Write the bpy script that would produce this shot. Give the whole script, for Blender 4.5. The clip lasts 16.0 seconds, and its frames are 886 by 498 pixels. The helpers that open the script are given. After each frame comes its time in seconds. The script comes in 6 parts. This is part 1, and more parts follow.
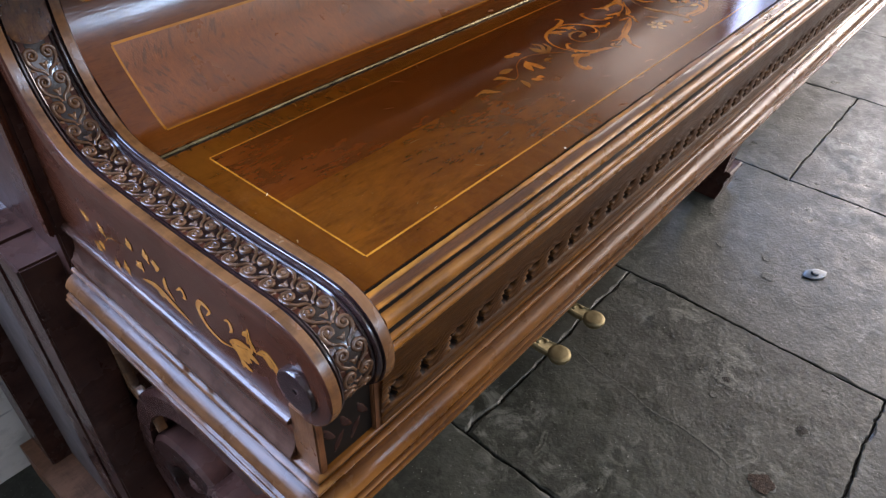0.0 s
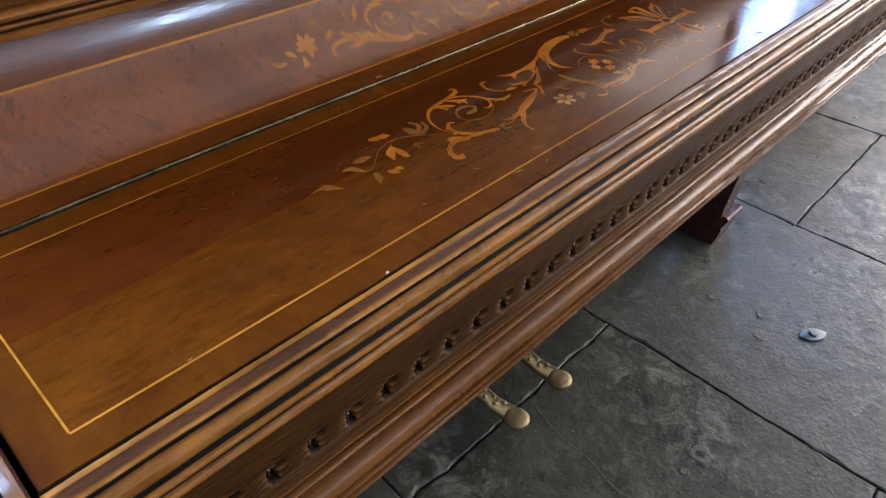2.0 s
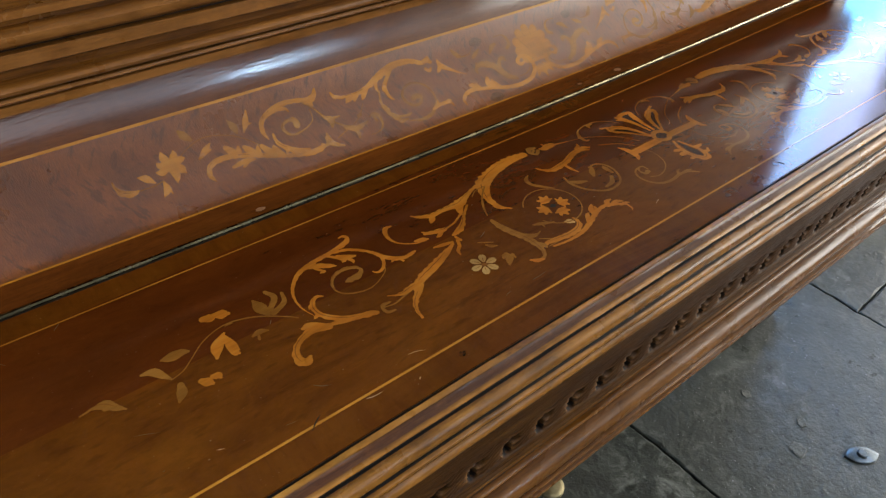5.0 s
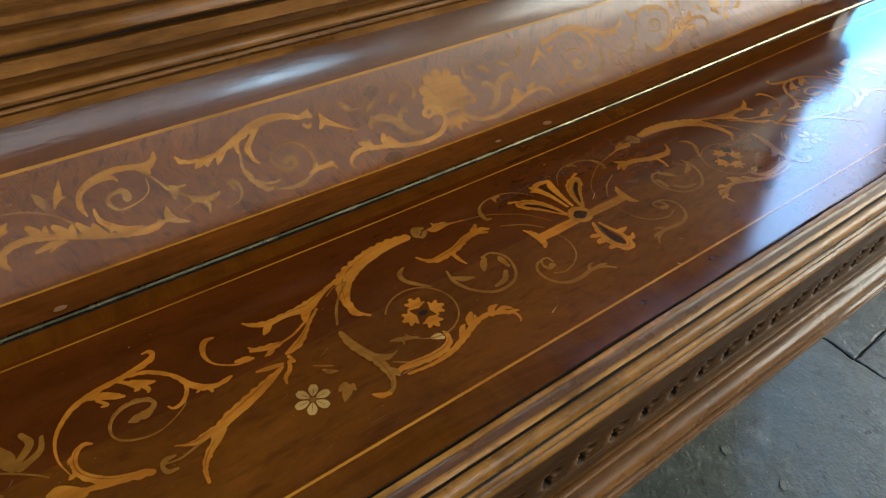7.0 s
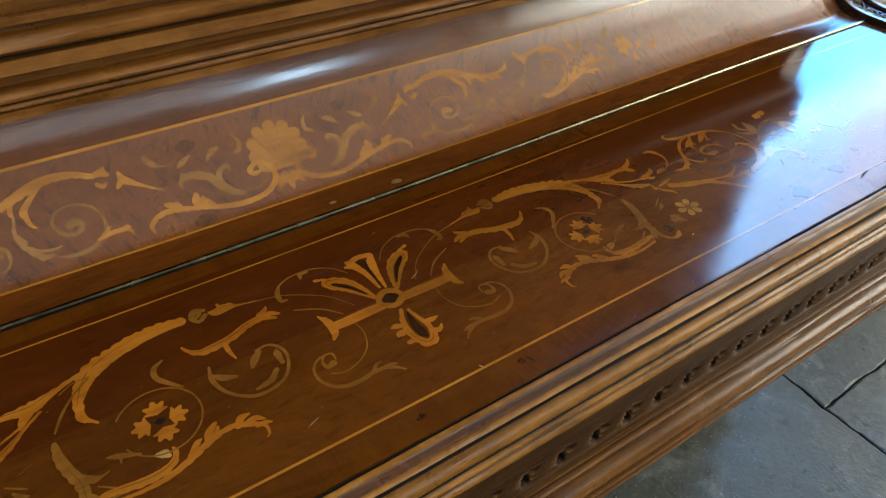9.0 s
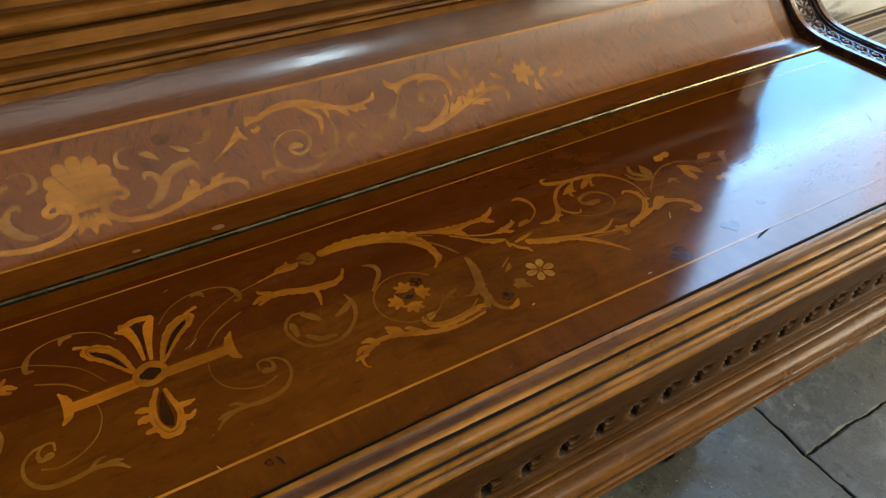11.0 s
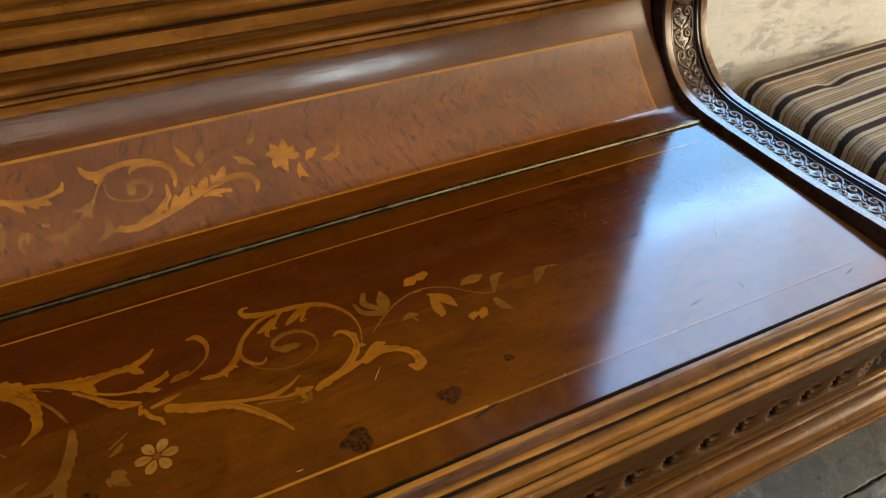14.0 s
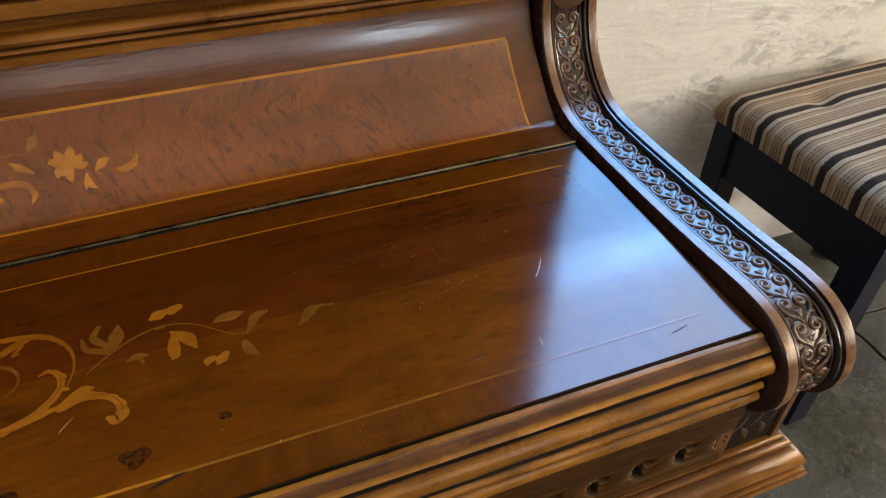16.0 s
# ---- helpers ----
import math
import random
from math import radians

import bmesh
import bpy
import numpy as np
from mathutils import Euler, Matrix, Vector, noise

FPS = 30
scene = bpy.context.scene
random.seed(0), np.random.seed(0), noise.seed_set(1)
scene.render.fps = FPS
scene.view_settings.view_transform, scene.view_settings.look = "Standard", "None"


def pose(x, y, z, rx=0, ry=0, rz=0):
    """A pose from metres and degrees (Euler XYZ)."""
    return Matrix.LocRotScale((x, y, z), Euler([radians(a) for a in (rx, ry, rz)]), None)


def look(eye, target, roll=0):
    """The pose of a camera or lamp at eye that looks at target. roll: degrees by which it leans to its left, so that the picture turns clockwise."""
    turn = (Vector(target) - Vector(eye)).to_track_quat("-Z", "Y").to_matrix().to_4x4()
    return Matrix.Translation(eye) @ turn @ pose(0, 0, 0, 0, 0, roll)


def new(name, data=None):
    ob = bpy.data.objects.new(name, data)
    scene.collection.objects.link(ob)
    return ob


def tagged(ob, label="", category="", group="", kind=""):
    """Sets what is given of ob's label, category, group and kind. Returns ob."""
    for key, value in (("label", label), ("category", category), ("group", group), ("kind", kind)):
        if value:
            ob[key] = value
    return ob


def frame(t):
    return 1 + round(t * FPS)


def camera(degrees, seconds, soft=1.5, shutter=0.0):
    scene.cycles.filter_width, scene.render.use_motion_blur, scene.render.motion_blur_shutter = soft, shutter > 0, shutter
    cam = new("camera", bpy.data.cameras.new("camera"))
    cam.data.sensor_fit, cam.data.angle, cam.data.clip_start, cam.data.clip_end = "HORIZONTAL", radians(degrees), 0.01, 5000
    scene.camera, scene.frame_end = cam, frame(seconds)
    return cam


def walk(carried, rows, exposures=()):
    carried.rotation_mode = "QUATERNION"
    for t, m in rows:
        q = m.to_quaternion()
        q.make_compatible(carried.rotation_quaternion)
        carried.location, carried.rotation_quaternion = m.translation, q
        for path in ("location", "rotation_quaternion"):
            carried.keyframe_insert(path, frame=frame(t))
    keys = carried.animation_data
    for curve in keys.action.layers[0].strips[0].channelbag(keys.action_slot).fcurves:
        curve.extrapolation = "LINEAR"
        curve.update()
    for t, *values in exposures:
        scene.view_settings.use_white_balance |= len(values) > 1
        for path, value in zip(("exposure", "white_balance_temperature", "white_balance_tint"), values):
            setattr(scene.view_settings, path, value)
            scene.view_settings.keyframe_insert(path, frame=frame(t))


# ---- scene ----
cam = camera(65.7, 16.0, soft=1.3)
PATH = [
    (0, (-0.176, -0.393, 0.994), (1.007, 0.587, -0.286), 1.9),
    (0.5, (-0.124, -0.397, 1.001), (1.05, 0.6, -0.275), 1.7),
    (1, (-0.074, -0.404, 1.004), (1.085, 0.613, -0.27), 1.6),
    (1.5, (-0.032, -0.413, 1.004), (1.11, 0.626, -0.267), 1.5),
    (2, (0.004, -0.42, 1.007), (1.124, 0.643, -0.264), 1.4),
    (2.5, (0.038, -0.424, 1.011), (1.132, 0.666, -0.26), 1.3),
    (3, (0.069, -0.419, 1.013), (1.136, 0.697, -0.257), 1.2),
    (3.5, (0.1, -0.411, 1.016), (1.14, 0.731, -0.254), 1.2),
    (4, (0.137, -0.396, 1.024), (1.154, 0.769, -0.245), 1.1),
    (4.2, (0.155, -0.39, 1.027), (1.163, 0.783, -0.242), 1.1),
    (6.3, (0.317, -0.344, 1.021), (1.251, 0.852, -0.282), 1.8),
    (6.5, (0.33, -0.342, 1.017), (1.267, 0.86, -0.277), 1.9),
    (7, (0.371, -0.337, 1.022), (1.302, 0.871, -0.272), 1.9),
    (7.5, (0.415, -0.339, 1.022), (1.337, 0.876, -0.271), 1.9),
    (8, (0.455, -0.343, 1.025), (1.367, 0.881, -0.268), 1.9),
    (8.2, (0.47, -0.345, 1.026), (1.38, 0.884, -0.263), 2.0),
    (10.3, (0.624, -0.37, 1.035), (1.429, 0.912, -0.272), 1.7),
    (10.5, (0.641, -0.37, 1.033), (1.443, 0.92, -0.268), 1.6),
    (11, (0.682, -0.371, 1.026), (1.466, 0.932, -0.273), 1.5),
    (11.5, (0.721, -0.368, 1.023), (1.484, 0.946, -0.278), 1.5),
    (12, (0.765, -0.367, 1.013), (1.512, 0.958, -0.287), 1.5),
    (12.5, (0.814, -0.37, 1.01), (1.543, 0.962, -0.291), 1.4),
    (13, (0.855, -0.363, 1.011), (1.565, 0.971, -0.3), 1.4),
    (13.5, (0.894, -0.354, 1.017), (1.587, 0.988, -0.294), 1.2),
    (14, (0.936, -0.349, 1.026), (1.605, 1.007, -0.282), 1.0),
    (14.5, (0.977, -0.346, 1.02), (1.619, 1.028, -0.284), 0.8),
    (15, (1.016, -0.347, 1.011), (1.632, 1.043, -0.288), 0.7),
    (15.5, (1.058, -0.354, 1.007), (1.643, 1.051, -0.292), 0.5),
    (16, (1.098, -0.36, 1.003), (1.652, 1.056, -0.297), 0.5),
]
walk(cam, [(t, look(eye, target, roll)) for t, eye, target, roll in PATH],
     exposures=[(0.0, 0.98, 6700, 21), (2.0, 0.98, 6450, 20), (4.0, 0.95, 6400, 15), (7.0, 0.97, 6400, 0), (10.5, 0.80, 7700, 6), (13.0, 0.64, 9800, 12), (15.0, 0.70, 9700, 14), (16.0, 0.66, 8500, 16)])

LEN, ZL = 1.34, 0.742          # lid length between the arms, lid height
WALL_Y = 0.503                 # face of the wall behind the piano

# ---- light ----
world = bpy.data.worlds.new("world")
scene.world = world
world.use_nodes = True
wn = world.node_tree.nodes
sky = wn.new("ShaderNodeTexSky")
sky.sky_type, sky.sun_disc = "NISHITA", False
sky.sun_elevation, sky.sun_rotation = radians(40), radians(200)
world.node_tree.links.new(sky.outputs[0], wn["Background"].inputs[0])
wn["Background"].inputs[1].default_value = 0.12
scene.view_settings.exposure = 0.0


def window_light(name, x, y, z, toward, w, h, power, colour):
    """The sky's light in the opening of a window; also the lamps added for fill."""
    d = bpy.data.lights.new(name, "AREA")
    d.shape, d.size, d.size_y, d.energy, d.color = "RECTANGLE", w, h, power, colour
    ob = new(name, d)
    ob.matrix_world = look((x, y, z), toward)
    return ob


PANES = ((1.95, (0.15, 0.43, 1.0), 41), (2.47, (0.20, 0.49, 1.0), 34), (2.99, (0.26, 0.53, 1.0), 25), (3.52, (0.42, 0.60, 1.0), 18))
for px, tint, power in PANES:
    # blue sky low in the window, paler cloud above it
    window_light("window_light", px, WALL_Y + 0.16, 1.3125, (px, -3, 0.9125), 0.53, 0.575, power * 0.21, (tint[0] * 0.55, tint[1] * 0.92, 1.0))
    window_light("window_light", px, WALL_Y + 0.16, 2.2875, (px, -3, 1.8875), 0.53, 1.375, power * 0.60, (tint[0] * 1.2, tint[1], 0.98))
window_light("window_light", -0.85, WALL_Y + 0.16, 2.0, (-0.85, -3, 2.0), 1.35, 1.8, 115, (0.42, 0.62, 1.0))
# The rest are out of view, set by highlights inside added window openings.
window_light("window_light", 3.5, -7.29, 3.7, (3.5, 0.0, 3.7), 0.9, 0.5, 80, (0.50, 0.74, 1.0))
# Weak broad fill lamp, added with no known source.
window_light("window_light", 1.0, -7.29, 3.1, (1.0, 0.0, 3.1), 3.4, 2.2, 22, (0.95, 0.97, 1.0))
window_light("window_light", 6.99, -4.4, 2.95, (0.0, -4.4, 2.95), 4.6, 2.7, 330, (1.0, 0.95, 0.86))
# Added to brighten the left side; no such window is seen.
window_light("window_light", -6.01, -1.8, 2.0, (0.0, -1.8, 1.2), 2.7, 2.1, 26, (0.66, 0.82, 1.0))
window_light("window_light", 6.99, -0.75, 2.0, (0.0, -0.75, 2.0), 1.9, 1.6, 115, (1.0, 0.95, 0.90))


# ---- materials ----
class Nodes:
    """Short names for building a node material."""

    def __init__(self, name):
        self.m = bpy.data.materials.new(name)
        self.m.use_nodes = True
        self.t = self.m.node_tree
        self.b = self.t.nodes["Principled BSDF"]
        self.co = self.t.nodes.new("ShaderNodeTexCoord").outputs["Object"]

    def put(self, sock, v):
        if hasattr(v, "is_output"):
            self.t.links.new(v, sock)
        else:
            sock.default_value = v

    def noise(self, scale, detail=4.0, rough=0.55, stretch=(1, 1, 1), turn=(0, 0, 0), distort=0.0):
        mp = self.t.nodes.new("ShaderNodeMapping")
        self.t.links.new(self.co, mp.inputs[0])
        mp.inputs["Scale"].default_value = stretch
        mp.inputs["Rotation"].default_value = turn
        n = self.t.nodes.new("ShaderNodeTexNoise")
        self.t.links.new(mp.outputs[0], n.inputs["Vector"])
        n.inputs["Scale"].default_value, n.inputs["Detail"].default_value = scale, detail
        n.inputs["Roughness"].default_value, n.inputs["Distortion"].default_value = rough, distort
        return n.outputs["Fac"]

    def ramp(self, fac, stops):
        r = self.t.nodes.new("ShaderNodeValToRGB")
        self.put(r.inputs[0], fac)
        e = r.color_ramp.elements
        while len(e) < len(stops):
            e.new(0.5)
        for el, (p, c) in zip(e, stops):
            el.position = p
            el.color = (*c, 1) if len(c) == 3 else c
        return r.outputs[0]

    def mix(self, fac, a, b, kind="MIX"):
        n = self.t.nodes.new("ShaderNodeMix")
        n.data_type, n.blend_type = "RGBA", kind
        for i, v in ((0, fac), (6, a), (7, b)):
            if isinstance(v, tuple) and len(v) == 3:
                v = (*v, 1)
            self.put(n.inputs[i], v)
        return n.outputs[2]

    def span(self, fac, a, b, lo, hi):
        n = self.t.nodes.new("ShaderNodeMapRange")
        for i, v in enumerate((fac, a, b, lo, hi)):
            self.put(n.inputs[i], v)
        return n.outputs[0]

    def bump(self, height, strength, dist):
        n = self.t.nodes.new("ShaderNodeBump")
        n.inputs["Strength"].default_value, n.inputs["Distance"].default_value = strength, dist
        self.t.links.new(height, n.inputs["Height"])
        self.t.links.new(n.outputs[0], self.b.inputs["Normal"])

    def random(self):
        return self.t.nodes.new("ShaderNodeObjectInfo").outputs["Random"]

    def set(self, **kw):
        for k, v in kw.items():
            if isinstance(v, tuple) and len(v) == 3:
                v = (*v, 1)
            self.put(self.b.inputs[k.replace("_", " ")], v)
        return self.m


def wood(name, dark, mid, light, along=(0.05, 1, 1), turn=(0, 0, 0), scale=90.0, rough=(0.15, 0.3), spec=0.5, wear=0.0, bump=0.12, dents=0.0, coat=0.0, pore=0.45, mottle=0.0, flecks=0.0, ticks=0.0):
    """Polished timber: fine grain along one axis, broad figure, uneven polish."""
    n = Nodes(name)
    grain = n.noise(scale, 6, 0.65, along, turn, 0.4)
    figure = n.noise(7, 3, 0.5, (0.35, 1, 1), turn, 1.2)
    col = n.ramp(grain, [(0.25, dark), (0.5, mid), (0.78, light)])
    col = n.mix(n.span(figure, 0.35, 0.7, 0.0, 0.55), col, dark)
    pores = n.noise(scale * 5, 2, 0.5, along, turn)
    col = n.mix(n.span(pores, 0.3, 0.42, pore, 0.0), col, tuple(c * 0.35 for c in dark))
    if mottle:
        burr = n.noise(13, 7, 0.7, (0.7, 1, 1), turn, 1.5)
        col = n.mix(n.span(burr, 0.42, 0.66, 0.0, mottle), col, tuple(c * 0.45 for c in dark))
        flame = n.noise(210, 5, 0.7, (0.45, 1, 1), (0, 0, 0.6), 0.8)
        col = n.mix(n.span(flame, 0.5, 0.75, 0.0, mottle * 0.5), col, light)
    if wear:
        rub = n.noise(38, 5, 0.7, (0.5, 1, 1))
        geo = n.t.nodes.new("ShaderNodeNewGeometry").outputs["Pointiness"]
        k = n.t.nodes.new("ShaderNodeMath")
        k.operation = "MULTIPLY"
        n.put(k.inputs[0], n.span(geo, 0.5, 0.58, 0.0, wear))
        n.put(k.inputs[1], n.span(rub, 0.35, 0.6, 0.2, 1.0))
        col = n.mix(k.outputs[0], col, tuple(min(1, c * 1.7 + 0.02) for c in light))
    if ticks:
        half = n.t.nodes.new("ShaderNodeSeparateXYZ")
        n.t.links.new(n.co, half.inputs[0])
        plain_co, slant = n.co, []
        for lean in (0.62, -0.62):
            mp = n.t.nodes.new("ShaderNodeMapping")
            mp.inputs["Rotation"].default_value = (0, lean, 0)
            n.t.links.new(plain_co, mp.inputs[0])
            n.co = mp.outputs[0]
            slant.append(n.noise(260, 3, 0.6, (1.0, 0.35, 0.17), distort=0.2))
        n.co = plain_co
        fiddle = n.mix(n.span(half.outputs[2], 0.7735, 0.7765, 0.0, 1.0), slant[0], slant[1])
        col = n.mix(n.span(fiddle, 0.55, 0.66, 0.0, ticks), col, tuple(c * 0.5 for c in dark))
        cloud = n.noise(11, 4, 0.6, distort=0.8)
        col = n.mix(n.span(cloud, 0.5, 0.7, 0.0, ticks * 0.8), col, tuple(c * 0.6 for c in dark))
    if flecks:
        streak = n.noise(30, 6, 0.75, (0.16, 1, 1), turn, 0.5)
        col = n.mix(n.span(streak, 0.56, 0.66, 0.0, flecks), col, tuple(c * 0.3 for c in dark))
        scuff = n.t.nodes.new("ShaderNodeMath")
        scuff.operation = "MULTIPLY"
        n.put(scuff.inputs[0], n.span(n.noise(7, 4, 0.6), 0.56, 0.68, 0.0, 1.0))
        n.put(scuff.inputs[1], n.span(n.noise(150, 6, 0.8), 0.47, 0.66, 0.0, flecks * 0.4))
        col = n.mix(scuff.outputs[0], col, (0.22, 0.095, 0.026))
        dust = n.noise(620, 1, 0.5)
        col = n.mix(n.span(dust, 0.76, 0.80, 0.0, flecks * 0.3), col, (0.5, 0.44, 0.36))
    smear = n.noise(16, 5, 0.6)
    h = n.noise(scale * 3, 2, 0.5, along, turn) if not dents else n.noise(24, 3, 0.6)
    n.bump(h, bump, 0.0006 if not dents else dents)
    return n.set(Base_Color=col, Roughness=n.span(smear, 0.3, 0.7, rough[0], rough[1]), Specular_IOR_Level=spec, Coat_Weight=coat, Coat_Roughness=0.24)


M_LID = wood("lid_mahogany", (0.06405, 0.01687, 0.001674), (0.1075, 0.02945, 0.002264), (0.1544, 0.04692, 0.003446), along=(0.3, 1, 1), scale=45, rough=(0.07, 0.18), spec=0.5, dents=0.0006, bump=0.10, pore=0.3, mottle=0.42, flecks=0.42)
M_LID_RED = wood("lid_red_mahogany", (0.05496, 0.01196, 0.001819), (0.0815, 0.01827, 0.002365), (0.1118, 0.02767, 0.003275), along=(0.3, 1, 1), scale=45, rough=(0.07, 0.18), spec=0.5, dents=0.0006, bump=0.10, pore=0.2, mottle=0.35, flecks=0.35)
M_LID_BAND = wood("lid_band_mahogany", (0.06792, 0.01764, 0.001806), (0.09384, 0.02619, 0.002348), (0.1198, 0.03756, 0.003431), along=(1, 0.25, 1), scale=70, rough=(0.07, 0.18), spec=0.5, dents=0.0006, bump=0.10, pore=0.15, mottle=0.4, flecks=0.36)
M_FALL = wood("fallboard_mahogany", (0.1092, 0.02945, 0.004536), (0.1806, 0.05078, 0.006615), (0.2415, 0.07414, 0.00945), along=(1.0, 0.3, 0.3), turn=(0, 0.8, 0), scale=420, rough=(0.25, 0.37), spec=0.68, bump=0.22, pore=0.3, mottle=0.5, ticks=0.8, coat=0.1)
M_FALL_BAND = wood("fallboard_band_mahogany", (0.080, 0.021, 0.0040), (0.118, 0.032, 0.0050), (0.155, 0.046, 0.0065), along=(0.12, 1, 1), turn=(0, 0.35, 0), scale=200, rough=(0.12, 0.26), spec=0.46, bump=0.16, pore=0.3, mottle=0.45)
M_MOULD = wood("moulding_walnut", (0.03279, 0.01024, 0.0008201), (0.1107, 0.0384, 0.002461), (0.2461, 0.0956, 0.006561), along=(0.05, 1, 1), scale=360, rough=(0.22, 0.38), spec=0.22, wear=1.0, bump=0.4, pore=0.6, mottle=0.5)
M_BASE = wood("plinth_mahogany", (0.03816, 0.01187, 0.001272), (0.09328, 0.03127, 0.002968), (0.1696, 0.0636, 0.00636), along=(0.04, 1, 1), scale=330, rough=(0.18, 0.34), spec=0.22, wear=0.7, bump=0.3, pore=0.5, mottle=0.4)
# Darker copy of the plinth wood for its side runs, grain along y.
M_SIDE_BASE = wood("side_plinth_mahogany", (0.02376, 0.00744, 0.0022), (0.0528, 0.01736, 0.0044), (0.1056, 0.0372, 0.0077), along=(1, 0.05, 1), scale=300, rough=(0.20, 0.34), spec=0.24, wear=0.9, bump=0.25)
M_UPPER = wood("ledge_walnut", (0.03485, 0.01046, 0.001394), (0.1046, 0.03485, 0.004181), (0.1951, 0.07318, 0.009063), along=(0.05, 1, 1), scale=420, rough=(0.24, 0.40), spec=0.3, wear=0.6, bump=0.4, mottle=0.2)
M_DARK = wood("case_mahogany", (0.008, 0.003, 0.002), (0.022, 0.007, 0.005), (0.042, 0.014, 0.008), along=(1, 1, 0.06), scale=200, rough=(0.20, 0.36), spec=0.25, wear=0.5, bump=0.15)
M_SIDE = wood("side_mahogany", (0.032, 0.00864, 0.0042), (0.0592, 0.01656, 0.0078), (0.088, 0.02592, 0.0114), along=(1, 0.06, 1), scale=200, rough=(0.18, 0.32), spec=0.30, bump=0.12, mottle=0.3)
M_CARVE = wood("carved_walnut", (0.01075, 0.004861, 0.002016), (0.04032, 0.01597, 0.005376), (0.1008, 0.04305, 0.01344), along=(1, 0.2, 1), scale=140, rough=(0.18, 0.34), spec=0.5, wear=0.95, bump=0.3)
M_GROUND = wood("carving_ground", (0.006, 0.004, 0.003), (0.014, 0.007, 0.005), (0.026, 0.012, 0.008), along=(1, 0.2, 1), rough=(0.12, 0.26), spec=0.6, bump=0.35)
M_RIM = wood("arm_rim_walnut", (0.0264, 0.00924, 0.0031), (0.0759, 0.02838, 0.00744), (0.165, 0.06996, 0.0186), along=(1, 0.1, 0.3), scale=380, rough=(0.18, 0.32), spec=0.62, wear=0.7, bump=0.25, mottle=0.7)
M_PEG = wood("polished_peg", (0.035, 0.014, 0.005), (0.075, 0.032, 0.011), (0.15, 0.075, 0.03), rough=(0.12, 0.25), spec=0.6, bump=0.1)
M_POST = wood("dark_post", (0.012, 0.004, 0.001), (0.040, 0.012, 0.003), (0.085, 0.028, 0.005), along=(1, 1, 0.06), scale=300, rough=(0.25, 0.4), spec=0.2, wear=0.8, bump=0.3)
M_BEAD = wood("ebonised_bead", (0.010, 0.005, 0.005), (0.020, 0.009, 0.008), (0.040, 0.017, 0.012), along=(1, 0.1, 0.3), rough=(0.12, 0.26), spec=0.6, wear=0.2, bump=0.2)
# Purplish band of the lid moulding: a sky reflection put into the colour.
M_SKY_BAND = wood("sky_tinted_moulding", (0.0354, 0.01062, 0.00354), (0.08407, 0.02654, 0.007079), (0.1593, 0.05841, 0.01239), along=(0.05, 1, 1), scale=340, rough=(0.24, 0.40), spec=0.25, wear=0.3, bump=0.3, pore=0.5, mottle=0.6)
M_OGEE = wood("ogee_mahogany", (0.012, 0.005, 0.0035), (0.026, 0.010, 0.006), (0.055, 0.021, 0.011), along=(1, 0.06, 1), scale=300, rough=(0.14, 0.26), spec=0.36, wear=0.5, bump=0.2)
M_RUNNER = wood("worn_runner", (0.030, 0.013, 0.007), (0.075, 0.033, 0.017), (0.14, 0.066, 0.035), along=(1, 0.06, 1), scale=250, rough=(0.35, 0.55), spec=0.3, wear=0.8, bump=0.4)
# Ebonised wood; also paints shade into moulding hollows and carved pockets.
M_EBONY_SHADE = wood("ebonised_and_shade", (0.006, 0.004, 0.003), (0.010, 0.007, 0.005), (0.018, 0.012, 0.009), rough=(0.5, 0.7), spec=0.12, bump=0.1)
M_DULL = wood("grey_panel", (0.078, 0.0624, 0.0598), (0.13, 0.1066, 0.1014), (0.195, 0.1625, 0.1534), along=(1, 1, 0.06), rough=(0.4, 0.6), spec=0.3, bump=0.15)
M_FASCIA = wood("fascia_walnut", (0.01561, 0.005029, 0.0006321), (0.05774, 0.02037, 0.001986), (0.121, 0.04855, 0.004967), along=(0.035, 1, 1), scale=430, rough=(0.32, 0.5), spec=0.13, wear=0.6, bump=0.7, pore=0.8, mottle=0.4)
M_FRIEZE = wood("carved_oak", (0.01115, 0.003542, 0.0004674), (0.046, 0.01565, 0.001558), (0.1045, 0.04059, 0.004674), along=(0.05, 1, 1), scale=430, rough=(0.34, 0.5), spec=0.13, wear=0.8, bump=0.7, pore=0.9)


def inlay(name, dark, mid, light):
    n = Nodes(name)
    grain = n.noise(160, 5, 0.65, (0.12, 1, 1), (0, 0, 0.5))
    col = n.ramp(grain, [(0.28, dark), (0.5, mid), (0.75, light)])
    old = n.noise(26, 4, 0.65)
    col = n.mix(n.span(old, 0.45, 0.70, 0.0, 0.55), col, tuple(c * 0.55 for c in dark))
    col = n.mix(n.span(n.random(), 0.0, 1.0, 0.0, 0.3), col, tuple(c * 0.7 for c in dark))
    return n.set(Base_Color=col, Roughness=0.14, Specular_IOR_Level=0.55)


M_INLAY = inlay("satinwood_inlay", (0.2573, 0.07861, 0.007334), (0.4087, 0.1343, 0.01128), (0.4693, 0.1834, 0.02257))
M_INLAY_PALE = inlay("faded_inlay", (0.15, 0.055, 0.008), (0.22, 0.088, 0.013), (0.29, 0.125, 0.022))
M_BLOSSOM = inlay("boxwood_inlay", (0.2456, 0.1228, 0.03251), (0.3756, 0.2095, 0.0614), (0.4479, 0.2745, 0.09391))
M_FALL_INLAY = inlay("fallboard_inlay", (0.2268, 0.0805, 0.01147), (0.3645, 0.1409, 0.01912), (0.4374, 0.1935, 0.03442))
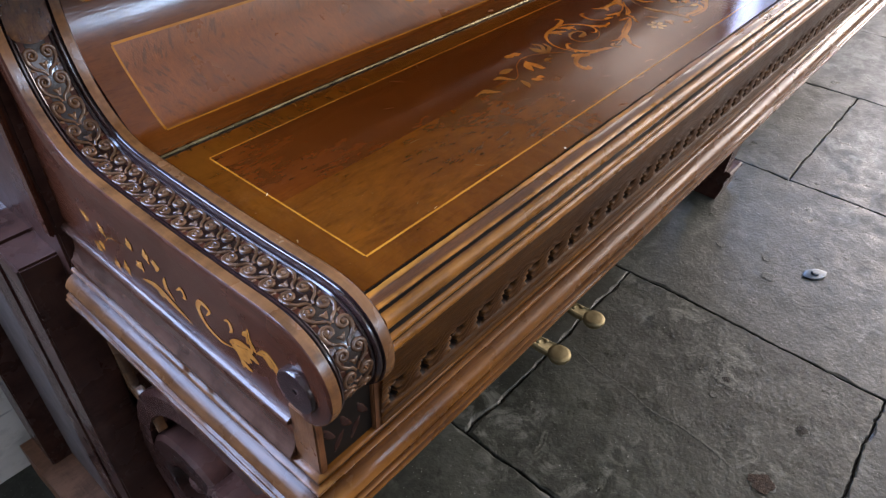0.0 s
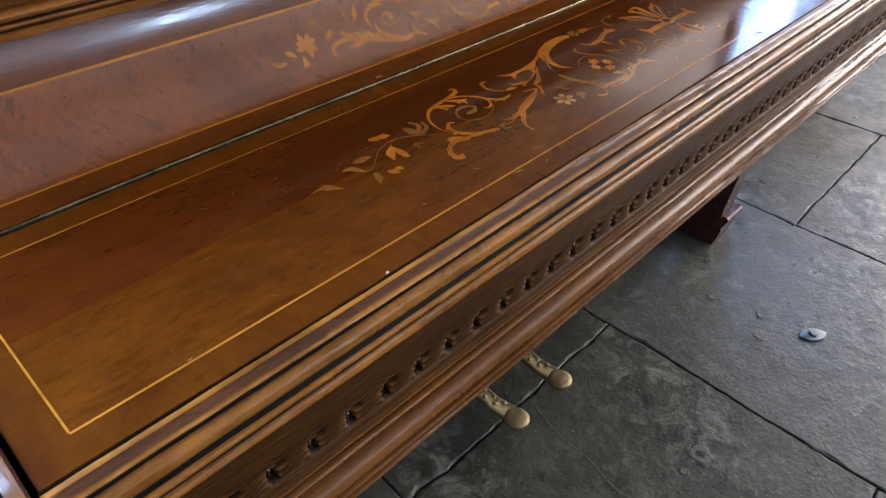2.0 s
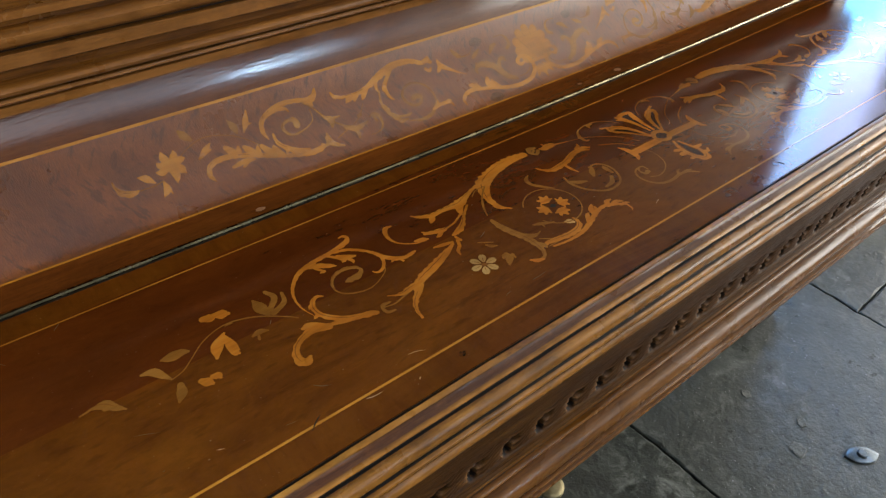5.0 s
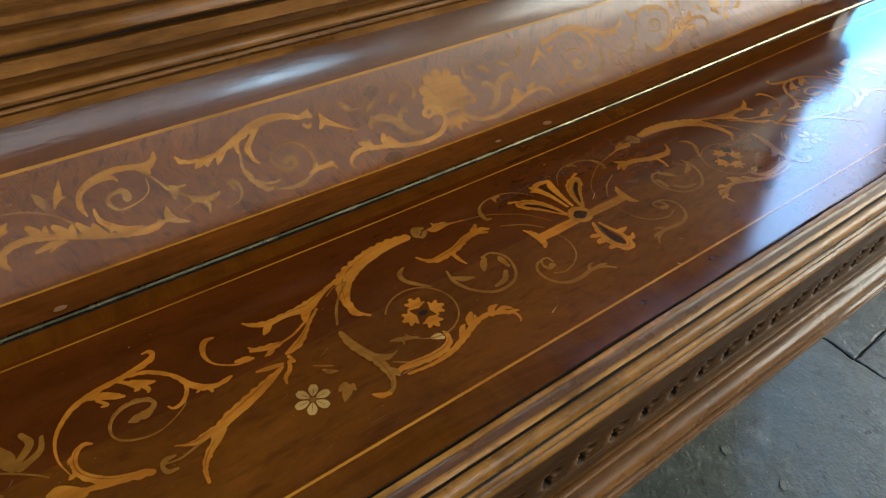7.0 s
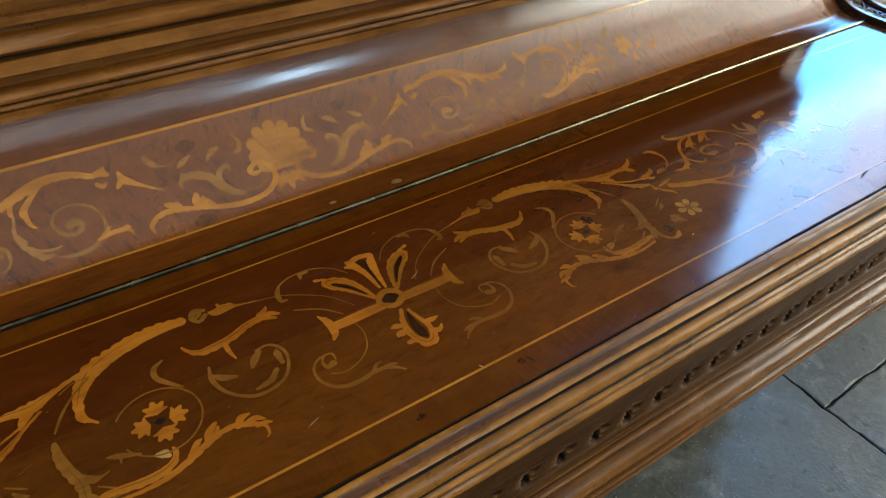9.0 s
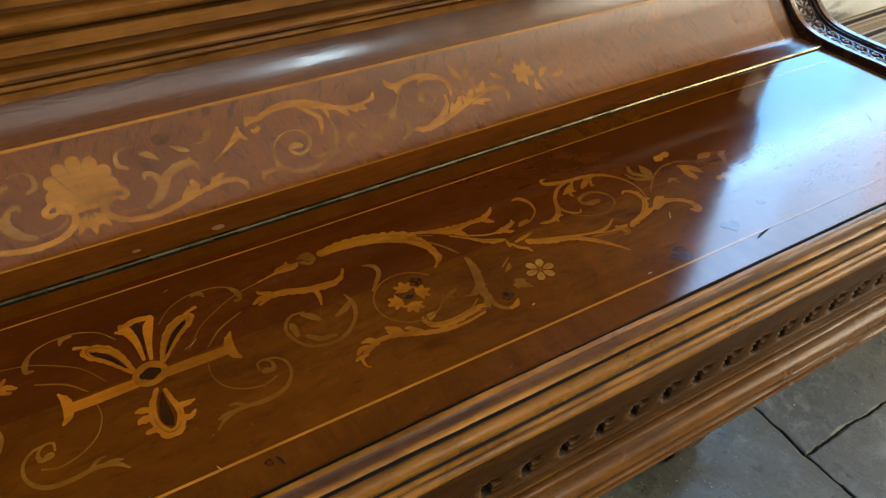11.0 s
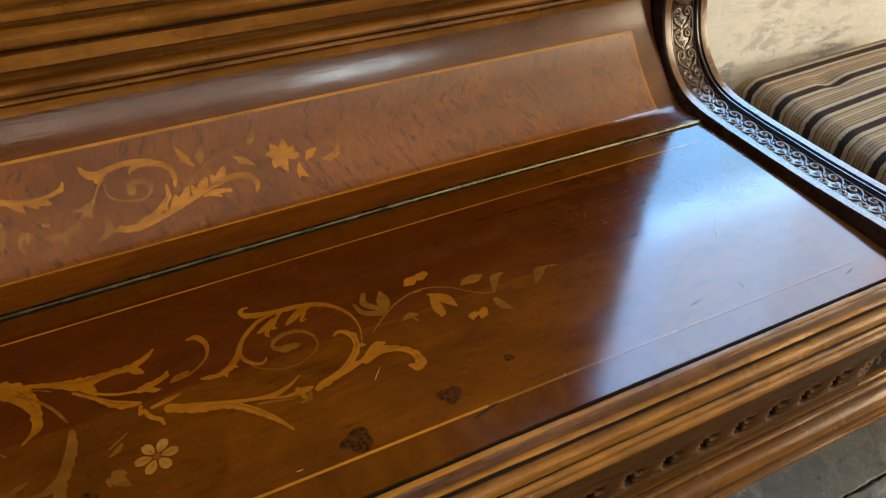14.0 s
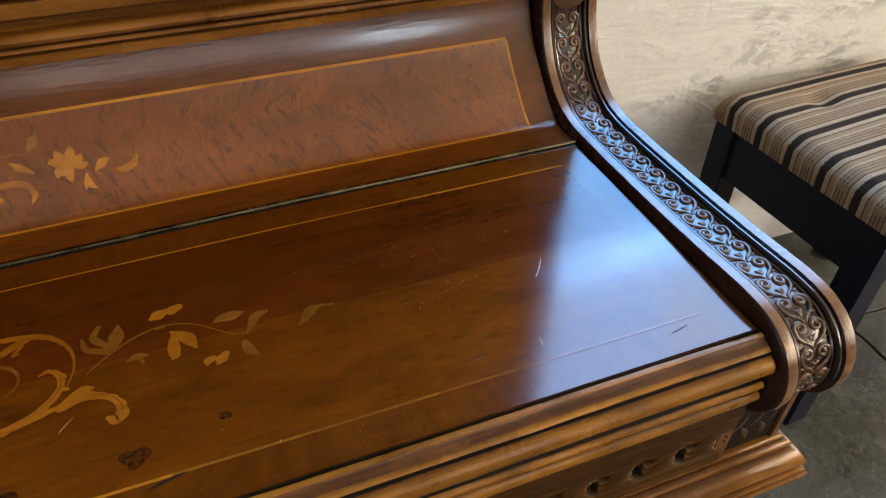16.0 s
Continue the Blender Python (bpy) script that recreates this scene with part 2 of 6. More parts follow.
M_FALL_PALE = inlay("fallboard_faded_inlay", (0.1722, 0.06806, 0.01476), (0.2624, 0.1132, 0.0246), (0.328, 0.1558, 0.0369))
M_FALL_SHELL = inlay("fallboard_shell_inlay", (0.20, 0.072, 0.011), (0.32, 0.125, 0.020), (0.40, 0.175, 0.034))
M_SIDE_INLAY = inlay("side_inlay", (0.26, 0.092, 0.018), (0.42, 0.160, 0.030), (0.52, 0.22, 0.05))
M_STRING = inlay("boxwood_stringing", (0.2798, 0.1065, 0.01083), (0.3881, 0.1552, 0.01715), (0.4512, 0.1985, 0.02978))


def brass(name, tarnish, bright, rough):
    n = Nodes(name)
    col = n.ramp(n.noise(30, 5, 0.65), [(0.3, tarnish), (0.7, bright)])
    n.bump(n.noise(220, 2), 0.1, 0.0004)
    return n.set(Base_Color=col, Metallic=1.0, Roughness=n.span(n.noise(50, 3), 0.3, 0.7, rough[0], rough[1]))


M_HINGE = brass("old_brass_hinge", (0.030, 0.026, 0.015), (0.22, 0.18, 0.10), (0.18, 0.36))
M_BRASS = brass("worn_brass", (0.15, 0.115, 0.055), (0.36, 0.30, 0.17), (0.50, 0.70))
M_STEEL = brass("zinc_plate", (0.045, 0.050, 0.052), (0.17, 0.19, 0.20), (0.35, 0.55))


def stone():
    """Worn grey-green stone: clouded, with pale scuffs, dark damp patches and white specks."""
    n = Nodes("grey_stone_slab")
    base = n.ramp(n.noise(4.5, 8, 0.60, distort=0.6), [(0.30, (0.0105, 0.012, 0.008)), (0.52, (0.0215, 0.024, 0.0175)), (0.72, (0.055, 0.059, 0.046))])
    base = n.mix(n.span(n.noise(60, 5, 0.65), 0.35, 0.7, 0.0, 0.35), base, (0.062, 0.064, 0.050))
    smear = n.t.nodes.new("ShaderNodeMath")
    smear.operation = "MULTIPLY"
    n.put(smear.inputs[0], n.span(n.noise(3.4, 4, 0.6, distort=0.4), 0.46, 0.60, 0.0, 1.0))
    n.put(smear.inputs[1], n.span(n.noise(17, 8, 0.72, distort=1.1), 0.50, 0.66, 0.0, 0.75))
    base = n.mix(smear.outputs[0], base, (0.20, 0.205, 0.175))
    base = n.mix(n.span(n.noise(9, 7, 0.68, distort=0.9), 0.30, 0.44, 0.80, 0.0), base, (0.017, 0.017, 0.014))
    base = n.mix(n.span(n.random(), 0, 1, 0.0, 0.35), base, (0.075, 0.080, 0.072))
    base = n.mix(n.span(n.noise(300, 2, 0.5), 0.71, 0.76, 0.0, 0.8), base, (0.55, 0.56, 0.54))
    base = n.mix(n.span(n.noise(2.0, 4, 0.55, distort=0.5), 0.52, 0.68, 0.0, 0.55), base, (0.034, 0.033, 0.025))
    base = n.mix(n.span(n.noise(24, 6, 0.7, distort=0.8), 0.52, 0.66, 0.0, 0.6), base, (0.072, 0.075, 0.062))
    base = n.mix(n.span(n.noise(34, 5, 0.65, distort=0.5), 0.30, 0.42, 0.65, 0.0), base, (0.009, 0.009, 0.007))
    relief = n.mix(0.2, n.noise(10, 7, 0.62), n.noise(120, 3, 0.6))
    n.bump(relief, 0.6, 0.010)
    return n.set(Base_Color=base, Roughness=n.span(n.noise(13, 6, 0.75), 0.35, 0.65, 0.24, 0.66), Specular_IOR_Level=0.30)


def plain(name, dark, light, scale, rough, bump=0.2, dist=0.002, spec=0.5):
    n = Nodes(name)
    n.bump(n.noise(scale * 2, 5, 0.65), bump, dist)
    return n.set(Base_Color=n.ramp(n.noise(scale, 5, 0.6), [(0.3, dark), (0.7, light)]), Roughness=rough, Specular_IOR_Level=spec)


def plaster():
    """Old cream limewash on rough brickwork, grimy and scuffed."""
    n = Nodes("cream_limewash")
    base = n.ramp(n.noise(1.8, 5, 0.55), [(0.3, (0.57, 0.565, 0.525)), (0.7, (0.66, 0.655, 0.62))])
    base = n.mix(n.span(n.noise(5, 4, 0.5, (0.6, 1, 1.3)), 0.50, 0.70, 0.0, 0.35), base, (0.47, 0.475, 0.445))
    base = n.mix(n.span(n.noise(70, 3, 0.5), 0.62, 0.72, 0.0, 0.35), base, (0.45, 0.43, 0.38))
    patch = n.t.nodes.new("ShaderNodeMath")
    patch.operation = "MULTIPLY"
    n.put(patch.inputs[0], n.span(n.noise(3.2, 3, 0.5, (0.5, 1, 1.6)), 0.50, 0.60, 0.0, 1.0))
    n.put(patch.inputs[1], n.span(n.noise(26, 6, 0.65, (0.6, 1, 1.4), distort=0.5), 0.50, 0.60, 0.0, 0.75))
    base = n.mix(patch.outputs[0], base, (0.24, 0.25, 0.255))
    crack = n.noise(5, 4, 0.55, distort=1.2)
    hold = n.t.nodes.new("ShaderNodeMath")
    hold.operation = "MULTIPLY"
    n.put(hold.inputs[0], n.ramp(crack, [(0.494, (0, 0, 0)), (0.499, (1, 1, 1)), (0.501, (1, 1, 1)), (0.506, (0, 0, 0))]))
    n.put(hold.inputs[1], n.span(n.noise(4, 3), 0.54, 0.64, 0.0, 0.45))
    base = n.mix(hold.outputs[0], base, (0.34, 0.31, 0.26))
    br = n.t.nodes.new("ShaderNodeTexBrick")
    mp = n.t.nodes.new("ShaderNodeMapping")
    mp.inputs["Rotation"].default_value = (radians(90), 0, 0)
    n.t.links.new(n.co, mp.inputs[0])
    wob = n.t.nodes.new("ShaderNodeVectorMath")
    wob.operation = "MULTIPLY_ADD"
    nz = n.t.nodes.new("ShaderNodeTexNoise")
    n.t.links.new(n.co, nz.inputs["Vector"])
    nz.inputs["Scale"].default_value = 7
    n.t.links.new(nz.outputs["Color"], wob.inputs[0])
    wob.inputs[1].default_value = (0.04, 0.04, 0.04)
    n.t.links.new(mp.outputs[0], wob.inputs[2])
    n.t.links.new(wob.outputs[0], br.inputs["Vector"])
    br.inputs["Scale"].default_value = 1.0
    br.inputs["Brick Width"].default_value, br.inputs["Row Height"].default_value = 0.225, 0.075
    br.inputs["Mortar Size"].default_value, br.inputs["Mortar Smooth"].default_value = 0.008, 1.0
    relief = n.mix(n.span(br.outputs["Fac"], 0, 1, 0.0, 0.07), n.noise(9, 6, 0.6, (0.55, 1, 1.7), distort=0.6), (0.15, 0.15, 0.15))
    n.bump(relief, 0.75, 0.014)
    return n.set(Base_Color=base, Roughness=0.8)


def fabric():
    """Striped woven seat cover, the bands running along x."""
    n = Nodes("striped_fabric")
    sep = n.t.nodes.new("ShaderNodeSeparateXYZ")
    n.t.links.new(n.co, sep.inputs[0])
    add = n.t.nodes.new("ShaderNodeMath")
    add.operation = "MULTIPLY_ADD"
    n.put(add.inputs[0], sep.outputs[2])
    n.put(add.inputs[1], 0.0)
    n.put(add.inputs[2], sep.outputs[1])
    f = n.t.nodes.new("ShaderNodeMath")
    f.operation = "FLOORED_MODULO"
    n.put(f.inputs[0], add.outputs[0])
    f.inputs[1].default_value = 0.062
    k = n.span(f.outputs[0], 0.0, 0.062, 0.0, 1.0)
    tan, sand, black, brown = (0.265, 0.185, 0.112), (0.36, 0.285, 0.195), (0.020, 0.015, 0.013), (0.12, 0.078, 0.050)
    r = n.ramp(k, [(0.0, black), (0.20, sand), (0.33, brown), (0.37, tan), (0.66, sand), (0.72, tan), (0.84, brown), (0.88, sand)])
    n.t.nodes[-1].color_ramp.interpolation = "CONSTANT"
    # rows of dark stitches between the bands
    rowmask = n.ramp(k, [(0.0, (0, 0, 0)), (0.205, (1, 1, 1)), (0.225, (0, 0, 0)), (0.45, (1, 1, 1)), (0.475, (0, 0, 0)), (0.54, (1, 1, 1)), (0.565, (0, 0, 0)), (0.63, (1, 1, 1)), (0.655, (0, 0, 0))])
    n.t.nodes[-1].color_ramp.interpolation = "CONSTANT"
    w = n.t.nodes.new("ShaderNodeTexWave")
    w.wave_type, w.bands_direction = "BANDS", "X"
    n.t.links.new(n.co, w.inputs[0])
    w.inputs["Scale"].default_value = 62
    stitch = n.mix(1.0, rowmask, n.ramp(w.outputs[0], [(0.45, (0.15, 0.15, 0.15)), (0.55, (0.9, 0.9, 0.9))]), "MULTIPLY")
    col = n.mix(stitch, r, (0.02, 0.017, 0.016))
    thread = n.noise(420, 3, 0.6)
    col = n.mix(n.span(thread, 0.35, 0.65, 0.35, 0.0), col, (0.04, 0.03, 0.024))
    n.bump(thread, 0.7, 0.0014)
    return n.set(Base_Color=col, Roughness=0.95, Specular_IOR_Level=0.1)


M_STONE = stone()
M_JOINT = plain("dark_joint_dirt", (0.006, 0.006, 0.006), (0.02, 0.02, 0.018), 60, 0.9)
M_PLUG = plain("cement_plug", (0.040, 0.042, 0.034), (0.105, 0.108, 0.090), 90, 0.7, 0.6)
M_RUST = plain("rusty_crater", (0.014, 0.009, 0.006), (0.060, 0.036, 0.022), 120, 0.9, 0.9, 0.004)
M_PIT = plain("dirty_hole", (0.010, 0.009, 0.007), (0.034, 0.030, 0.022), 150, 0.9, 0.8, 0.003)
M_WALL = plaster()
M_ROOM = plain("grey_plaster", (0.20, 0.185, 0.16), (0.28, 0.26, 0.23), 2, 0.85)
M_CEILING = plain("unseen_ceiling_plaster", (0.46, 0.44, 0.39), (0.58, 0.55, 0.49), 3, 0.85)
M_NAVY = plain("navy_paint", (0.0022, 0.0038, 0.0105), (0.0050, 0.0080, 0.020), 40, 0.5, 0.15, spec=0.22)
M_SEAT = fabric()
M_FRAME = plain("white_window_paint", (0.6, 0.6, 0.58), (0.75, 0.75, 0.72), 20, 0.5)


# ---- builders ----
def part(name, bm, material, parent=None, label="", sharp=None):
    me = bpy.data.meshes.new(name)
    bm.normal_update()
    bm.to_mesh(me)
    bm.free()
    for m in material if isinstance(material, (list, tuple)) else [material]:
        me.materials.append(m)
    if sharp is not None:
        me.shade_smooth()
        me.set_sharp_from_angle(angle=radians(sharp))
    ob = new(name, me)
    if parent:
        ob.parent = parent
    if label:
        ob["label"] = label
    return ob


def curve(pts, n=8):
    """Catmull-Rom through the points, n steps a span."""
    p = [Vector(q) for q in pts]
    p = [2 * p[0] - p[1]] + p + [2 * p[-1] - p[-2]]
    out = []
    for a, b, c, d in zip(p, p[1:], p[2:], p[3:]):
        for i in range(n):
            t = i / n
            out.append(0.5 * (2 * b + (c - a) * t + (2 * a - 5 * b + 4 * c - d) * t * t + (3 * b - a - 3 * c + d) * t ** 3))
    return out + [p[-2]]


def extrude_x(profile, x0, x1, mats=None, nx=1, wobble=0.0):
    """A closed (y, z) profile swept along x, with end caps; mats: a material index for each side."""
    bm = bmesh.new()
    n = len(profile)
    rings = []
    for k in range(nx + 1):
        x = x0 + (x1 - x0) * k / nx
        ring = []
        for i, (y, z) in enumerate(profile):
            j = wobble * noise.noise((x * 9, i * 3.7, 0.3)) + 0.5 * wobble * noise.noise((x * 60, i * 3.7, 5.3))
            ring.append(bm.verts.new((x, y + j, z + j)))
        rings.append(ring)
    for a, b in zip(rings, rings[1:]):
        for i in range(n):
            j = (i + 1) % n
            f = bm.faces.new((a[i], b[i], b[j], a[j]))
            f.material_index = mats[i] if mats else 0
    bm.faces.new(rings[0][::-1])
    bm.faces.new(rings[-1])
    bmesh.ops.recalc_face_normals(bm, faces=bm.faces)
    return bm


def box(bm, x0, x1, y0, y1, z0, z1, bevel=0.0):
    v = [bm.verts.new((x, y, z)) for x in (x0, x1) for y in (y0, y1) for z in (z0, z1)]
    fs = [bm.faces.new([v[i] for i in f]) for f in ((0, 1, 3, 2), (4, 6, 7, 5), (0, 4, 5, 1), (2, 3, 7, 6), (0, 2, 6, 4), (1, 5, 7, 3))]
    if bevel:
        es = list({e for f in fs for e in f.edges})
        bmesh.ops.bevel(bm, geom=es, offset=bevel, segments=2, affect="EDGES")
    return bm


def boxed(*b, bevel=0.0):
    return box(bmesh.new(), *b, bevel=bevel)


def lathe(bm, rings, centre, n=24):
    """Rings of (radius, height) about a vertical axis."""
    cx, cy, cz = centre
    rows = []
    for r, h in rings:
        rows.append([bm.verts.new((cx + r * math.cos(2 * math.pi * k / n), cy + r * math.sin(2 * math.pi * k / n), cz + h)) for k in range(n)])
    for a, b in zip(rows, rows[1:]):
        for k in range(n):
            bm.faces.new((a[k], a[(k + 1) % n], b[(k + 1) % n], b[k]))
    bm.faces.new(rows[0][::-1])
    bm.faces.new(rows[-1])
    return bm


# ---- the piano ----
# Cove of the fallboard in (y, z), from the hinge upwards.
FALL = [(0.002, 0.743), (0.015, 0.7425), (0.028, 0.744), (0.04, 0.7515), (0.05, 0.7605), (0.06, 0.7705), (0.07, 0.7815), (0.08, 0.796), (0.087, 0.812), (0.091, 0.83), (0.092, 0.85)]
FALL_FINE = [(p.x, p.y) for p in curve([(y, z, 0) for y, z in FALL], 5)]

piano = new("upright_piano")
tagged(piano, "old mahogany upright piano with inlaid closed lid and carved arms", "piano")

lid = part("lid", boxed(0.001, LEN - 0.001, -0.1925, -0.0005, ZL - 0.02, ZL, bevel=0.0006), M_LID_BAND, piano, "polished closed mahogany lid with floral marquetry")
# Two leaves of veneer meet along the middle of the panel: a redder one behind, a browner one in front.
for y0, y1, mat, words in ((-0.0975, -0.0225, M_LID_RED, "dark red mahogany veneer leaf"), (-0.1725, -0.0975, M_LID, "brown figured mahogany veneer leaf")):
    part("veneer_leaf", boxed(0.0225, LEN - 0.0225, y0, y1, ZL - 0.005, ZL + 0.0001), mat, lid, words)


def bow(x):
    """The old fallboard and its hinge bow forward in the middle."""
    t = (x - 0.12) / 1.02
    return -0.0078 * math.sin(t * math.pi) ** 1.4 if 0 < t < 1 else 0.0


def bowed(bm):
    for v in bm.verts:
        v.co.y += bow(v.co.x) * (1 - 0.55 * min(1, max(0, (v.co.z - 0.743) / 0.057)))
    return bm


fall = part("fallboard", bowed(extrude_x(FALL_FINE + [(0.12, 0.85), (0.12, 0.715), (0.002, 0.715)], 0.0005, LEN - 0.0005, nx=48)), M_FALL_BAND, piano, "hollow-curved mahogany fallboard with floral marquetry", sharp=30)


def fall_at(s):
    """The point (y, z) and normal of the fallboard's cove, s metres from its foot."""
    for (a, b), (c, d) in zip(FALL_FINE, FALL_FINE[1:]):
        l = math.hypot(c - a, d - b)
        if s <= l:
            break
        s -= l
    t = s / l
    return a + (c - a) * t, b + (d - b) * t, -(d - b) / l, (c - a) / l


def on_fall(x, s, h):
    y, z, ny, nz = fall_at(s)
    return (x, y + ny * h + bow(x) * (1 - 0.55 * min(1, max(0, (z - 0.743) / 0.057))), z + nz * h)


def on_fall_flower(x, s, h):
    return on_fall(x, s - 0.42 * bow(x), h)


def on_lid(x, y, h):
    return (x, y, ZL + h)


fp = bmesh.new()
S0, S1 = 0.0255, 0.0955
NC = 48
rows_ = [[fp.verts.new(on_fall(0.0225 + (LEN - 0.045) * c / NC, S0 + (S1 - S0) * k / 24, 0.0001)) for c in range(NC + 1)] for k in range(25)]
for a, b in zip(rows_, rows_[1:]):
    for c in range(NC):
        fp.faces.new((a[c], a[c + 1], b[c + 1], b[c]))
part("fallboard_panel", fp, M_FALL, fall, sharp=60)

hinge = extrude_x([(-0.0012, 0.7385), (-0.0012, 0.7432), (-0.0004, 0.7442), (0.0012, 0.7442), (0.002, 0.7434), (0.002, 0.7385)], 0.0, LEN, nx=60, wobble=0.0001)
part("hinge", bowed(hinge), M_HINGE, piano, "tarnished brass piano hinge")

# Thin black strip laid over the lid in place of an open gap.
part("hinge_gap", bowed(extrude_x([(-0.0023, ZL - 0.002), (-0.0023, ZL + 0.0004), (-0.0010, ZL + 0.0004), (-0.0010, ZL - 0.002)], 0.0005, LEN - 0.0005, nx=60)), M_EBONY_SHADE, piano)

# Marquetry. Every piece is a thin veneer let into the lid or the fallboard.
layer = [0]


def lift():
    layer[0] += 1
    return 0.00018 + 0.000002 * (layer[0] % 60)


class Veneer:
    """Cuts veneer pieces for one surface, and their mirror images about the middle."""

    def __init__(self, where, parent, main, pale, blossom, axis=0.670, stretch=1.0):
        self.where, self.parent, self.main, self.pale, self.blossom = where, parent, main, pale, blossom
        self.axis, self.stretch = axis, stretch

    def fill(self, name, rows, material, both=True):
        self.fills(name, [rows], material, both)

    def fills(self, name, groups, material, both=True):
        """One veneer piece out of strips, each a hair above the one before."""
        for flip in ((False, True) if both else (False,)):
            bm, h = bmesh.new(), lift()
            for g, rows in enumerate(groups):
                vs = [[bm.verts.new(self.where(self.axis + (self.axis - u) * self.stretch if flip else u, v, h + 0.0000015 * g)) for u, v in r] for r in rows]
                for a, b in zip(vs, vs[1:]):
                    for i in range(len(a) - 1):
                        bm.faces.new((a[i], a[i + 1], b[i + 1], b[i]))
            bm.normal_update()
            up = Vector(self.where(0.5, 0.06, 0.01)) - Vector(self.where(0.5, 0.06, 0))
            bmesh.ops.reverse_faces(bm, faces=[f for f in bm.faces if f.normal.dot(up) < 0])
            part(name, bm, DULLED.get(material.name, material) if flip else material, self.parent)

    def strip(self, c, wide, peak, head, tail):
        rows, n = [], len(c) - 1
        for i, p in enumerate(c):
            d = (c[min(i + 1, n)] - c[max(i - 1, 0)]).normalized()
            t = i / n
            k = t / peak if t < peak else (1 - t) / (1 - peak)
            e = head if t < peak else tail
            w = wide * (e + (1 - e) * math.sin(k * math.pi / 2) ** 0.9) / 2
            rows.append([(p.x - d.y * w, p.y + d.x * w), (p.x + d.y * w, p.y - d.x * w)])
        return rows

    def scroll(self, pts, wide, lobes=0, deep=0.5, side=1, peak=0.5, head=0.15, tail=0.05, material=None, name="scroll_inlay", both=True):
        """A tapering acanthus stroke; lobes: leaflets growing from one side of it (side 0: from both)."""
        c = curve([(u, v, 0) for u, v in pts], 12)
        n = len(c) - 1
        groups = [self.strip(c, wide * (0.78 if lobes else 1.0), peak, head, tail)]
        for k in range(lobes):
            t = 0.22 + 0.68 * (k + 0.5) / lobes
            i = min(n - 1, max(1, int(t * n)))
            d = (c[i + 1] - c[i - 1]).normalized()
            grow = math.sin(min(1, 0.25 + t) * math.pi) ** 0.5 if t < 0.75 else 0.75
            for sd in ((side,) if side else (-1, 1)):
                q = Vector((-d.y * sd, d.x * sd, 0))
                l = wide * (0.75 + 0.75 * deep) * grow
                a = c[i] - d * l * 0.55
                b = c[i] + d * l * 0.05 + q * l * 0.42
                e = c[i] + d * l * 0.50 + q * l * 0.78
                groups.append(self.strip(curve([a, b, e], 5), l * 0.50, 0.62, 0.15, 0.22))
        self.fills(name, groups, material or self.main, both)
        if lobes > 2 and wide > 0.0045:
            self.fill("vein_inlay", self.strip(c[int(n * 0.1):int(n * 0.85)], 0.0006, 0.5, 0.3, 0.2), M_VEIN, both)

    def motif(self, name, strokes, material, both=True):
        """One veneer piece out of brush strokes (u, v, width), in millimetres, with rounded ends."""
        groups, veins = [], []
        for k, pts in enumerate(strokes):
            c = curve([(u / 1000, v / 1000, w / 1000) for u, v, w in pts], 7)
            n = len(c) - 1
            row = []
            for i, q in enumerate(c):
                d = c[min(i + 1, n)] - c[max(i - 1, 0)]
                d.z = 0
                row.append((Vector((q.x, q.y, 0)), d.normalized(), max(0.0003, q.z)))
            (a, da, wa), (b, db, wb) = row[0], row[-1]
            row = [(a - da * wa * 0.5 * t, da, wa * math.sqrt(1.02 - t * t)) for t in (1.0, 0.8, 0.45)] + row + [(b + db * wb * 0.5 * t, db, wb * math.sqrt(1.02 - t * t)) for t in (0.45, 0.8, 1.0)]
            rough = [1 + 0.10 * noise.noise((q.x * 420, q.y * 420, k * 3.1)) for q, d, w in row]
            # broad strokes are scalloped like acanthus along one edge
            leafy = 0.34 if max(w for u, v, w in pts) > 3.6 and len(pts) > 4 else 0.0
            gone, scallop = 0.0, []
            for i, (q, d, w) in enumerate(row):
                gone += (q - row[max(i - 1, 0)][0]).length
                scallop.append(1 + leafy * (abs(math.sin(math.pi * gone / 0.0058)) - 0.6))
            groups.append([[(q.x - d.y * w * f / 2, q.y + d.x * w * f / 2), (q.x + d.y * w * f * g / 2, q.y - d.x * w * f * g / 2)] for (q, d, w), f, g in zip(row, rough, scallop)])
            if max(w for u, v, w in pts) > 4.2 and len(pts) > 4:
                off = 0.16 * max(w for u, v, w in pts) / 1000
                m = c[len(c) // 6:-len(c) // 5]
                veins.append(self.strip([Vector((q.x, q.y + off, 0)) for q in m], 0.0006, 0.5, 0.2, 0.1))
        self.fills(name, groups, material, both)
        for v in veins:
            self.fill("vein_inlay", v, M_VEIN, both)

    def spiral(self, cx, cy, r0, r1, turns, start, wide, hand=1, material=None):
        n = int(34 * turns)
        c = []
        for i in range(n + 1):
            t = i / n
            q, a = r0 + (r1 - r0) * t ** 0.8, start + hand * 2 * math.pi * turns * t
            c.append(Vector((cx + q * math.cos(a), cy + q * math.sin(a), 0)))
        rows = []
        for i, p in enumerate(c):
            d = (c[min(i + 1, n)] - c[max(i - 1, 0)]).normalized()
            w = wide * (0.2 + 0.9 * (i / n) ** 1.6) / 2 if r0 != r1 else wide / 2
            if abs(r0 - r1) < 0.003:
                w = wide / 2
            rows.append([(p.x - d.y * w, p.y + d.x * w), (p.x + d.y * w, p.y - d.x * w)])
        self.fill("spiral_inlay", rows, material or self.main)

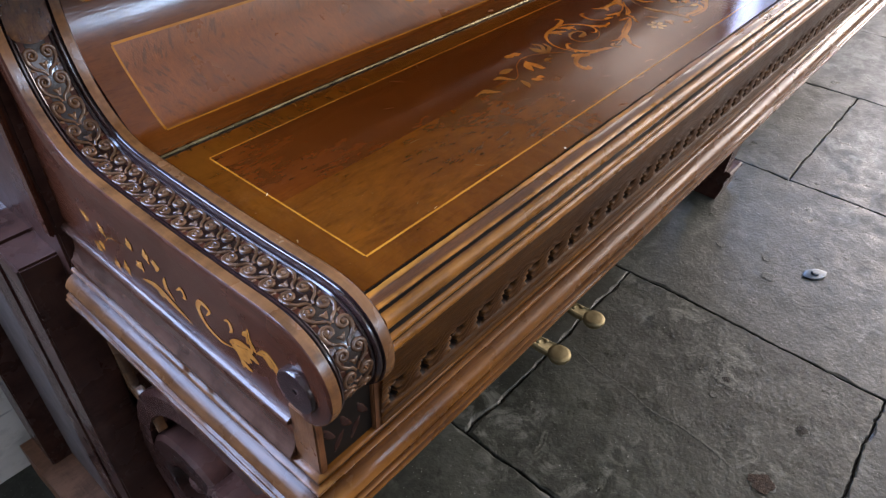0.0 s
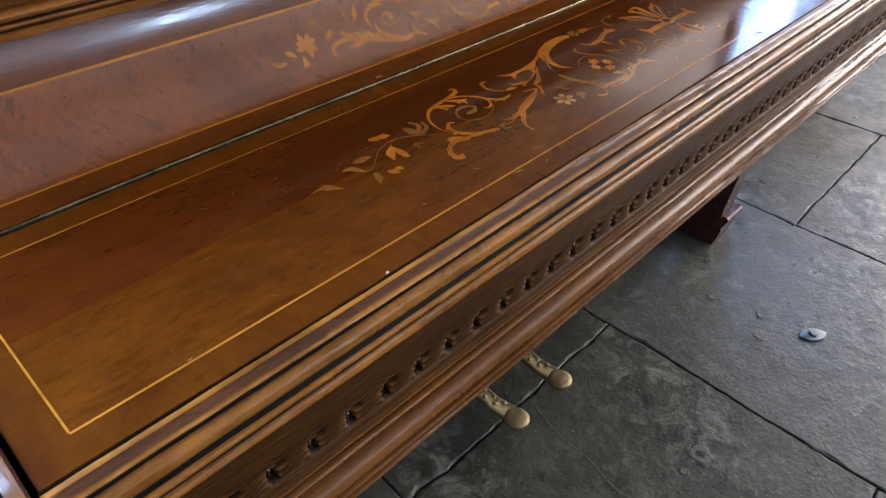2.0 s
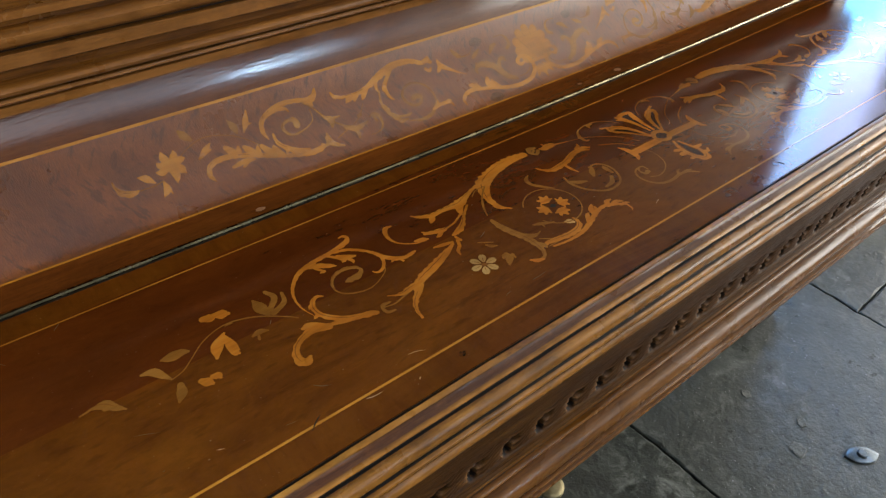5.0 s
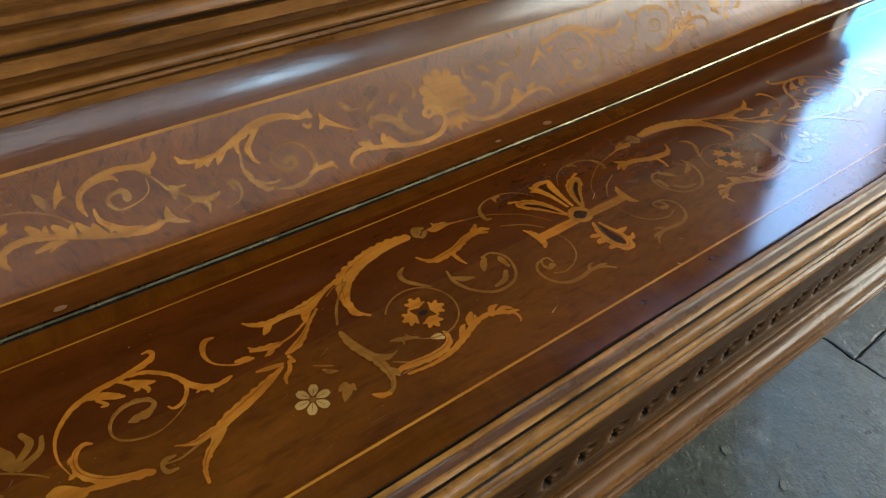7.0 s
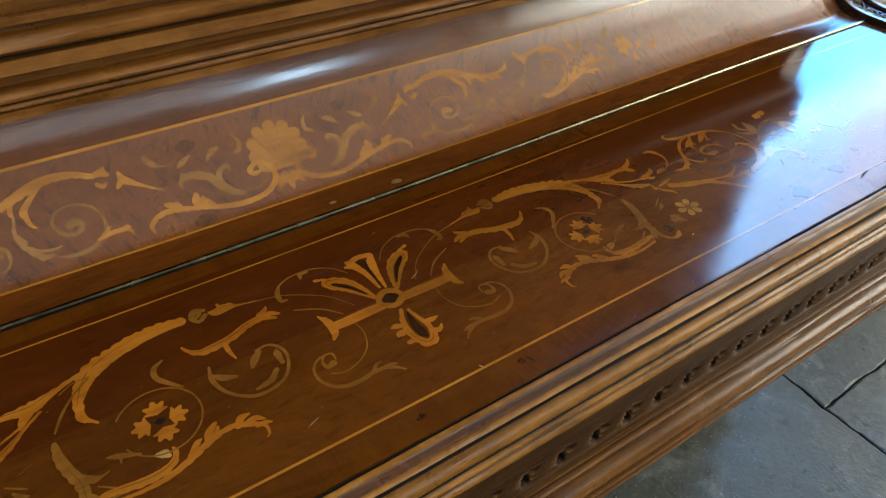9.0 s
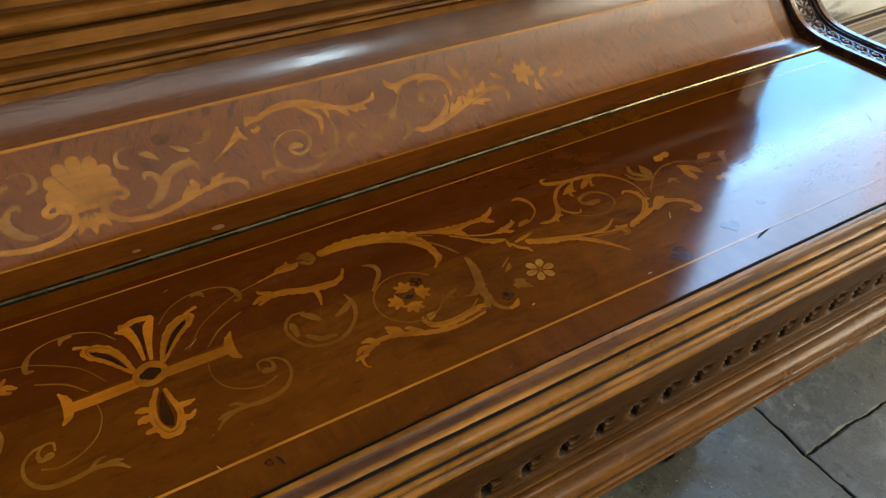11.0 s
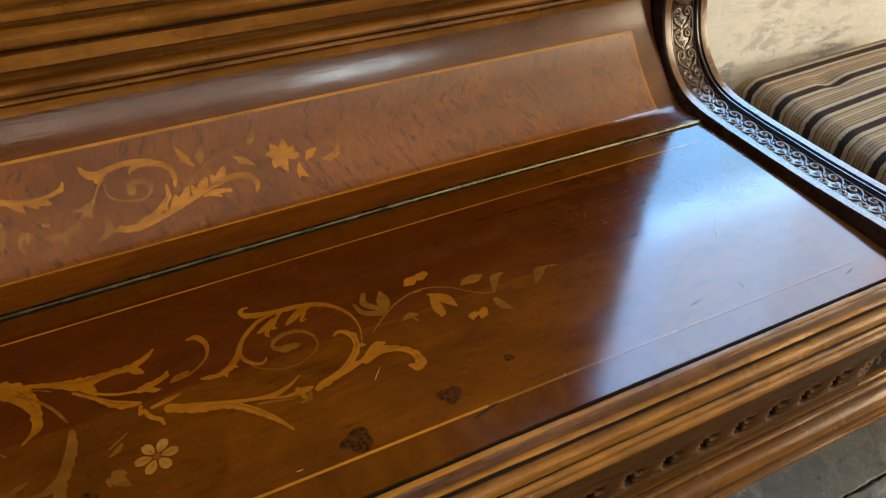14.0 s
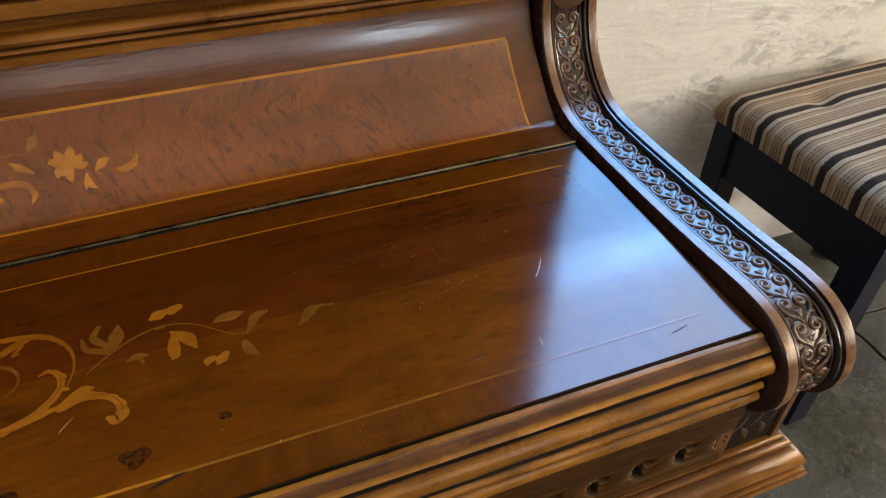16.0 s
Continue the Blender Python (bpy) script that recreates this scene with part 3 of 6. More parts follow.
    def flower(self, x, y, r, petals=5, material=None, turn=0.3, both=True):
        groups = []
        for k in range(petals):
            a = turn + 2 * math.pi * k / petals
            d, q = Vector((math.cos(a), math.sin(a), 0)), Vector((-math.sin(a), math.cos(a), 0))
            o = Vector((x, y, 0))
            for sd in (-1, 1):
                groups.append(self.strip(curve([o + d * r * 0.22, o + d * r * 0.62 + q * sd * r * 0.11, o + d * r * 1.0 + q * sd * r * 0.06], 6), r * 0.31, 0.62, 0.25, 0.35))
        self.fills("flower_inlay", groups, material or self.blossom, both)
        for k in range(petals):
            a = turn + 2 * math.pi * k / petals
            d = Vector((math.cos(a), math.sin(a), 0))
            self.fill("vein_inlay", self.strip([Vector((x, y, 0)) + d * r * f for f in (0.25, 0.5, 0.8)], 0.0005, 0.3, 0.5, 0.2), M_VEIN, both)
        self.fill("eye_inlay", self.strip([Vector((x + r * f, y, 0)) for f in (-0.17, -0.1, 0, 0.1, 0.17)], r * 0.34, 0.5, 0.3, 0.3), M_VEIN, both)

    def line(self, pts, wide, material, name="stringing"):
        rows, n = [], len(pts) - 1
        for i, p in enumerate(pts):
            a, b = Vector((*pts[max(i - 1, 0)], 0)), Vector((*pts[min(i + 1, n)], 0))
            d = (b - a).normalized()
            rows.append([(p[0] - d.y * wide / 2, p[1] + d.x * wide / 2), (p[0] + d.y * wide / 2, p[1] - d.x * wide / 2)])
        self.fill(name, rows, material, both=False)


DULLED = {"satinwood_inlay": inlay("sun_faded_satinwood", (0.185, 0.061, 0.0062), (0.296, 0.103, 0.0098), (0.3626, 0.145, 0.018)),
          "faded_inlay": inlay("sun_faded_pale_inlay", (0.125, 0.045, 0.007), (0.185, 0.072, 0.011), (0.24, 0.098, 0.018)),
          "boxwood_inlay": inlay("sun_faded_boxwood", (0.185, 0.074, 0.01332), (0.2812, 0.1258, 0.0222), (0.3404, 0.1702, 0.037))}
M_WASHED_OUT = inlay("washed_out_stringing", (0.115, 0.032, 0.004), (0.165, 0.050, 0.006), (0.21, 0.075, 0.012))
M_VEIN = inlay("shaded_vein", (0.11, 0.035, 0.006), (0.19, 0.065, 0.010), (0.26, 0.10, 0.018))
L = Veneer(on_lid, lid, M_INLAY, M_INLAY_PALE, M_BLOSSOM, 0.670, 1.03)
F = Veneer(on_fall_flower, fall, M_FALL_INLAY, M_FALL_PALE, M_FALL_INLAY, 0.666, 1.02)
FL = Veneer(on_fall, fall, M_FALL_INLAY, M_FALL_PALE, M_FALL_INLAY)

# Boxwood lines round the panels.
XA, XB = 0.0225, LEN - 0.0225
ALONG = [XA + (XB - XA) * k / 60 for k in range(61)]
L.line([(x, -0.0225 + 0.82 * bow(x)) for x in ALONG], 0.0011, M_STRING)
L.line([(XA, -0.1725), (0.90, -0.1725)], 0.0015, M_STRING)
L.line([(0.90, -0.1725), (1.05, -0.1725)], 0.0015, M_STRING)
# Dimmed to the right, painting in how the window's reflection hides the line.
L.line([(1.05, -0.1725), (1.17, -0.1725)], 0.0014, M_INLAY_PALE)
L.line([(1.17, -0.1725), (XB, -0.1725)], 0.0014, M_WASHED_OUT)
L.line([(XA, -0.1718), (XA, -0.0232)], 0.0012, M_STRING)
FL.line([(x, S0) for x in ALONG], 0.0014, M_STRING)
FL.line([(x, S1) for x in ALONG], 0.0019, M_STRING)
for x in (XA, XB):
    FL.line([(x, S0 + 0.001 + (S1 - S0 - 0.002) * k / 20) for k in range(21)], 0.0017, M_STRING)

# Lid: the large C.
L.motif("scroll_inlay", [[(342.5, -106.8, 0.4), (340, -97.3, 0.9), (340.2, -88.4, 1.4), (342.7, -80.8, 1.9), (347.3, -74.4, 2.5), (353.2, -69.3, 3.2), (360.5, -66.6, 3.8), (369.1, -64.9, 3.5), (377.6, -64.3, 3.6), (385.1, -62.9, 4), (392.2, -60.9, 4.2), (395.6, -57.7, 2.8), (394.3, -54.4, 2.3), (391.4, -54.3, 1.3)], [(358.9, -67.5, 1.9), (366.2, -70.2, 4.7), (371.9, -74.2, 3.8), (375.2, -76.6, 1.4)], [(363.6, -71.7, 1.7), (367, -77, 2), (364.4, -76.8, 1.1)], [(374.6, -64.9, 1.3), (379.9, -70.4, 2.8), (382.5, -75.7, 2.3), (380.9, -76.3, 1.5)], [(380.8, -69.3, 2.1), (386.6, -74.2, 3.6), (390.1, -75.8, 1.9)], [(382.9, -72.5, 1.8), (386.3, -78.4, 2.5), (385.8, -81, 1)], [(380.1, -65.2, 1.6), (388, -67.2, 2.7), (394.9, -72.6, 2.5), (400, -78.8, 2.5), (404.1, -87.5, 3.4), (409.1, -93.6, 3.9), (415.4, -96.3, 3), (420.2, -95.7, 3), (423.1, -95.2, 1.9)], [(406.2, -89.8, 1.9), (406.6, -94, 1.6), (405.4, -94.9, 1)], [(410.9, -94.9, 2), (411.9, -98.3, 1.6), (411.4, -98.8, 0.9)], [(402.8, -83.1, 1.9), (401.9, -90.3, 2.2), (398.5, -95.6, 2.2), (394.6, -97.8, 2.1), (392, -97.2, 1.3), (390.8, -95.1, 0.9)]], M_INLAY)
L.motif("spiral_inlay", [[(372.8, -93.3, 1.8), (375.5, -93.2, 4.7), (380.4, -93.1, 5), (384.3, -91.3, 3.2), (385.9, -88.3, 2.1), (383.2, -84.7, 2.8), (377.4, -82.7, 3), (370.3, -83.9, 2.4), (365.1, -89, 1.7), (363.6, -95.7, 1.2), (366.3, -101.4, 1.1), (372.9, -105.4, 1), (380.4, -106.8, 1), (387.8, -105.1, 0.7), (396.5, -100, 0.6), (399.8, -95.2, 0.6)]], M_INLAY_PALE)
L.motif("scroll_inlay", [[(354.8, -95.5, 1), (351.4, -93.8, 2.4), (347.9, -95.8, 2.9), (345.3, -101.2, 3.2), (345.8, -107.8, 3.6), (350.1, -114.3, 4.1), (357, -120, 4), (364.6, -123.3, 4.5), (369.9, -125, 4.6), (372.7, -126.3, 3)], [(347.3, -97.2, 2.3), (344.5, -98.8, 2.5), (343.3, -100.4, 1.1)], [(345.6, -106.6, 2.5), (342.9, -108.1, 2.5), (341.8, -108.7, 1.3)], [(362.1, -123.6, 1.8), (354.4, -120.5, 3.9), (347.7, -118.7, 2.7), (341.1, -117, 1.8)]], M_INLAY)
L.motif("scroll_inlay", [[(344.7, -119, 5.1), (335.9, -115.8, 5.6), (326.6, -118.8, 3.8), (321, -124, 3.8), (319.2, -130.4, 5.3), (321.4, -134.7, 5.8), (325.2, -132.4, 2.4)], [(341.8, -116.5, 5.3), (336.2, -111.8, 5.2), (332.2, -111.8, 2.3)]], M_INLAY)
L.motif("bud_inlay", [[(383.7, -123.8, 1.3), (379.3, -123.6, 2.9), (377.2, -126, 2.1), (378.1, -130.1, 2.4), (382.4, -131.1, 1.6)]], M_INLAY_PALE)
L.motif("stem_inlay", [[(377.9, -125.4, 1), (385.3, -126.7, 1), (392.6, -125, 1.3), (401.7, -122.8, 1.3)]], M_INLAY_PALE)
# Lid: the stem of the leaping acanthus, broad on one half and thin on the other.
L.motif("scroll_inlay", [[(447.4, -104.5, 1.7), (438.4, -108.6, 4.8), (429.7, -112.1, 6.2), (420.6, -115.4, 6.8), (412.1, -118.3, 6.2), (405.8, -121.8, 4.9), (402.2, -125, 3.5)], [(410.4, -120.3, 3.4), (400.9, -121.4, 4.3), (394.9, -122.5, 3.7), (390, -121.3, 1.6), (385.5, -118.8, 0.6)], [(407.3, -122.9, 3.6), (402.9, -126.7, 4.4), (398.1, -130.4, 3.7), (394.6, -134.4, 2.9), (392.5, -138.3, 2.2), (391.5, -142.8, 1.9), (391.3, -145.8, 1.6)], [(396.8, -133.5, 2.2), (394.1, -133.7, 1.6)], [(393.3, -137.5, 2), (391.4, -139, 1.1)]], M_INLAY, both=False)
L.motif("scroll_inlay", [[(906, -106.6, 5.3), (919.4, -113.2, 5), (931, -116.5, 4.2), (938.8, -121.3, 4), (948, -130.4, 3.5), (954.2, -138.3, 2.2), (958.1, -144.7, 1.1)], [(914.7, -108.6, 2.1), (931.6, -115, 2.5), (946.2, -119.3, 2.1), (955.6, -120.6, 3.3), (963.5, -118.2, 1.9), (970, -114, 0.7)]], DULLED["satinwood_inlay"], both=False)
L.motif("bud_inlay", [[(951.8, -121.6, 0.8), (960, -124.2, 1.3), (969.2, -124.4, 3.7), (973.4, -124.1, 2)], [(966.7, -122.2, 2.6), (968.5, -127.9, 2.9), (968.9, -130, 1.1)]], DULLED["satinwood_inlay"], both=False)
L.motif("scroll_inlay", [[(453.5, -97.5, 2.2), (460.2, -95.4, 5), (466.4, -91.3, 3.7), (473.5, -84.4, 2), (481.8, -77.4, 1.8)], [(435.2, -100, 1.5), (440.9, -101.3, 3.1), (448.2, -102.8, 2)], [(452, -103.1, 2), (449.6, -108.4, 2.4), (445.8, -111.6, 2.4), (444.4, -115.5, 1.1)], [(453.9, -104.4, 2.2), (453.3, -99.8, 1.9)]], M_INLAY)
# Lid: the leaping acanthus.
L.motif("scroll_inlay", [[(559.2, -53.2, 6.3), (547.4, -52.2, 8.7), (532.5, -54, 10.1), (518.6, -58.4, 10.3), (509, -63.6, 11.3), (503.9, -69.6, 9.3), (500.2, -78, 5.7), (498.1, -85.4, 4.5), (499.9, -93.7, 2.8), (504.4, -98.9, 1.4)], [(500.2, -74.2, 5.6), (498.2, -81, 3.6), (498.3, -83.5, 1.2)], [(499.1, -84.9, 4.6), (497.4, -91.4, 3.2), (499.4, -95.7, 1.1)], [(508, -61.6, 3.4), (497.2, -64.8, 2.9), (487, -69.1, 4.6), (478.3, -72.5, 8.4), (469.4, -72, 4.8), (462.6, -71.6, 4.3), (454.7, -71.8, 4.5), (447, -68.2, 3), (443, -64, 1.2)], [(478.3, -72.5, 6.6), (474.2, -78.7, 4.9), (472.1, -83.1, 1.6)], [(455, -72.3, 4.8), (452, -76, 4.2), (449.7, -78, 1.8)]], M_INLAY)
L.motif("stem_inlay", [[(506.8, -67.4, 1.1), (497.6, -75.5, 1.4), (490.6, -84.6, 1.6), (485.6, -94.5, 1.2)], [(491.7, -71.4, 0.8), (498.4, -67.4, 0.8), (506.3, -67, 0.9)]], M_INLAY_PALE)
L.motif("scroll_inlay", [[(472.1, -82.4, 1.5), (462.7, -87.2, 1.5), (455.1, -88.9, 1.6), (451, -89, 4.5), (444.4, -87.2, 3.7), (438.8, -85.2, 2.4)], [(450.8, -88.8, 2.4), (446.3, -92, 3.2), (443.4, -92.8, 1.1)], [(444.4, -87.2, 2.9), (440.4, -85.4, 2.7), (438.4, -82.5, 1.1)]], M_INLAY)
L.motif("scroll_inlay", [[(425.6, -64.7, 1.7), (421.4, -64.7, 3.4), (418.3, -68.9, 3.2), (417.1, -74.8, 2.3), (418.6, -81, 1.3), (422.8, -85.8, 1.1), (428.9, -89.6, 1.2), (433.5, -90, 1.6)], [(429.2, -87.5, 2), (433.9, -89, 4.4), (437.4, -90.5, 1.6)]], M_INLAY)
# Lid: the pale S, its leaf and the ringed quatrefoil.
L.motif("scroll_inlay", [[(484, -101.1, 2.7), (484.5, -110.5, 5.1), (487.2, -120.7, 5.6), (490.1, -129, 5.7), (490.7, -137.4, 4.7), (490.1, -143.7, 3.2), (487.5, -148.6, 2.3), (483.1, -150.7, 2.7), (478.4, -148.7, 2.8), (476.5, -146.9, 1.4)], [(489.6, -125.3, 3.9), (494.8, -129.9, 4.3), (499.5, -130.4, 1.5), (502.3, -129.4, 0.7)], [(491.6, -137.6, 3.2), (494, -141.5, 3.8), (493.9, -144.2, 1.3)]], M_INLAY_PALE)
L.motif("bud_inlay", [[(483.6, -151.1, 2.5), (479.3, -149.8, 3.2), (476.5, -146.9, 1.4)]], M_INLAY)
L.motif("stem_inlay", [[(496.5, -134.9, 0.8), (504.3, -140.9, 1.2), (508.2, -143.2, 1.5)], [(496.7, -144.3, 0.6), (503.8, -144.3, 0.6), (508.9, -143.7, 0.6)]], M_INLAY_PALE)
L.motif("scroll_inlay", [[(493.3, -142.3, 2.2), (498.1, -141.2, 3.4), (505.6, -142.2, 4.4), (515.8, -143.6, 4.9), (524.5, -142.8, 4.7), (529.9, -139.3, 3.3), (531.3, -134.6, 2.2), (530.8, -132.3, 1)], [(498.5, -146.1, 1.6), (510.9, -147.9, 2), (523.5, -147.3, 2.9), (535.7, -143.4, 3.8), (547.2, -138.4, 3.3), (556.5, -136.2, 3.3), (562.1, -137.2, 3.3), (568.9, -140.8, 2.7), (572.7, -144.1, 1.8), (572.8, -149.3, 1.3), (571.1, -151.2, 0.7)], [(545.7, -138.8, 3), (548.2, -133.5, 4.4), (552.1, -130, 2.1)], [(544.5, -140, 3.3), (550.5, -136.6, 3.3), (552.6, -132.6, 1.5)], [(536.7, -141.9, 3.3), (541, -136.6, 3.3), (543.4, -135.2, 1.3)], [(561.3, -137.7, 3.4), (564, -133.9, 4.1), (568.1, -133.4, 1.6)], [(564.5, -138.7, 3.2), (570, -137.5, 3.4), (573.9, -140.3, 1)], [(569.6, -142.3, 2.7), (573.7, -142.7, 2.6), (576.2, -143.9, 1)]], M_INLAY)
L.flower(0.4503, -0.1320, 0.0094, 6, turn=0.0)
L.motif("leaf_inlay", [[(468.1, -133.2, 3.4), (467.5, -136.6, 5.6), (465, -139.7, 4), (462.8, -142.3, 1.1)], [(466.2, -133.1, 2.4), (464.1, -135.1, 1.8)], [(471.2, -135.8, 2.3), (470.7, -138.9, 1.4)]], M_INLAY_PALE)
L.motif("leaf_inlay", [[(463.7, -118.3, 1.1), (465.7, -121.1, 3), (469.3, -123.2, 1.1)], [(461.1, -113.3, 0.8), (465.7, -116.5, 1.1), (469.3, -119, 0.8)]], M_INLAY_PALE)
L.motif("leaf_inlay", [[(503.3, -121.8, 1.2), (508.5, -123.9, 3.3), (517, -127.9, 1.2)], [(508.8, -124.6, 1.9), (508.2, -127.7, 1)]], M_INLAY_PALE)
L.motif("leaf_inlay", [[(523.4, -132.8, 2.4), (526.4, -133.9, 5), (527.9, -136, 2.4)]], M_BLOSSOM)
L.motif("leaf_inlay", [[(542.2, -76, 1.1), (536.8, -79.7, 3.1), (536, -85.9, 3), (539.8, -92.1, 2.8), (545.9, -99.3, 1.4)]], M_INLAY_PALE)
for a in (-4, 92, 178, 276):
    c, q = Vector((math.cos(radians(a)), math.sin(radians(a)))), Vector((-math.sin(radians(a)), math.cos(radians(a))))
    strokes = []
    # three notched lobes on a short stalk, and two horns curling back towards the middle
    for out, side, tip, lean, w in ((6.0, 0, 12.6, 0.0, 4.6), (6.2, 0.8, 10.6, 4.3, 3.7), (6.2, -0.8, 10.6, -4.3, 3.7), (5.6, 1.4, 6.6, 5.4, 2.2), (5.6, -1.4, 6.6, -5.4, 2.2)):
        p0, p1 = c * out + q * side, c * tip + q * lean
        m = (p0 + p1) / 2 + c * 0.6
        strokes.append([(530 + p0.x, -114.3 + p0.y, w * 0.7), (530 + m.x, -114.3 + m.y, w), (530 + p1.x, -114.3 + p1.y, w * 0.55)])
    L.motif("quatrefoil_inlay", strokes, M_INLAY)
L.motif("eye_inlay", [[(528.4, -114.3, 2.2), (530, -114.3, 4.4), (531.6, -114.3, 2.2)]], M_EBONY_SHADE)
# Lid: leaf arm, bud and pale ring beside the palmette.
L.motif("leaf_inlay", [[(553.7, -73, 1.4), (556.7, -78.3, 2.6), (561.8, -81.7, 4.5), (569, -81.6, 5.8), (579, -80, 5.3), (589.7, -75.7, 5.3), (597.8, -74.4, 4.8), (604.5, -74, 4.2), (608.9, -76.3, 1.7)], [(574.5, -81.9, 3.1), (574.7, -89.4, 2.6), (576.1, -95.5, 1)], [(598.7, -71.8, 3.3), (603, -69.5, 2.8), (604.4, -67.6, 1.3)], [(599.9, -75.5, 3), (606, -78.4, 2.1)]], M_INLAY)
L.motif("scroll_inlay", [[(561.6, -93.9, 1.1), (560.1, -102.7, 2.7), (562.4, -111.8, 2.2), (567.4, -119, 2), (574.9, -124.5, 2.3), (583.6, -125.3, 2.1), (592.2, -122.4, 2), (597.7, -115.6, 1.8), (600.3, -106.6, 1.9), (598.3, -99.4, 2), (593.5, -95.6, 1.7), (587, -96.1, 1.4)], [(596.1, -111.3, 2.5), (596.1, -104.1, 4.1), (596.7, -101.3, 1.3)], [(588.2, -97.5, 2.9), (584.1, -101.8, 4.5), (581.3, -105.9, 2.4)], [(591.4, -114.4, 2.8), (586.2, -119.6, 3.7), (578.2, -121.2, 2.1)], [(571.8, -107.6, 2), (565.7, -104.9, 4.2), (561.5, -100.9, 2.2)]], M_INLAY_PALE)
L.motif("bud_inlay", [[(601.5, -59.8, 1), (592, -57.7, 1.5), (585.2, -55.6, 6.6), (578.6, -56.3, 5.6), (575.4, -54.6, 1.8)], [(582.5, -56, 2.4), (581.3, -50.7, 1.7)]], M_INLAY)
L.motif("bud_inlay", [[(573, -51.1, 3), (568.2, -50.1, 4.9), (565.2, -54.8, 2.9), (568.3, -59.1, 2.2)], [(572.8, -55.4, 3), (569.5, -58.4, 3)], [(570.4, -53.1, 2.1), (567.6, -55.3, 2.1)]], M_INLAY_PALE)
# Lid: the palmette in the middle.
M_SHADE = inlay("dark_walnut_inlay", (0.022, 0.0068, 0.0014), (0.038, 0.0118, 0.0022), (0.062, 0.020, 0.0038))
L.motif("heart_inlay", [[(670.7, -85.0, 1.0), (670.4, -74.0, 4.2), (670.2, -64.5, 7.0), (670.3, -61.5, 4.0)]], M_SHADE, both=False)
L.motif("heart_inlay", [[(659.8, -89.5, 0.8), (653.6, -78.8, 2.6), (648.0, -72.6, 3.0), (646.0, -70.8, 1.6)]], M_SHADE)
L.motif("heart_inlay", [[(672.3, -115.0, 0.8), (671.2, -125.0, 4.6), (671.4, -133.0, 5.4), (672.4, -136.5, 2.2)]], M_SHADE, both=False)
L.motif("heart_inlay", [[(667.0, -99.5, 5.0), (670.0, -99.5, 9.0), (673.0, -99.5, 5.0)]], M_SHADE, both=False)
L.motif("palmette_inlay", [[(669.1, -88.1, 1.9), (667.9, -72.9, 3.7), (664.6, -62.1, 5.4), (662.5, -57.5, 2.5)], [(672.6, -89.6, 1.9), (674, -76.3, 3.7), (676.2, -64.6, 5.5), (679.2, -59.3, 2.7)], [(663.4, -59.4, 4.5), (670.5, -57, 4.2), (678.1, -58.3, 4.2)], [(663, -63.1, 3.3), (660, -61.4, 2.1)]], M_INLAY, both=False)
L.motif("palmette_inlay", [[(663.2, -94.2, 1.7), (659.6, -82.2, 3.4), (654.7, -73, 4.7), (648.3, -68.2, 5.6), (643.5, -67.9, 5.8), (644.5, -72.9, 3.8), (650.4, -77.9, 4), (656.6, -86.1, 3), (661.8, -94.5, 1.6)], [(645.7, -66.7, 3.2), (642.5, -63.9, 2.4)], [(640.8, -63.3, 2.2), (638.6, -62.5, 2.7)]], M_INLAY)
L.motif("palmette_inlay", [[(663.9, -102.5, 6.1), (652.3, -102.5, 7), (640.5, -102.8, 7), (631.9, -102.6, 6.7)], [(626.9, -90.9, 1.3), (629.8, -97.8, 4.7), (629.6, -107.1, 4.5), (626.9, -111.3, 1.7)], [(630.1, -96.7, 2.6), (630.2, -93.8, 1.2)]], M_INLAY)
L.motif("palmette_inlay", [[(670.4, -111.4, 2.3), (666.3, -121.1, 3.5), (665.7, -132.3, 4.2), (669.8, -141.2, 5.5), (675.5, -139.6, 5.1), (677.5, -130.5, 3.3), (675.5, -120.7, 2.6), (674.1, -113.5, 1.9)], [(664.9, -127.3, 4), (660.1, -127.6, 4.7), (658.5, -128.6, 1.7)], [(665.3, -122.9, 3.2), (660.9, -121.2, 3.9), (658.7, -121.1, 1.8)], [(665, -135.6, 3.9), (661.3, -135.7, 2.8)], [(677.2, -134.9, 3.8), (681.3, -136.1, 3.2), (684.2, -133.5, 1.3)], [(678.4, -127.1, 4.1), (682.8, -127.2, 3.3), (685.5, -126.7, 1.1)]], M_INLAY, both=False)
L.motif("stem_inlay", [[(658.6, -66, 0.6), (651.9, -57.1, 0.7), (642.7, -51.8, 1), (635.9, -50.7, 1.2), (626.1, -51.3, 1.1), (618.7, -54.8, 1.4), (614.8, -60.8, 3.3), (614.2, -67.6, 2.6), (617.2, -68.6, 1.8)], [(637.9, -52.3, 1.5), (633.6, -52, 3.7), (631.8, -56.2, 1.1)]], M_INLAY_PALE)
L.motif("stem_inlay", [[(649.1, -93.5, 0.5), (640.4, -80, 0.6), (630.2, -71.7, 0.7), (616.4, -63.7, 0.7), (601.5, -59.8, 0.8)], [(640.2, -96.2, 0.7), (631.1, -86.1, 1.1), (617.6, -78.7, 1)]], M_INLAY_PALE)
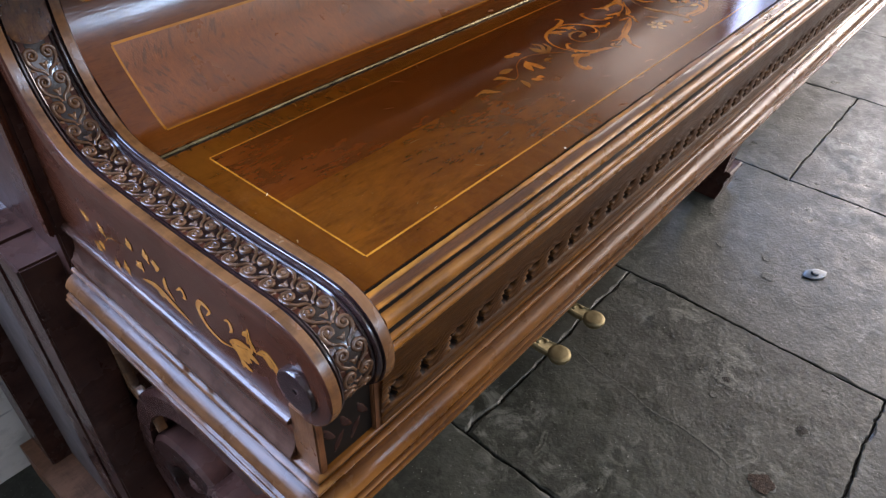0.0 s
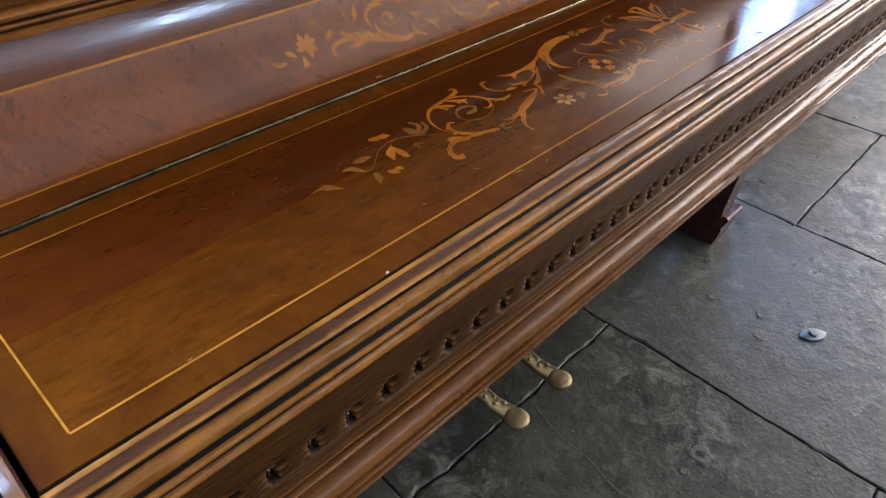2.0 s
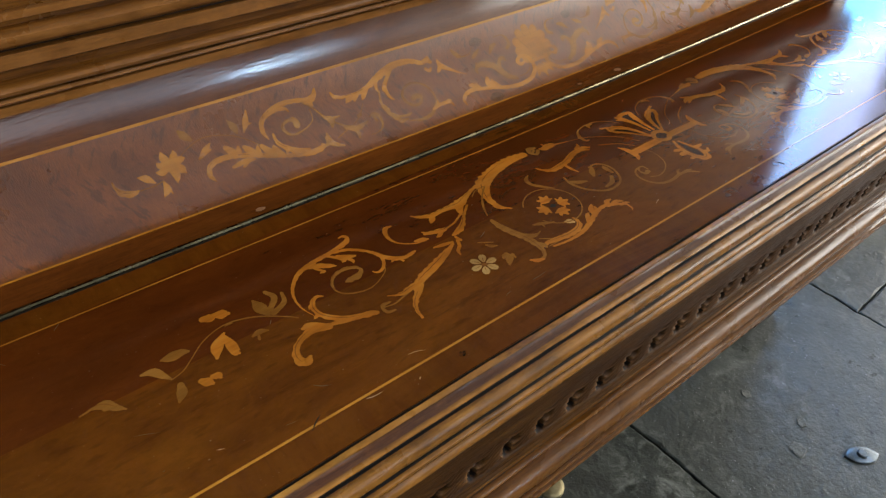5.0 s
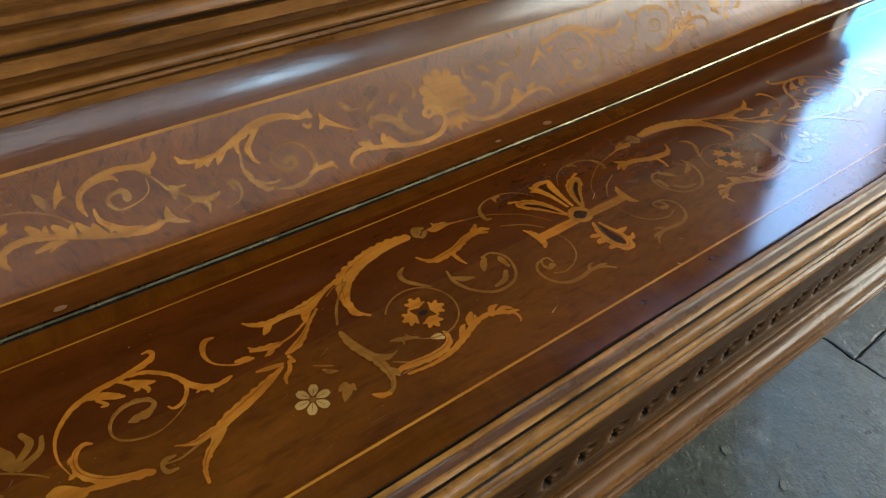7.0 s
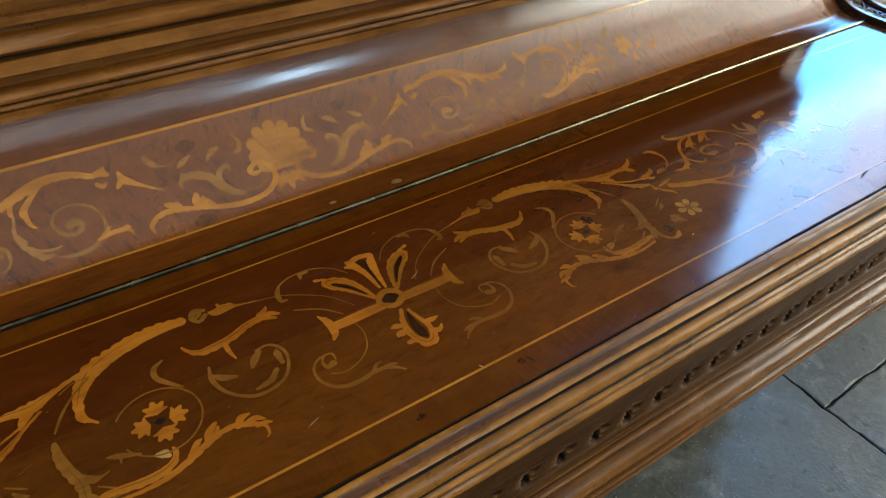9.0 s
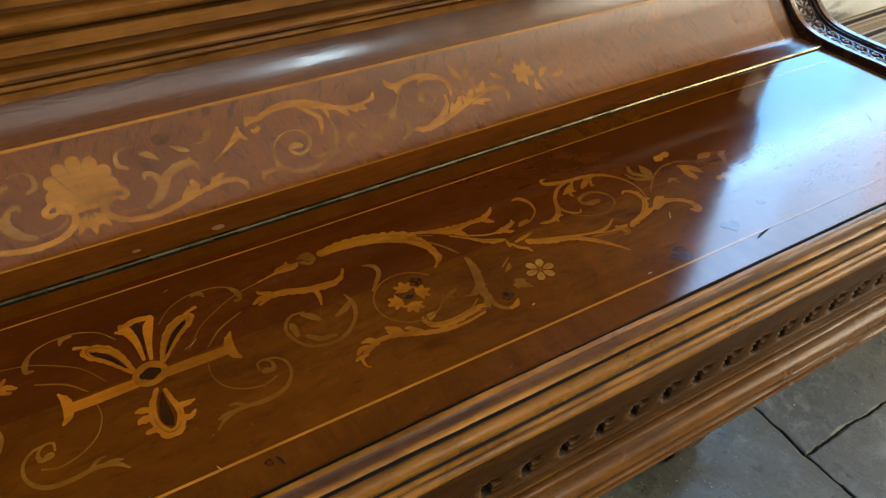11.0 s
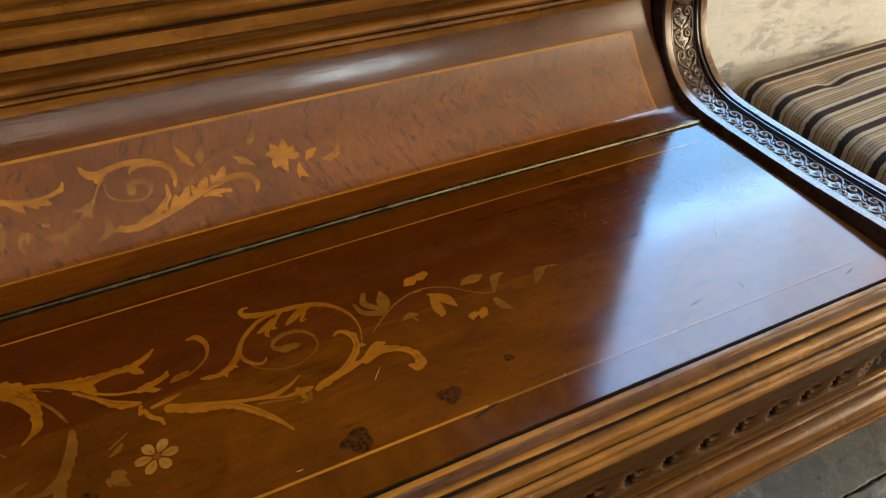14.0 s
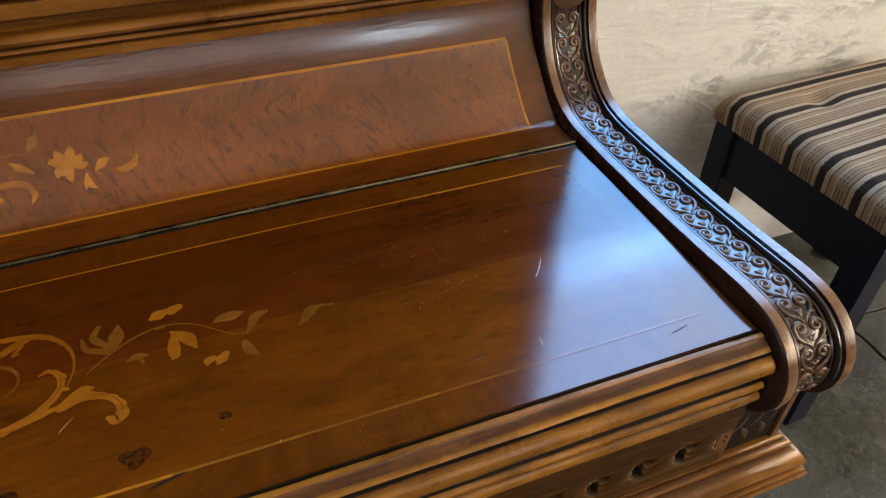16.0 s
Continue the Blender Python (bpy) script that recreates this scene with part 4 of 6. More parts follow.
L.motif("scroll_inlay", [[(642.6, -105.2, 0.5), (643.5, -115.6, 0.6), (639.7, -126, 0.8), (631.5, -132.7, 0.9), (621.9, -135.2, 1.1), (615, -132.7, 1.1)], [(619, -126.6, 3.9), (615.3, -127.4, 2.9), (614, -123.8, 1.8), (616.5, -119.3, 1.6), (621, -119.9, 1.3), (621.3, -124.5, 1.1)], [(618.6, -119, 1.2), (612.2, -120.3, 1.6), (607.8, -125.5, 1.6), (607.6, -133.4, 1.7), (611.7, -140.4, 2.2), (618.2, -144.2, 2.8), (626.6, -144.7, 2.9), (635, -143.6, 2.5), (642.3, -144.5, 2.8), (646.9, -147.6, 1.9), (649.8, -150.8, 0.9)], [(634.3, -143.2, 2.2), (637.8, -139.7, 2), (640.8, -139.2, 1.1)], [(642.1, -143.5, 2.5), (645.3, -144, 2.4), (647.8, -144.8, 1)]], M_INLAY_PALE)
# Lid: the trailing sprig near each end.
L.motif("leaf_inlay", [[(215.4, -97.1, 1), (222.4, -96.2, 2.1), (227.3, -97.6, 6.5), (231.2, -102.3, 4.1), (235.1, -106.4, 1)]], M_INLAY_PALE)
L.motif("leaf_inlay", [[(248.6, -89.7, 1.7), (254.2, -91.4, 5.2), (257.6, -97.3, 3.7), (260.2, -101.8, 1)]], M_INLAY_PALE)
L.motif("stem_inlay", [[(259.9, -102.3, 0.7), (267.1, -100.2, 0.7), (274.2, -94.6, 0.6), (282.2, -87.8, 0.7), (290.2, -83.8, 0.8), (298.2, -82.1, 0.9), (306.7, -83.3, 1), (317.5, -88.1, 1.1), (329.7, -97.6, 0.9), (334.4, -102.4, 0.8)], [(298.4, -83.2, 0.8), (302.3, -83, 1.5)]], M_INLAY_PALE)
L.motif("leaf_inlay", [[(260.7, -86.2, 1.8), (265.3, -87, 6.4), (271.2, -87.2, 5.3), (274.6, -88.6, 1.8)]], M_INLAY_PALE)
L.motif("leaf_inlay", [[(262.4, -108.1, 3.3), (261, -113.5, 5.6), (257.6, -118.6, 1.4)]], M_INLAY_PALE)
L.motif("blossom_inlay", [[(290.8, -70.7, 4.6), (294.5, -72.1, 6.6), (297, -72.4, 3.2)], [(297.1, -71.6, 4), (301.3, -73.5, 7.4), (304.1, -75, 2.7)]], M_INLAY)
L.motif("blossom_inlay", [[(272.1, -112.6, 3.9), (274.5, -115.4, 6.1), (276, -117.5, 2.2)], [(278.1, -113.3, 3.5), (280.3, -114.4, 5.1), (281, -116.5, 1.5)]], M_INLAY)
L.motif("leaf_inlay", [[(295.8, -87.7, 1.2), (288.6, -94.8, 7), (284.9, -102.8, 1.8)], [(294.6, -90, 2.4), (295, -98.6, 6), (294.9, -105, 4.9), (296, -106.7, 1.7)]], M_INLAY)
L.motif("leaf_inlay", [[(320, -74.1, 1.6), (320.9, -82.1, 7.7), (322.3, -89.5, 2.8)], [(329.1, -71.6, 2.5), (331.4, -79.1, 3.9), (324.6, -87, 3.5)], [(336.8, -78.1, 1.8), (334.2, -86, 3.2), (325.4, -90.4, 4.2)]], M_INLAY_PALE)
L.motif("leaf_inlay", [[(307.3, -100, 1.5), (311.9, -98.9, 4.1), (316.2, -100.8, 1.3)], [(311, -98.9, 1.2), (309.3, -104.2, 1.6)]], M_INLAY_PALE)
L.spiral(0.5300, -0.1145, 0.0215, 0.0195, 0.85, 2.6, 0.0010, -1, M_INLAY_PALE)
L.spiral(LEN / 2, -0.0995, 0.0066, 0.0064, 1.0, 0.0, 0.0042)

# Old burns and ink stains in the lid's polish.
M_STAIN = plain("dark_stain", (0.012, 0.005, 0.002), (0.075, 0.021, 0.003), 420, 0.15, 0.1, 0.0003)
for sx, sy, sr in ((0.982, -0.164, 0.010), (1.036, -0.159, 0.0075), (0.823, -0.104, 0.0062), (0.866, -0.142, 0.0065), (0.676, -0.058, 0.0035), (0.706, -0.180, 0.003), (0.392, -0.181, 0.003), (0.640, -0.181, 0.003), (1.075, -0.150, 0.0035)):
    ring_a, ring_b = [], []
    for k in range(25):
        a = 2 * math.pi * k / 24
        q = sr * (0.62 + 0.6 * noise.noise((sx * 50 + math.cos(a) * 0.8, sy * 50 + math.sin(a) * 0.8, 3)))
        ring_a.append((sx + 1.2 * q * math.cos(a), sy + q * math.sin(a)))
        ring_b.append((sx + 0.02 * q * math.cos(a), sy + 0.02 * q * math.sin(a)))
    L.fill("stain", [ring_a, ring_b], M_STAIN, both=False)

# Scratches and small knocks in the polish.
M_SCRATCH = plain("old_scratch", (0.020, 0.006, 0.002), (0.060, 0.016, 0.003), 300, 0.4)
M_RUB = plain("dusty_scratch", (0.24, 0.12, 0.05), (0.38, 0.22, 0.11), 300, 0.5)
rnd = random.Random(7)
for mat, count, far in ((M_SCRATCH, 28, 0.007), (M_RUB, 18, 0.006)):
    for k in range(count):
        x, y = rnd.uniform(0.03, LEN - 0.03), rnd.choice((rnd.uniform(-0.188, -0.01), rnd.uniform(-0.189, -0.150)))
        a, l = rnd.gauss(0.1, 0.5), far * rnd.uniform(0.15, 1.0) ** 2
        d = Vector((math.cos(a), math.sin(a), 0)) * l
        c = curve([Vector((x, y, 0)) - d, Vector((x, y, 0)) + Vector((-d.y, d.x, 0)) * rnd.uniform(-0.15, 0.15), Vector((x, y, 0)) + d], 4)
        L.fill("wear_mark", L.strip(c, rnd.uniform(0.0003, 0.0007), 0.4, 0.2, 0.1), mat, both=False)

M_HAZE = plain("rubbed_polish", (0.070, 0.022, 0.006), (0.120, 0.042, 0.011), 300, 0.3)
for cx, cy, rx, ry, count in ((1.205, -0.072, 0.016, 0.010, 16), (1.197, -0.111, 0.010, 0.007, 16), (1.165, -0.066, 0.020, 0.008, 10), (1.075, -0.150, 0.012, 0.006, 5)):
    for k in range(count):
        x, y, a, l = rnd.gauss(cx, rx), rnd.gauss(cy, ry), rnd.gauss(0.5, 0.5), rnd.uniform(0.0004, 0.0024)
        d = Vector((math.cos(a), math.sin(a), 0)) * l
        L.fill("wear_mark", L.strip([Vector((x, y, 0)) - d, Vector((x, y, 0)), Vector((x, y, 0)) + d], rnd.uniform(0.0002, 0.0006), 0.5, 0.2, 0.2), M_HAZE, both=False)
M_CHIP = plain("bare_chip", (0.42, 0.36, 0.30), (0.62, 0.56, 0.50), 300, 0.5)
for x0_, y0_, x1_, y1_, w in ((1.2488, -0.1171, 1.2592, -0.1031, 0.0006), (0.1975, -0.1915, 0.1995, -0.1900, 0.0016), (0.0055, -0.1325, 0.0045, -0.1350, 0.0004), (0.0205, -0.085, 0.0235, -0.083, 0.0006)):
    L.fill("chip", L.strip(curve([(x0_, y0_, 0), ((x0_ + x1_) / 2 + 0.0006, (y0_ + y1_) / 2, 0), (x1_, y1_, 0)], 4), w, 0.5, 0.3, 0.2), M_CHIP, both=False)
for x0_, y0_, x1_, y1_, w in ((1.040, -0.1765, 1.056, -0.1730, 0.0016), (0.7100, -0.1780, 0.7125, -0.1845, 0.0013), (0.302, -0.1745, 0.310, -0.1685, 0.0008), (0.6720, -0.0560, 0.6800, -0.0545, 0.0022)):
    L.fill("dent", L.strip(curve([(x0_, y0_, 0), ((x0_ + x1_) / 2, (y0_ + y1_) / 2 + 0.0005, 0), (x1_, y1_, 0)], 4), w, 0.5, 0.3, 0.2), M_EBONY_SHADE, both=False)

# Blemishes in the fallboard's polish.
M_BLOT = plain("dark_blemish", (0.060, 0.021, 0.005), (0.120, 0.042, 0.008), 260, 0.35)
M_BLEACH = plain("bleached_blemish", (0.16, 0.070, 0.030), (0.26, 0.13, 0.065), 260, 0.35)
for sx, ss, sr, mat in ((0.608, 0.0815, 0.0055, M_BLOT), (0.721, 0.081, 0.005, M_BLOT), (0.602, 0.031, 0.006, M_BLOT), (0.735, 0.008, 0.0036, M_BLEACH), (0.684, 0.009, 0.0022, M_BLEACH), (0.365, 0.007, 0.003, M_BLEACH)):
    ring_a = [(sx + sr * 1.2 * math.cos(k * math.pi / 12) * (1 + 0.3 * noise.noise((sx * 70, k * 0.5, 1))), ss + sr * 0.75 * math.sin(k * math.pi / 12)) for k in range(25)]
    FL.fill("blemish", [ring_a, [(sx + 0.02 * (u - sx), ss + 0.02 * (v - ss)) for u, v in ring_a]], mat, both=False)

# Fallboard: the leafy scroll under the first spiral.
F.motif("scroll_inlay", [[(350.5, 41.4, 1.1), (348.5, 46.2, 3.5), (350.5, 51.7, 3.5), (357, 54.6, 4), (367.6, 54.3, 3.8), (381.7, 50.3, 3.5), (400.3, 43.3, 3.1), (415.2, 39, 3.6), (426.3, 37.5, 4.5), (434.5, 38.8, 3.8), (434.4, 40.5, 2.4)], [(372.4, 53.3, 3.8), (369.1, 57.9, 5.4), (366.6, 61.3, 3.2)], [(373.8, 52.8, 3.1), (374.4, 56.8, 3.6), (375.2, 59.1, 1.5)], [(386.5, 48.8, 3.8), (382.3, 53.2, 5.5), (379.2, 57.3, 3.3)], [(387.4, 48.5, 3.2), (387.6, 52.6, 3.7), (388.4, 55, 1.5)], [(401.6, 43.4, 3.9), (394.9, 48.7, 5.5), (391.3, 54.1, 3.4)], [(403.3, 43.4, 3.5), (399.6, 49.9, 3.4), (399.5, 51.5, 1.7)], [(382.6, 46.9, 1.4), (374.8, 47.9, 3.7), (365.9, 46.6, 2.2)], [(379, 47.5, 2.2), (372.7, 44.4, 1.8)]], M_FALL_INLAY)
F.motif("scroll_inlay", [[(403, 59.4, 1.7), (403.2, 53, 2.9), (407.5, 47.4, 3.9), (414.5, 42.5, 4.3), (423.5, 40.7, 2.1)], [(409.2, 46.4, 2.4), (406.6, 44, 1.9)], [(419.7, 41.4, 3.2), (414.5, 39.8, 2.3)]], M_FALL_INLAY)
F.motif("leaf_inlay", [[(441.6, 47.1, 1.8), (441, 41.2, 5.5), (444.6, 37.2, 3.6), (450.6, 34, 1.2)], [(434.1, 38.3, 1.4), (440.1, 39.8, 2.9)], [(448.4, 41.1, 0.7), (459, 44.6, 0.8)]], M_FALL_PALE)
F.motif("scroll_inlay", [[(398.2, 57.2, 1.1), (396.7, 63.4, 3.3), (398.7, 70, 3.4), (404, 74.1, 3.6), (412.2, 77.5, 3.6), (422.1, 78.4, 3.7), (432.1, 77.2, 3.4), (440, 75.1, 4.8), (445.6, 77.2, 4.4), (448.1, 81.7, 1.6)], [(404.7, 73.4, 1.8), (413.5, 75.6, 3.2), (419.8, 74.3, 2.6), (421.8, 71.7, 1.2)], [(440, 75.1, 4.8), (440.8, 71.1, 3)]], M_FALL_INLAY)
F.motif("stem_inlay", [[(434.2, 75.6, 1.4), (441.5, 67.2, 1.5), (446.1, 59.4, 2.4), (450, 55.6, 6.2), (448.7, 50.5, 1.7)], [(450.6, 56.5, 2.9), (458.2, 56.5, 1)], [(449.7, 55.1, 1.5), (456, 50, 1.5), (460.4, 45.9, 2.4)], [(458.5, 47, 3.8), (466.6, 43.4, 4.2), (473.9, 44.6, 2.9), (477.9, 45.7, 1)], [(465, 43.9, 3.8), (466.2, 38.9, 3.1), (465.2, 35.7, 1.2)]], M_FALL_PALE)
F.motif("spiral_inlay", [[(422.9, 60.3, 5.1), (423.2, 63.9, 4.6), (418.9, 65.7, 2.8), (413, 63.7, 2.4), (412.4, 58.7, 2.3), (417.6, 54.4, 1.5), (428.7, 55.9, 0.9), (436.4, 60.6, 0.9), (437.6, 68.8, 0.9)]], M_FALL_PALE)
# Fallboard: the flower spray.
F.motif("flower_inlay", [[(326.5, 63.9, 4.5), (324.9, 68.3, 5.4), (324.7, 71.8, 1.5)], [(328.6, 64.2, 3.8), (332, 67.6, 4.8), (332.7, 70.8, 0.9)], [(329.3, 62.5, 3.8), (334.9, 63.7, 4.7), (338, 63.7, 0.9)], [(329.4, 60, 4.5), (332.8, 57, 6.1), (334.7, 53.9, 1)], [(326.6, 59.5, 4.5), (327.9, 54.6, 5.3), (326.7, 49.5, 0.9)], [(324.3, 60.7, 3.8), (320, 59.2, 4.8), (316.6, 60.3, 0.9)], [(324.7, 62.5, 4.2), (320.9, 63.8, 4.8), (319.5, 65.7, 1.5)]], M_FALL_INLAY)
F.motif("leaf_inlay", [[(304.7, 60.8, 1.4), (309.2, 58.4, 5.3), (313.3, 54.1, 1)]], M_FALL_INLAY)
F.motif("leaf_inlay", [[(318.5, 52.8, 1.4), (318.5, 47.4, 4.9), (314.7, 43.2, 0.8)], [(319.6, 48.5, 2.9), (320.5, 43.7, 1)]], M_FALL_INLAY)
F.motif("leaf_inlay", [[(288.5, 63.3, 0.9), (289.2, 58.4, 2.3), (292.1, 54, 4.7), (297.7, 52.1, 4), (301.4, 52.8, 1.3)]], M_FALL_INLAY)
F.motif("stem_inlay", [[(318.9, 53.6, 0.6), (312.4, 52.4, 0.6), (302.6, 52.3, 0.6)], [(333.9, 64.5, 0.6), (344.5, 70, 0.6), (356.5, 72.8, 0.6), (370.7, 69.6, 0.7), (381.2, 63.9, 0.7), (390.3, 55.4, 0.8)]], M_FALL_PALE)
F.motif("leaf_inlay", [[(346.5, 59.5, 1.3), (352.5, 63.6, 4.3), (357.8, 67.5, 1.3)], [(351.5, 61.9, 2.2), (356.6, 63.4, 1.3)]], M_FALL_INLAY)
F.motif("leaf_inlay", [[(375.9, 79, 1.1), (378.3, 73.4, 5.4), (378.9, 68.6, 1.6)]], M_FALL_PALE)
F.motif("leaf_inlay", [[(391.6, 81.6, 1), (388.3, 74.5, 4.4), (383.9, 67.7, 1.4)], [(387.8, 72.6, 2.8), (391.5, 72.1, 0.9)]], M_FALL_INLAY)
F.motif("leaf_inlay", [[(341.4, 81.6, 2.5), (343.7, 78.1, 6.1), (346.8, 74.3, 3.1)]], M_FALL_PALE)
# Fallboard: the second scroll and its spiral.
F.motif("scroll_inlay", [[(459.4, 73.3, 1.5), (461.4, 71.1, 3.3), (466.3, 69.5, 2.5), (473.3, 68.4, 2.9), (483, 68.7, 3.2), (491.9, 71, 3.9), (501.5, 74.8, 5.3), (513.5, 79, 5.7), (524.6, 80.9, 5.1), (536.8, 79.8, 4.2), (547.5, 75.5, 3.6)], [(477.6, 67.8, 2.8), (471.6, 66.2, 4.1), (468.1, 64.3, 1.4)], [(480.1, 67.3, 2.4), (475.6, 64.1, 2.4)], [(489.4, 69.1, 2.8), (485.2, 65.7, 3.8), (482.3, 62.7, 1.4)], [(499.2, 71.5, 3), (498, 67.1, 2.7), (498.8, 64.4, 1.2)], [(460.9, 71.7, 2.6), (459.3, 74.9, 1.8)], [(517.1, 78, 2.9), (510.3, 72, 3.2), (505.8, 66.6, 3), (505.4, 59.5, 2.8), (507.1, 56.1, 2), (508.9, 54.7, 0.8)], [(508.8, 71.3, 2.5), (504.1, 66.3, 2.9), (503.4, 63, 1.1)]], M_FALL_INLAY)
F.motif("bud_inlay", [[(549.9, 76, 3.8), (553.5, 76.2, 4.8), (555.8, 74.3, 3.4)], [(548.7, 69.7, 3), (551.3, 67.7, 3.1), (553.7, 69.1, 1.9)], [(555.1, 78.7, 1.7), (555.3, 76.1, 2.6)]], M_FALL_INLAY)
F.motif("bud_inlay", [[(562.8, 73.1, 2.6), (563.1, 68.8, 4.1), (559.2, 64.5, 2.3)], [(563.5, 68.7, 5.6), (569.6, 64.3, 3.4), (576.5, 59.7, 1.7), (584.6, 55, 0.9)]], M_FALL_INLAY)
F.motif("spiral_inlay", [[(524.4, 50.4, 3.3), (528.4, 51.6, 4.9), (532.1, 50.3, 3.4), (531.1, 46.5, 2.6), (525.5, 44.6, 2.3), (519.1, 48, 2.5), (516.7, 54.6, 2.4), (520.7, 60.3, 1.8), (527.6, 62.6, 1.5), (534.8, 61.5, 1.6), (541.4, 57, 1.7), (544.6, 50, 1.7), (544.4, 43.3, 2), (539.8, 37.6, 2.3), (534.3, 33.8, 3), (527, 32.1, 3.1), (518.9, 32.9, 2), (511.6, 35.1, 0.8)]], M_FALL_PALE)
F.motif("scroll_inlay", [[(499, 64.8, 1.5), (496.8, 58.3, 1.9), (496.5, 52.4, 2.7), (498.6, 46.4, 3.2), (502.2, 41.1, 4), (506.2, 36.7, 3.6), (512, 36.7, 1.2)], [(497.5, 52.8, 2.4), (499.9, 48.4, 2.4)], [(501.8, 44.5, 1.6), (506.2, 40.9, 1.6), (513.8, 39.5, 1.9), (517.5, 40.3, 0.7)]], M_FALL_PALE)
F.motif("leaf_inlay", [[(538.1, 36.9, 2.3), (545.6, 38.6, 3.1), (552.2, 38.5, 3.2), (556.8, 36.9, 2.2), (557.9, 33, 0.9)], [(544.3, 38.6, 2.8), (545.4, 42.6, 1.6)], [(552.2, 38.5, 2.7), (555.5, 39.6, 2.4), (557.8, 38.8, 0.8)]], M_FALL_INLAY)
F.motif("scroll_inlay", [[(481.4, 48.7, 1.1), (485.3, 49.4, 3), (488.9, 46.9, 2.7), (489.5, 41.5, 2.2), (486.5, 36.8, 1.4), (481.2, 34.7, 0.7), (475.4, 34.8, 0.5)], [(484.1, 48.6, 2.3), (485.9, 44, 1.9)], [(480.9, 59.6, 0.5), (473.3, 51.2, 0.6), (463.1, 45.3, 0.5)], [(472.4, 51.9, 2.1), (475, 52.5, 2.5)]], M_FALL_PALE)
# Fallboard: the scroll that bears the shell.
F.motif("scroll_inlay", [[(569.7, 30.1, 0.9), (569.4, 34.8, 2.9), (574.1, 39.1, 3.1), (581.1, 40.8, 3.6), (590.1, 39.6, 3.4), (603.1, 36.7, 3.1), (616.2, 33.2, 3.5), (627.9, 31.2, 3.9), (638.5, 31.5, 3.8), (647.7, 33.4, 3.8), (655, 38.4, 4), (657.4, 43.4, 4.1), (656.1, 49.9, 4.1), (651.3, 54.1, 3.6), (645.4, 54, 3.3), (642.1, 50.8, 3.9), (643.7, 48, 3.6), (648.3, 48.5, 2.1)], [(589.3, 39.9, 3.7), (585.5, 43.8, 4.4), (582.1, 45.3, 2.5)], [(591.1, 39.7, 3.3), (588.8, 44.5, 2.3)], [(604.2, 36.8, 3.9), (601.5, 41.8, 6.2), (602.3, 46, 3.2)], [(606.1, 36.6, 3.3), (605.9, 42.7, 2.8)], [(610.5, 35.6, 3.9), (607.6, 40.3, 3.4)]], M_FALL_INLAY)
F.motif("stem_inlay", [[(652.5, 51.4, 0.8), (652.8, 43.9, 0.9), (645.6, 38.9, 0.8), (636.1, 38.1, 0.7)]], M_FALL_PALE)
F.motif("scroll_inlay", [[(632.6, 37.4, 3.3), (623.8, 42, 4.7), (618.6, 48.6, 5.3), (615, 54.3, 5.6), (608.9, 57, 5.6), (602.5, 58.9, 4.5), (596.7, 57.1, 3.2), (595.6, 53, 2.2)], [(614.1, 55.4, 3.3), (609.2, 59.5, 2.3)], [(601, 58.9, 3.2), (598.4, 61.4, 1.4)], [(628.8, 39.1, 2.5), (621.7, 47.7, 3.9), (621.1, 53.3, 4.2), (624.4, 57.8, 2.9), (628.8, 58.3, 3.1), (629.4, 55.4, 1.5)]], M_FALL_PALE)
F.motif("leaf_inlay", [[(580.2, 77.8, 2.2), (583.2, 73.2, 4.4), (588.7, 69.9, 1.2), (596.1, 70.4, 0.5), (601, 74.6, 0.6)]], M_FALL_PALE)
F.motif("leaf_inlay", [[(597.9, 66.3, 2), (602.4, 68.6, 3.6), (608, 71.8, 0.8)]], M_FALL_PALE)
F.motif("leaf_inlay", [[(617.1, 65.3, 1.3), (622.1, 70.1, 4.1), (627, 71.8, 2)]], M_FALL_PALE)
F.motif("scroll_inlay", [[(628.4, 77.7, 0.6), (637.1, 77.6, 0.9), (641.4, 73.8, 2.5), (641.6, 67.8, 3.3), (637, 65, 2.5)]], M_FALL_PALE)
SX = F.axis
for k, a in enumerate((90, 111, 132, 154, 176)):
    d = (math.cos(radians(a)), math.sin(radians(a)))
    l = (0.0285, 0.0275, 0.0250, 0.0205, 0.0145)[k]
    tip = [(1000 * (SX + d[0] * l * f), 50 + 1000 * d[1] * l * f, w) for f, w in ((0.12, 3.5), (0.5, 8.0), (0.78, 10.4), (0.93, 8.6))]
    F.motif("shell_inlay", [tip], M_FALL_SHELL, both=a != 90)
    b = a + 10.5
    F.fill("vein_inlay", F.strip([Vector((SX + math.cos(radians(b)) * l * f, 0.050 + math.sin(radians(b)) * l * f, 0)) for f in (0.3, 0.5, 0.7, 0.9)], 0.0006, 0.6, 0.4, 0.4), M_VEIN)
F.scroll([(SX - 0.008, 0.0468), (SX - 0.004, 0.0472), (SX, 0.0472)], 0.003, head=0.8, tail=0.8)
for a in (-90, -125):
    d = (math.cos(radians(a)), math.sin(radians(a)))
    F.scroll([(SX + d[0] * 0.003, 0.046 + d[1] * 0.003), (SX + d[0] * 0.01, 0.046 + d[1] * 0.01), (SX + d[0] * 0.017, 0.046 + d[1] * 0.017)], 0.006, lobes=2, deep=0.3, side=0, both=a != -90)

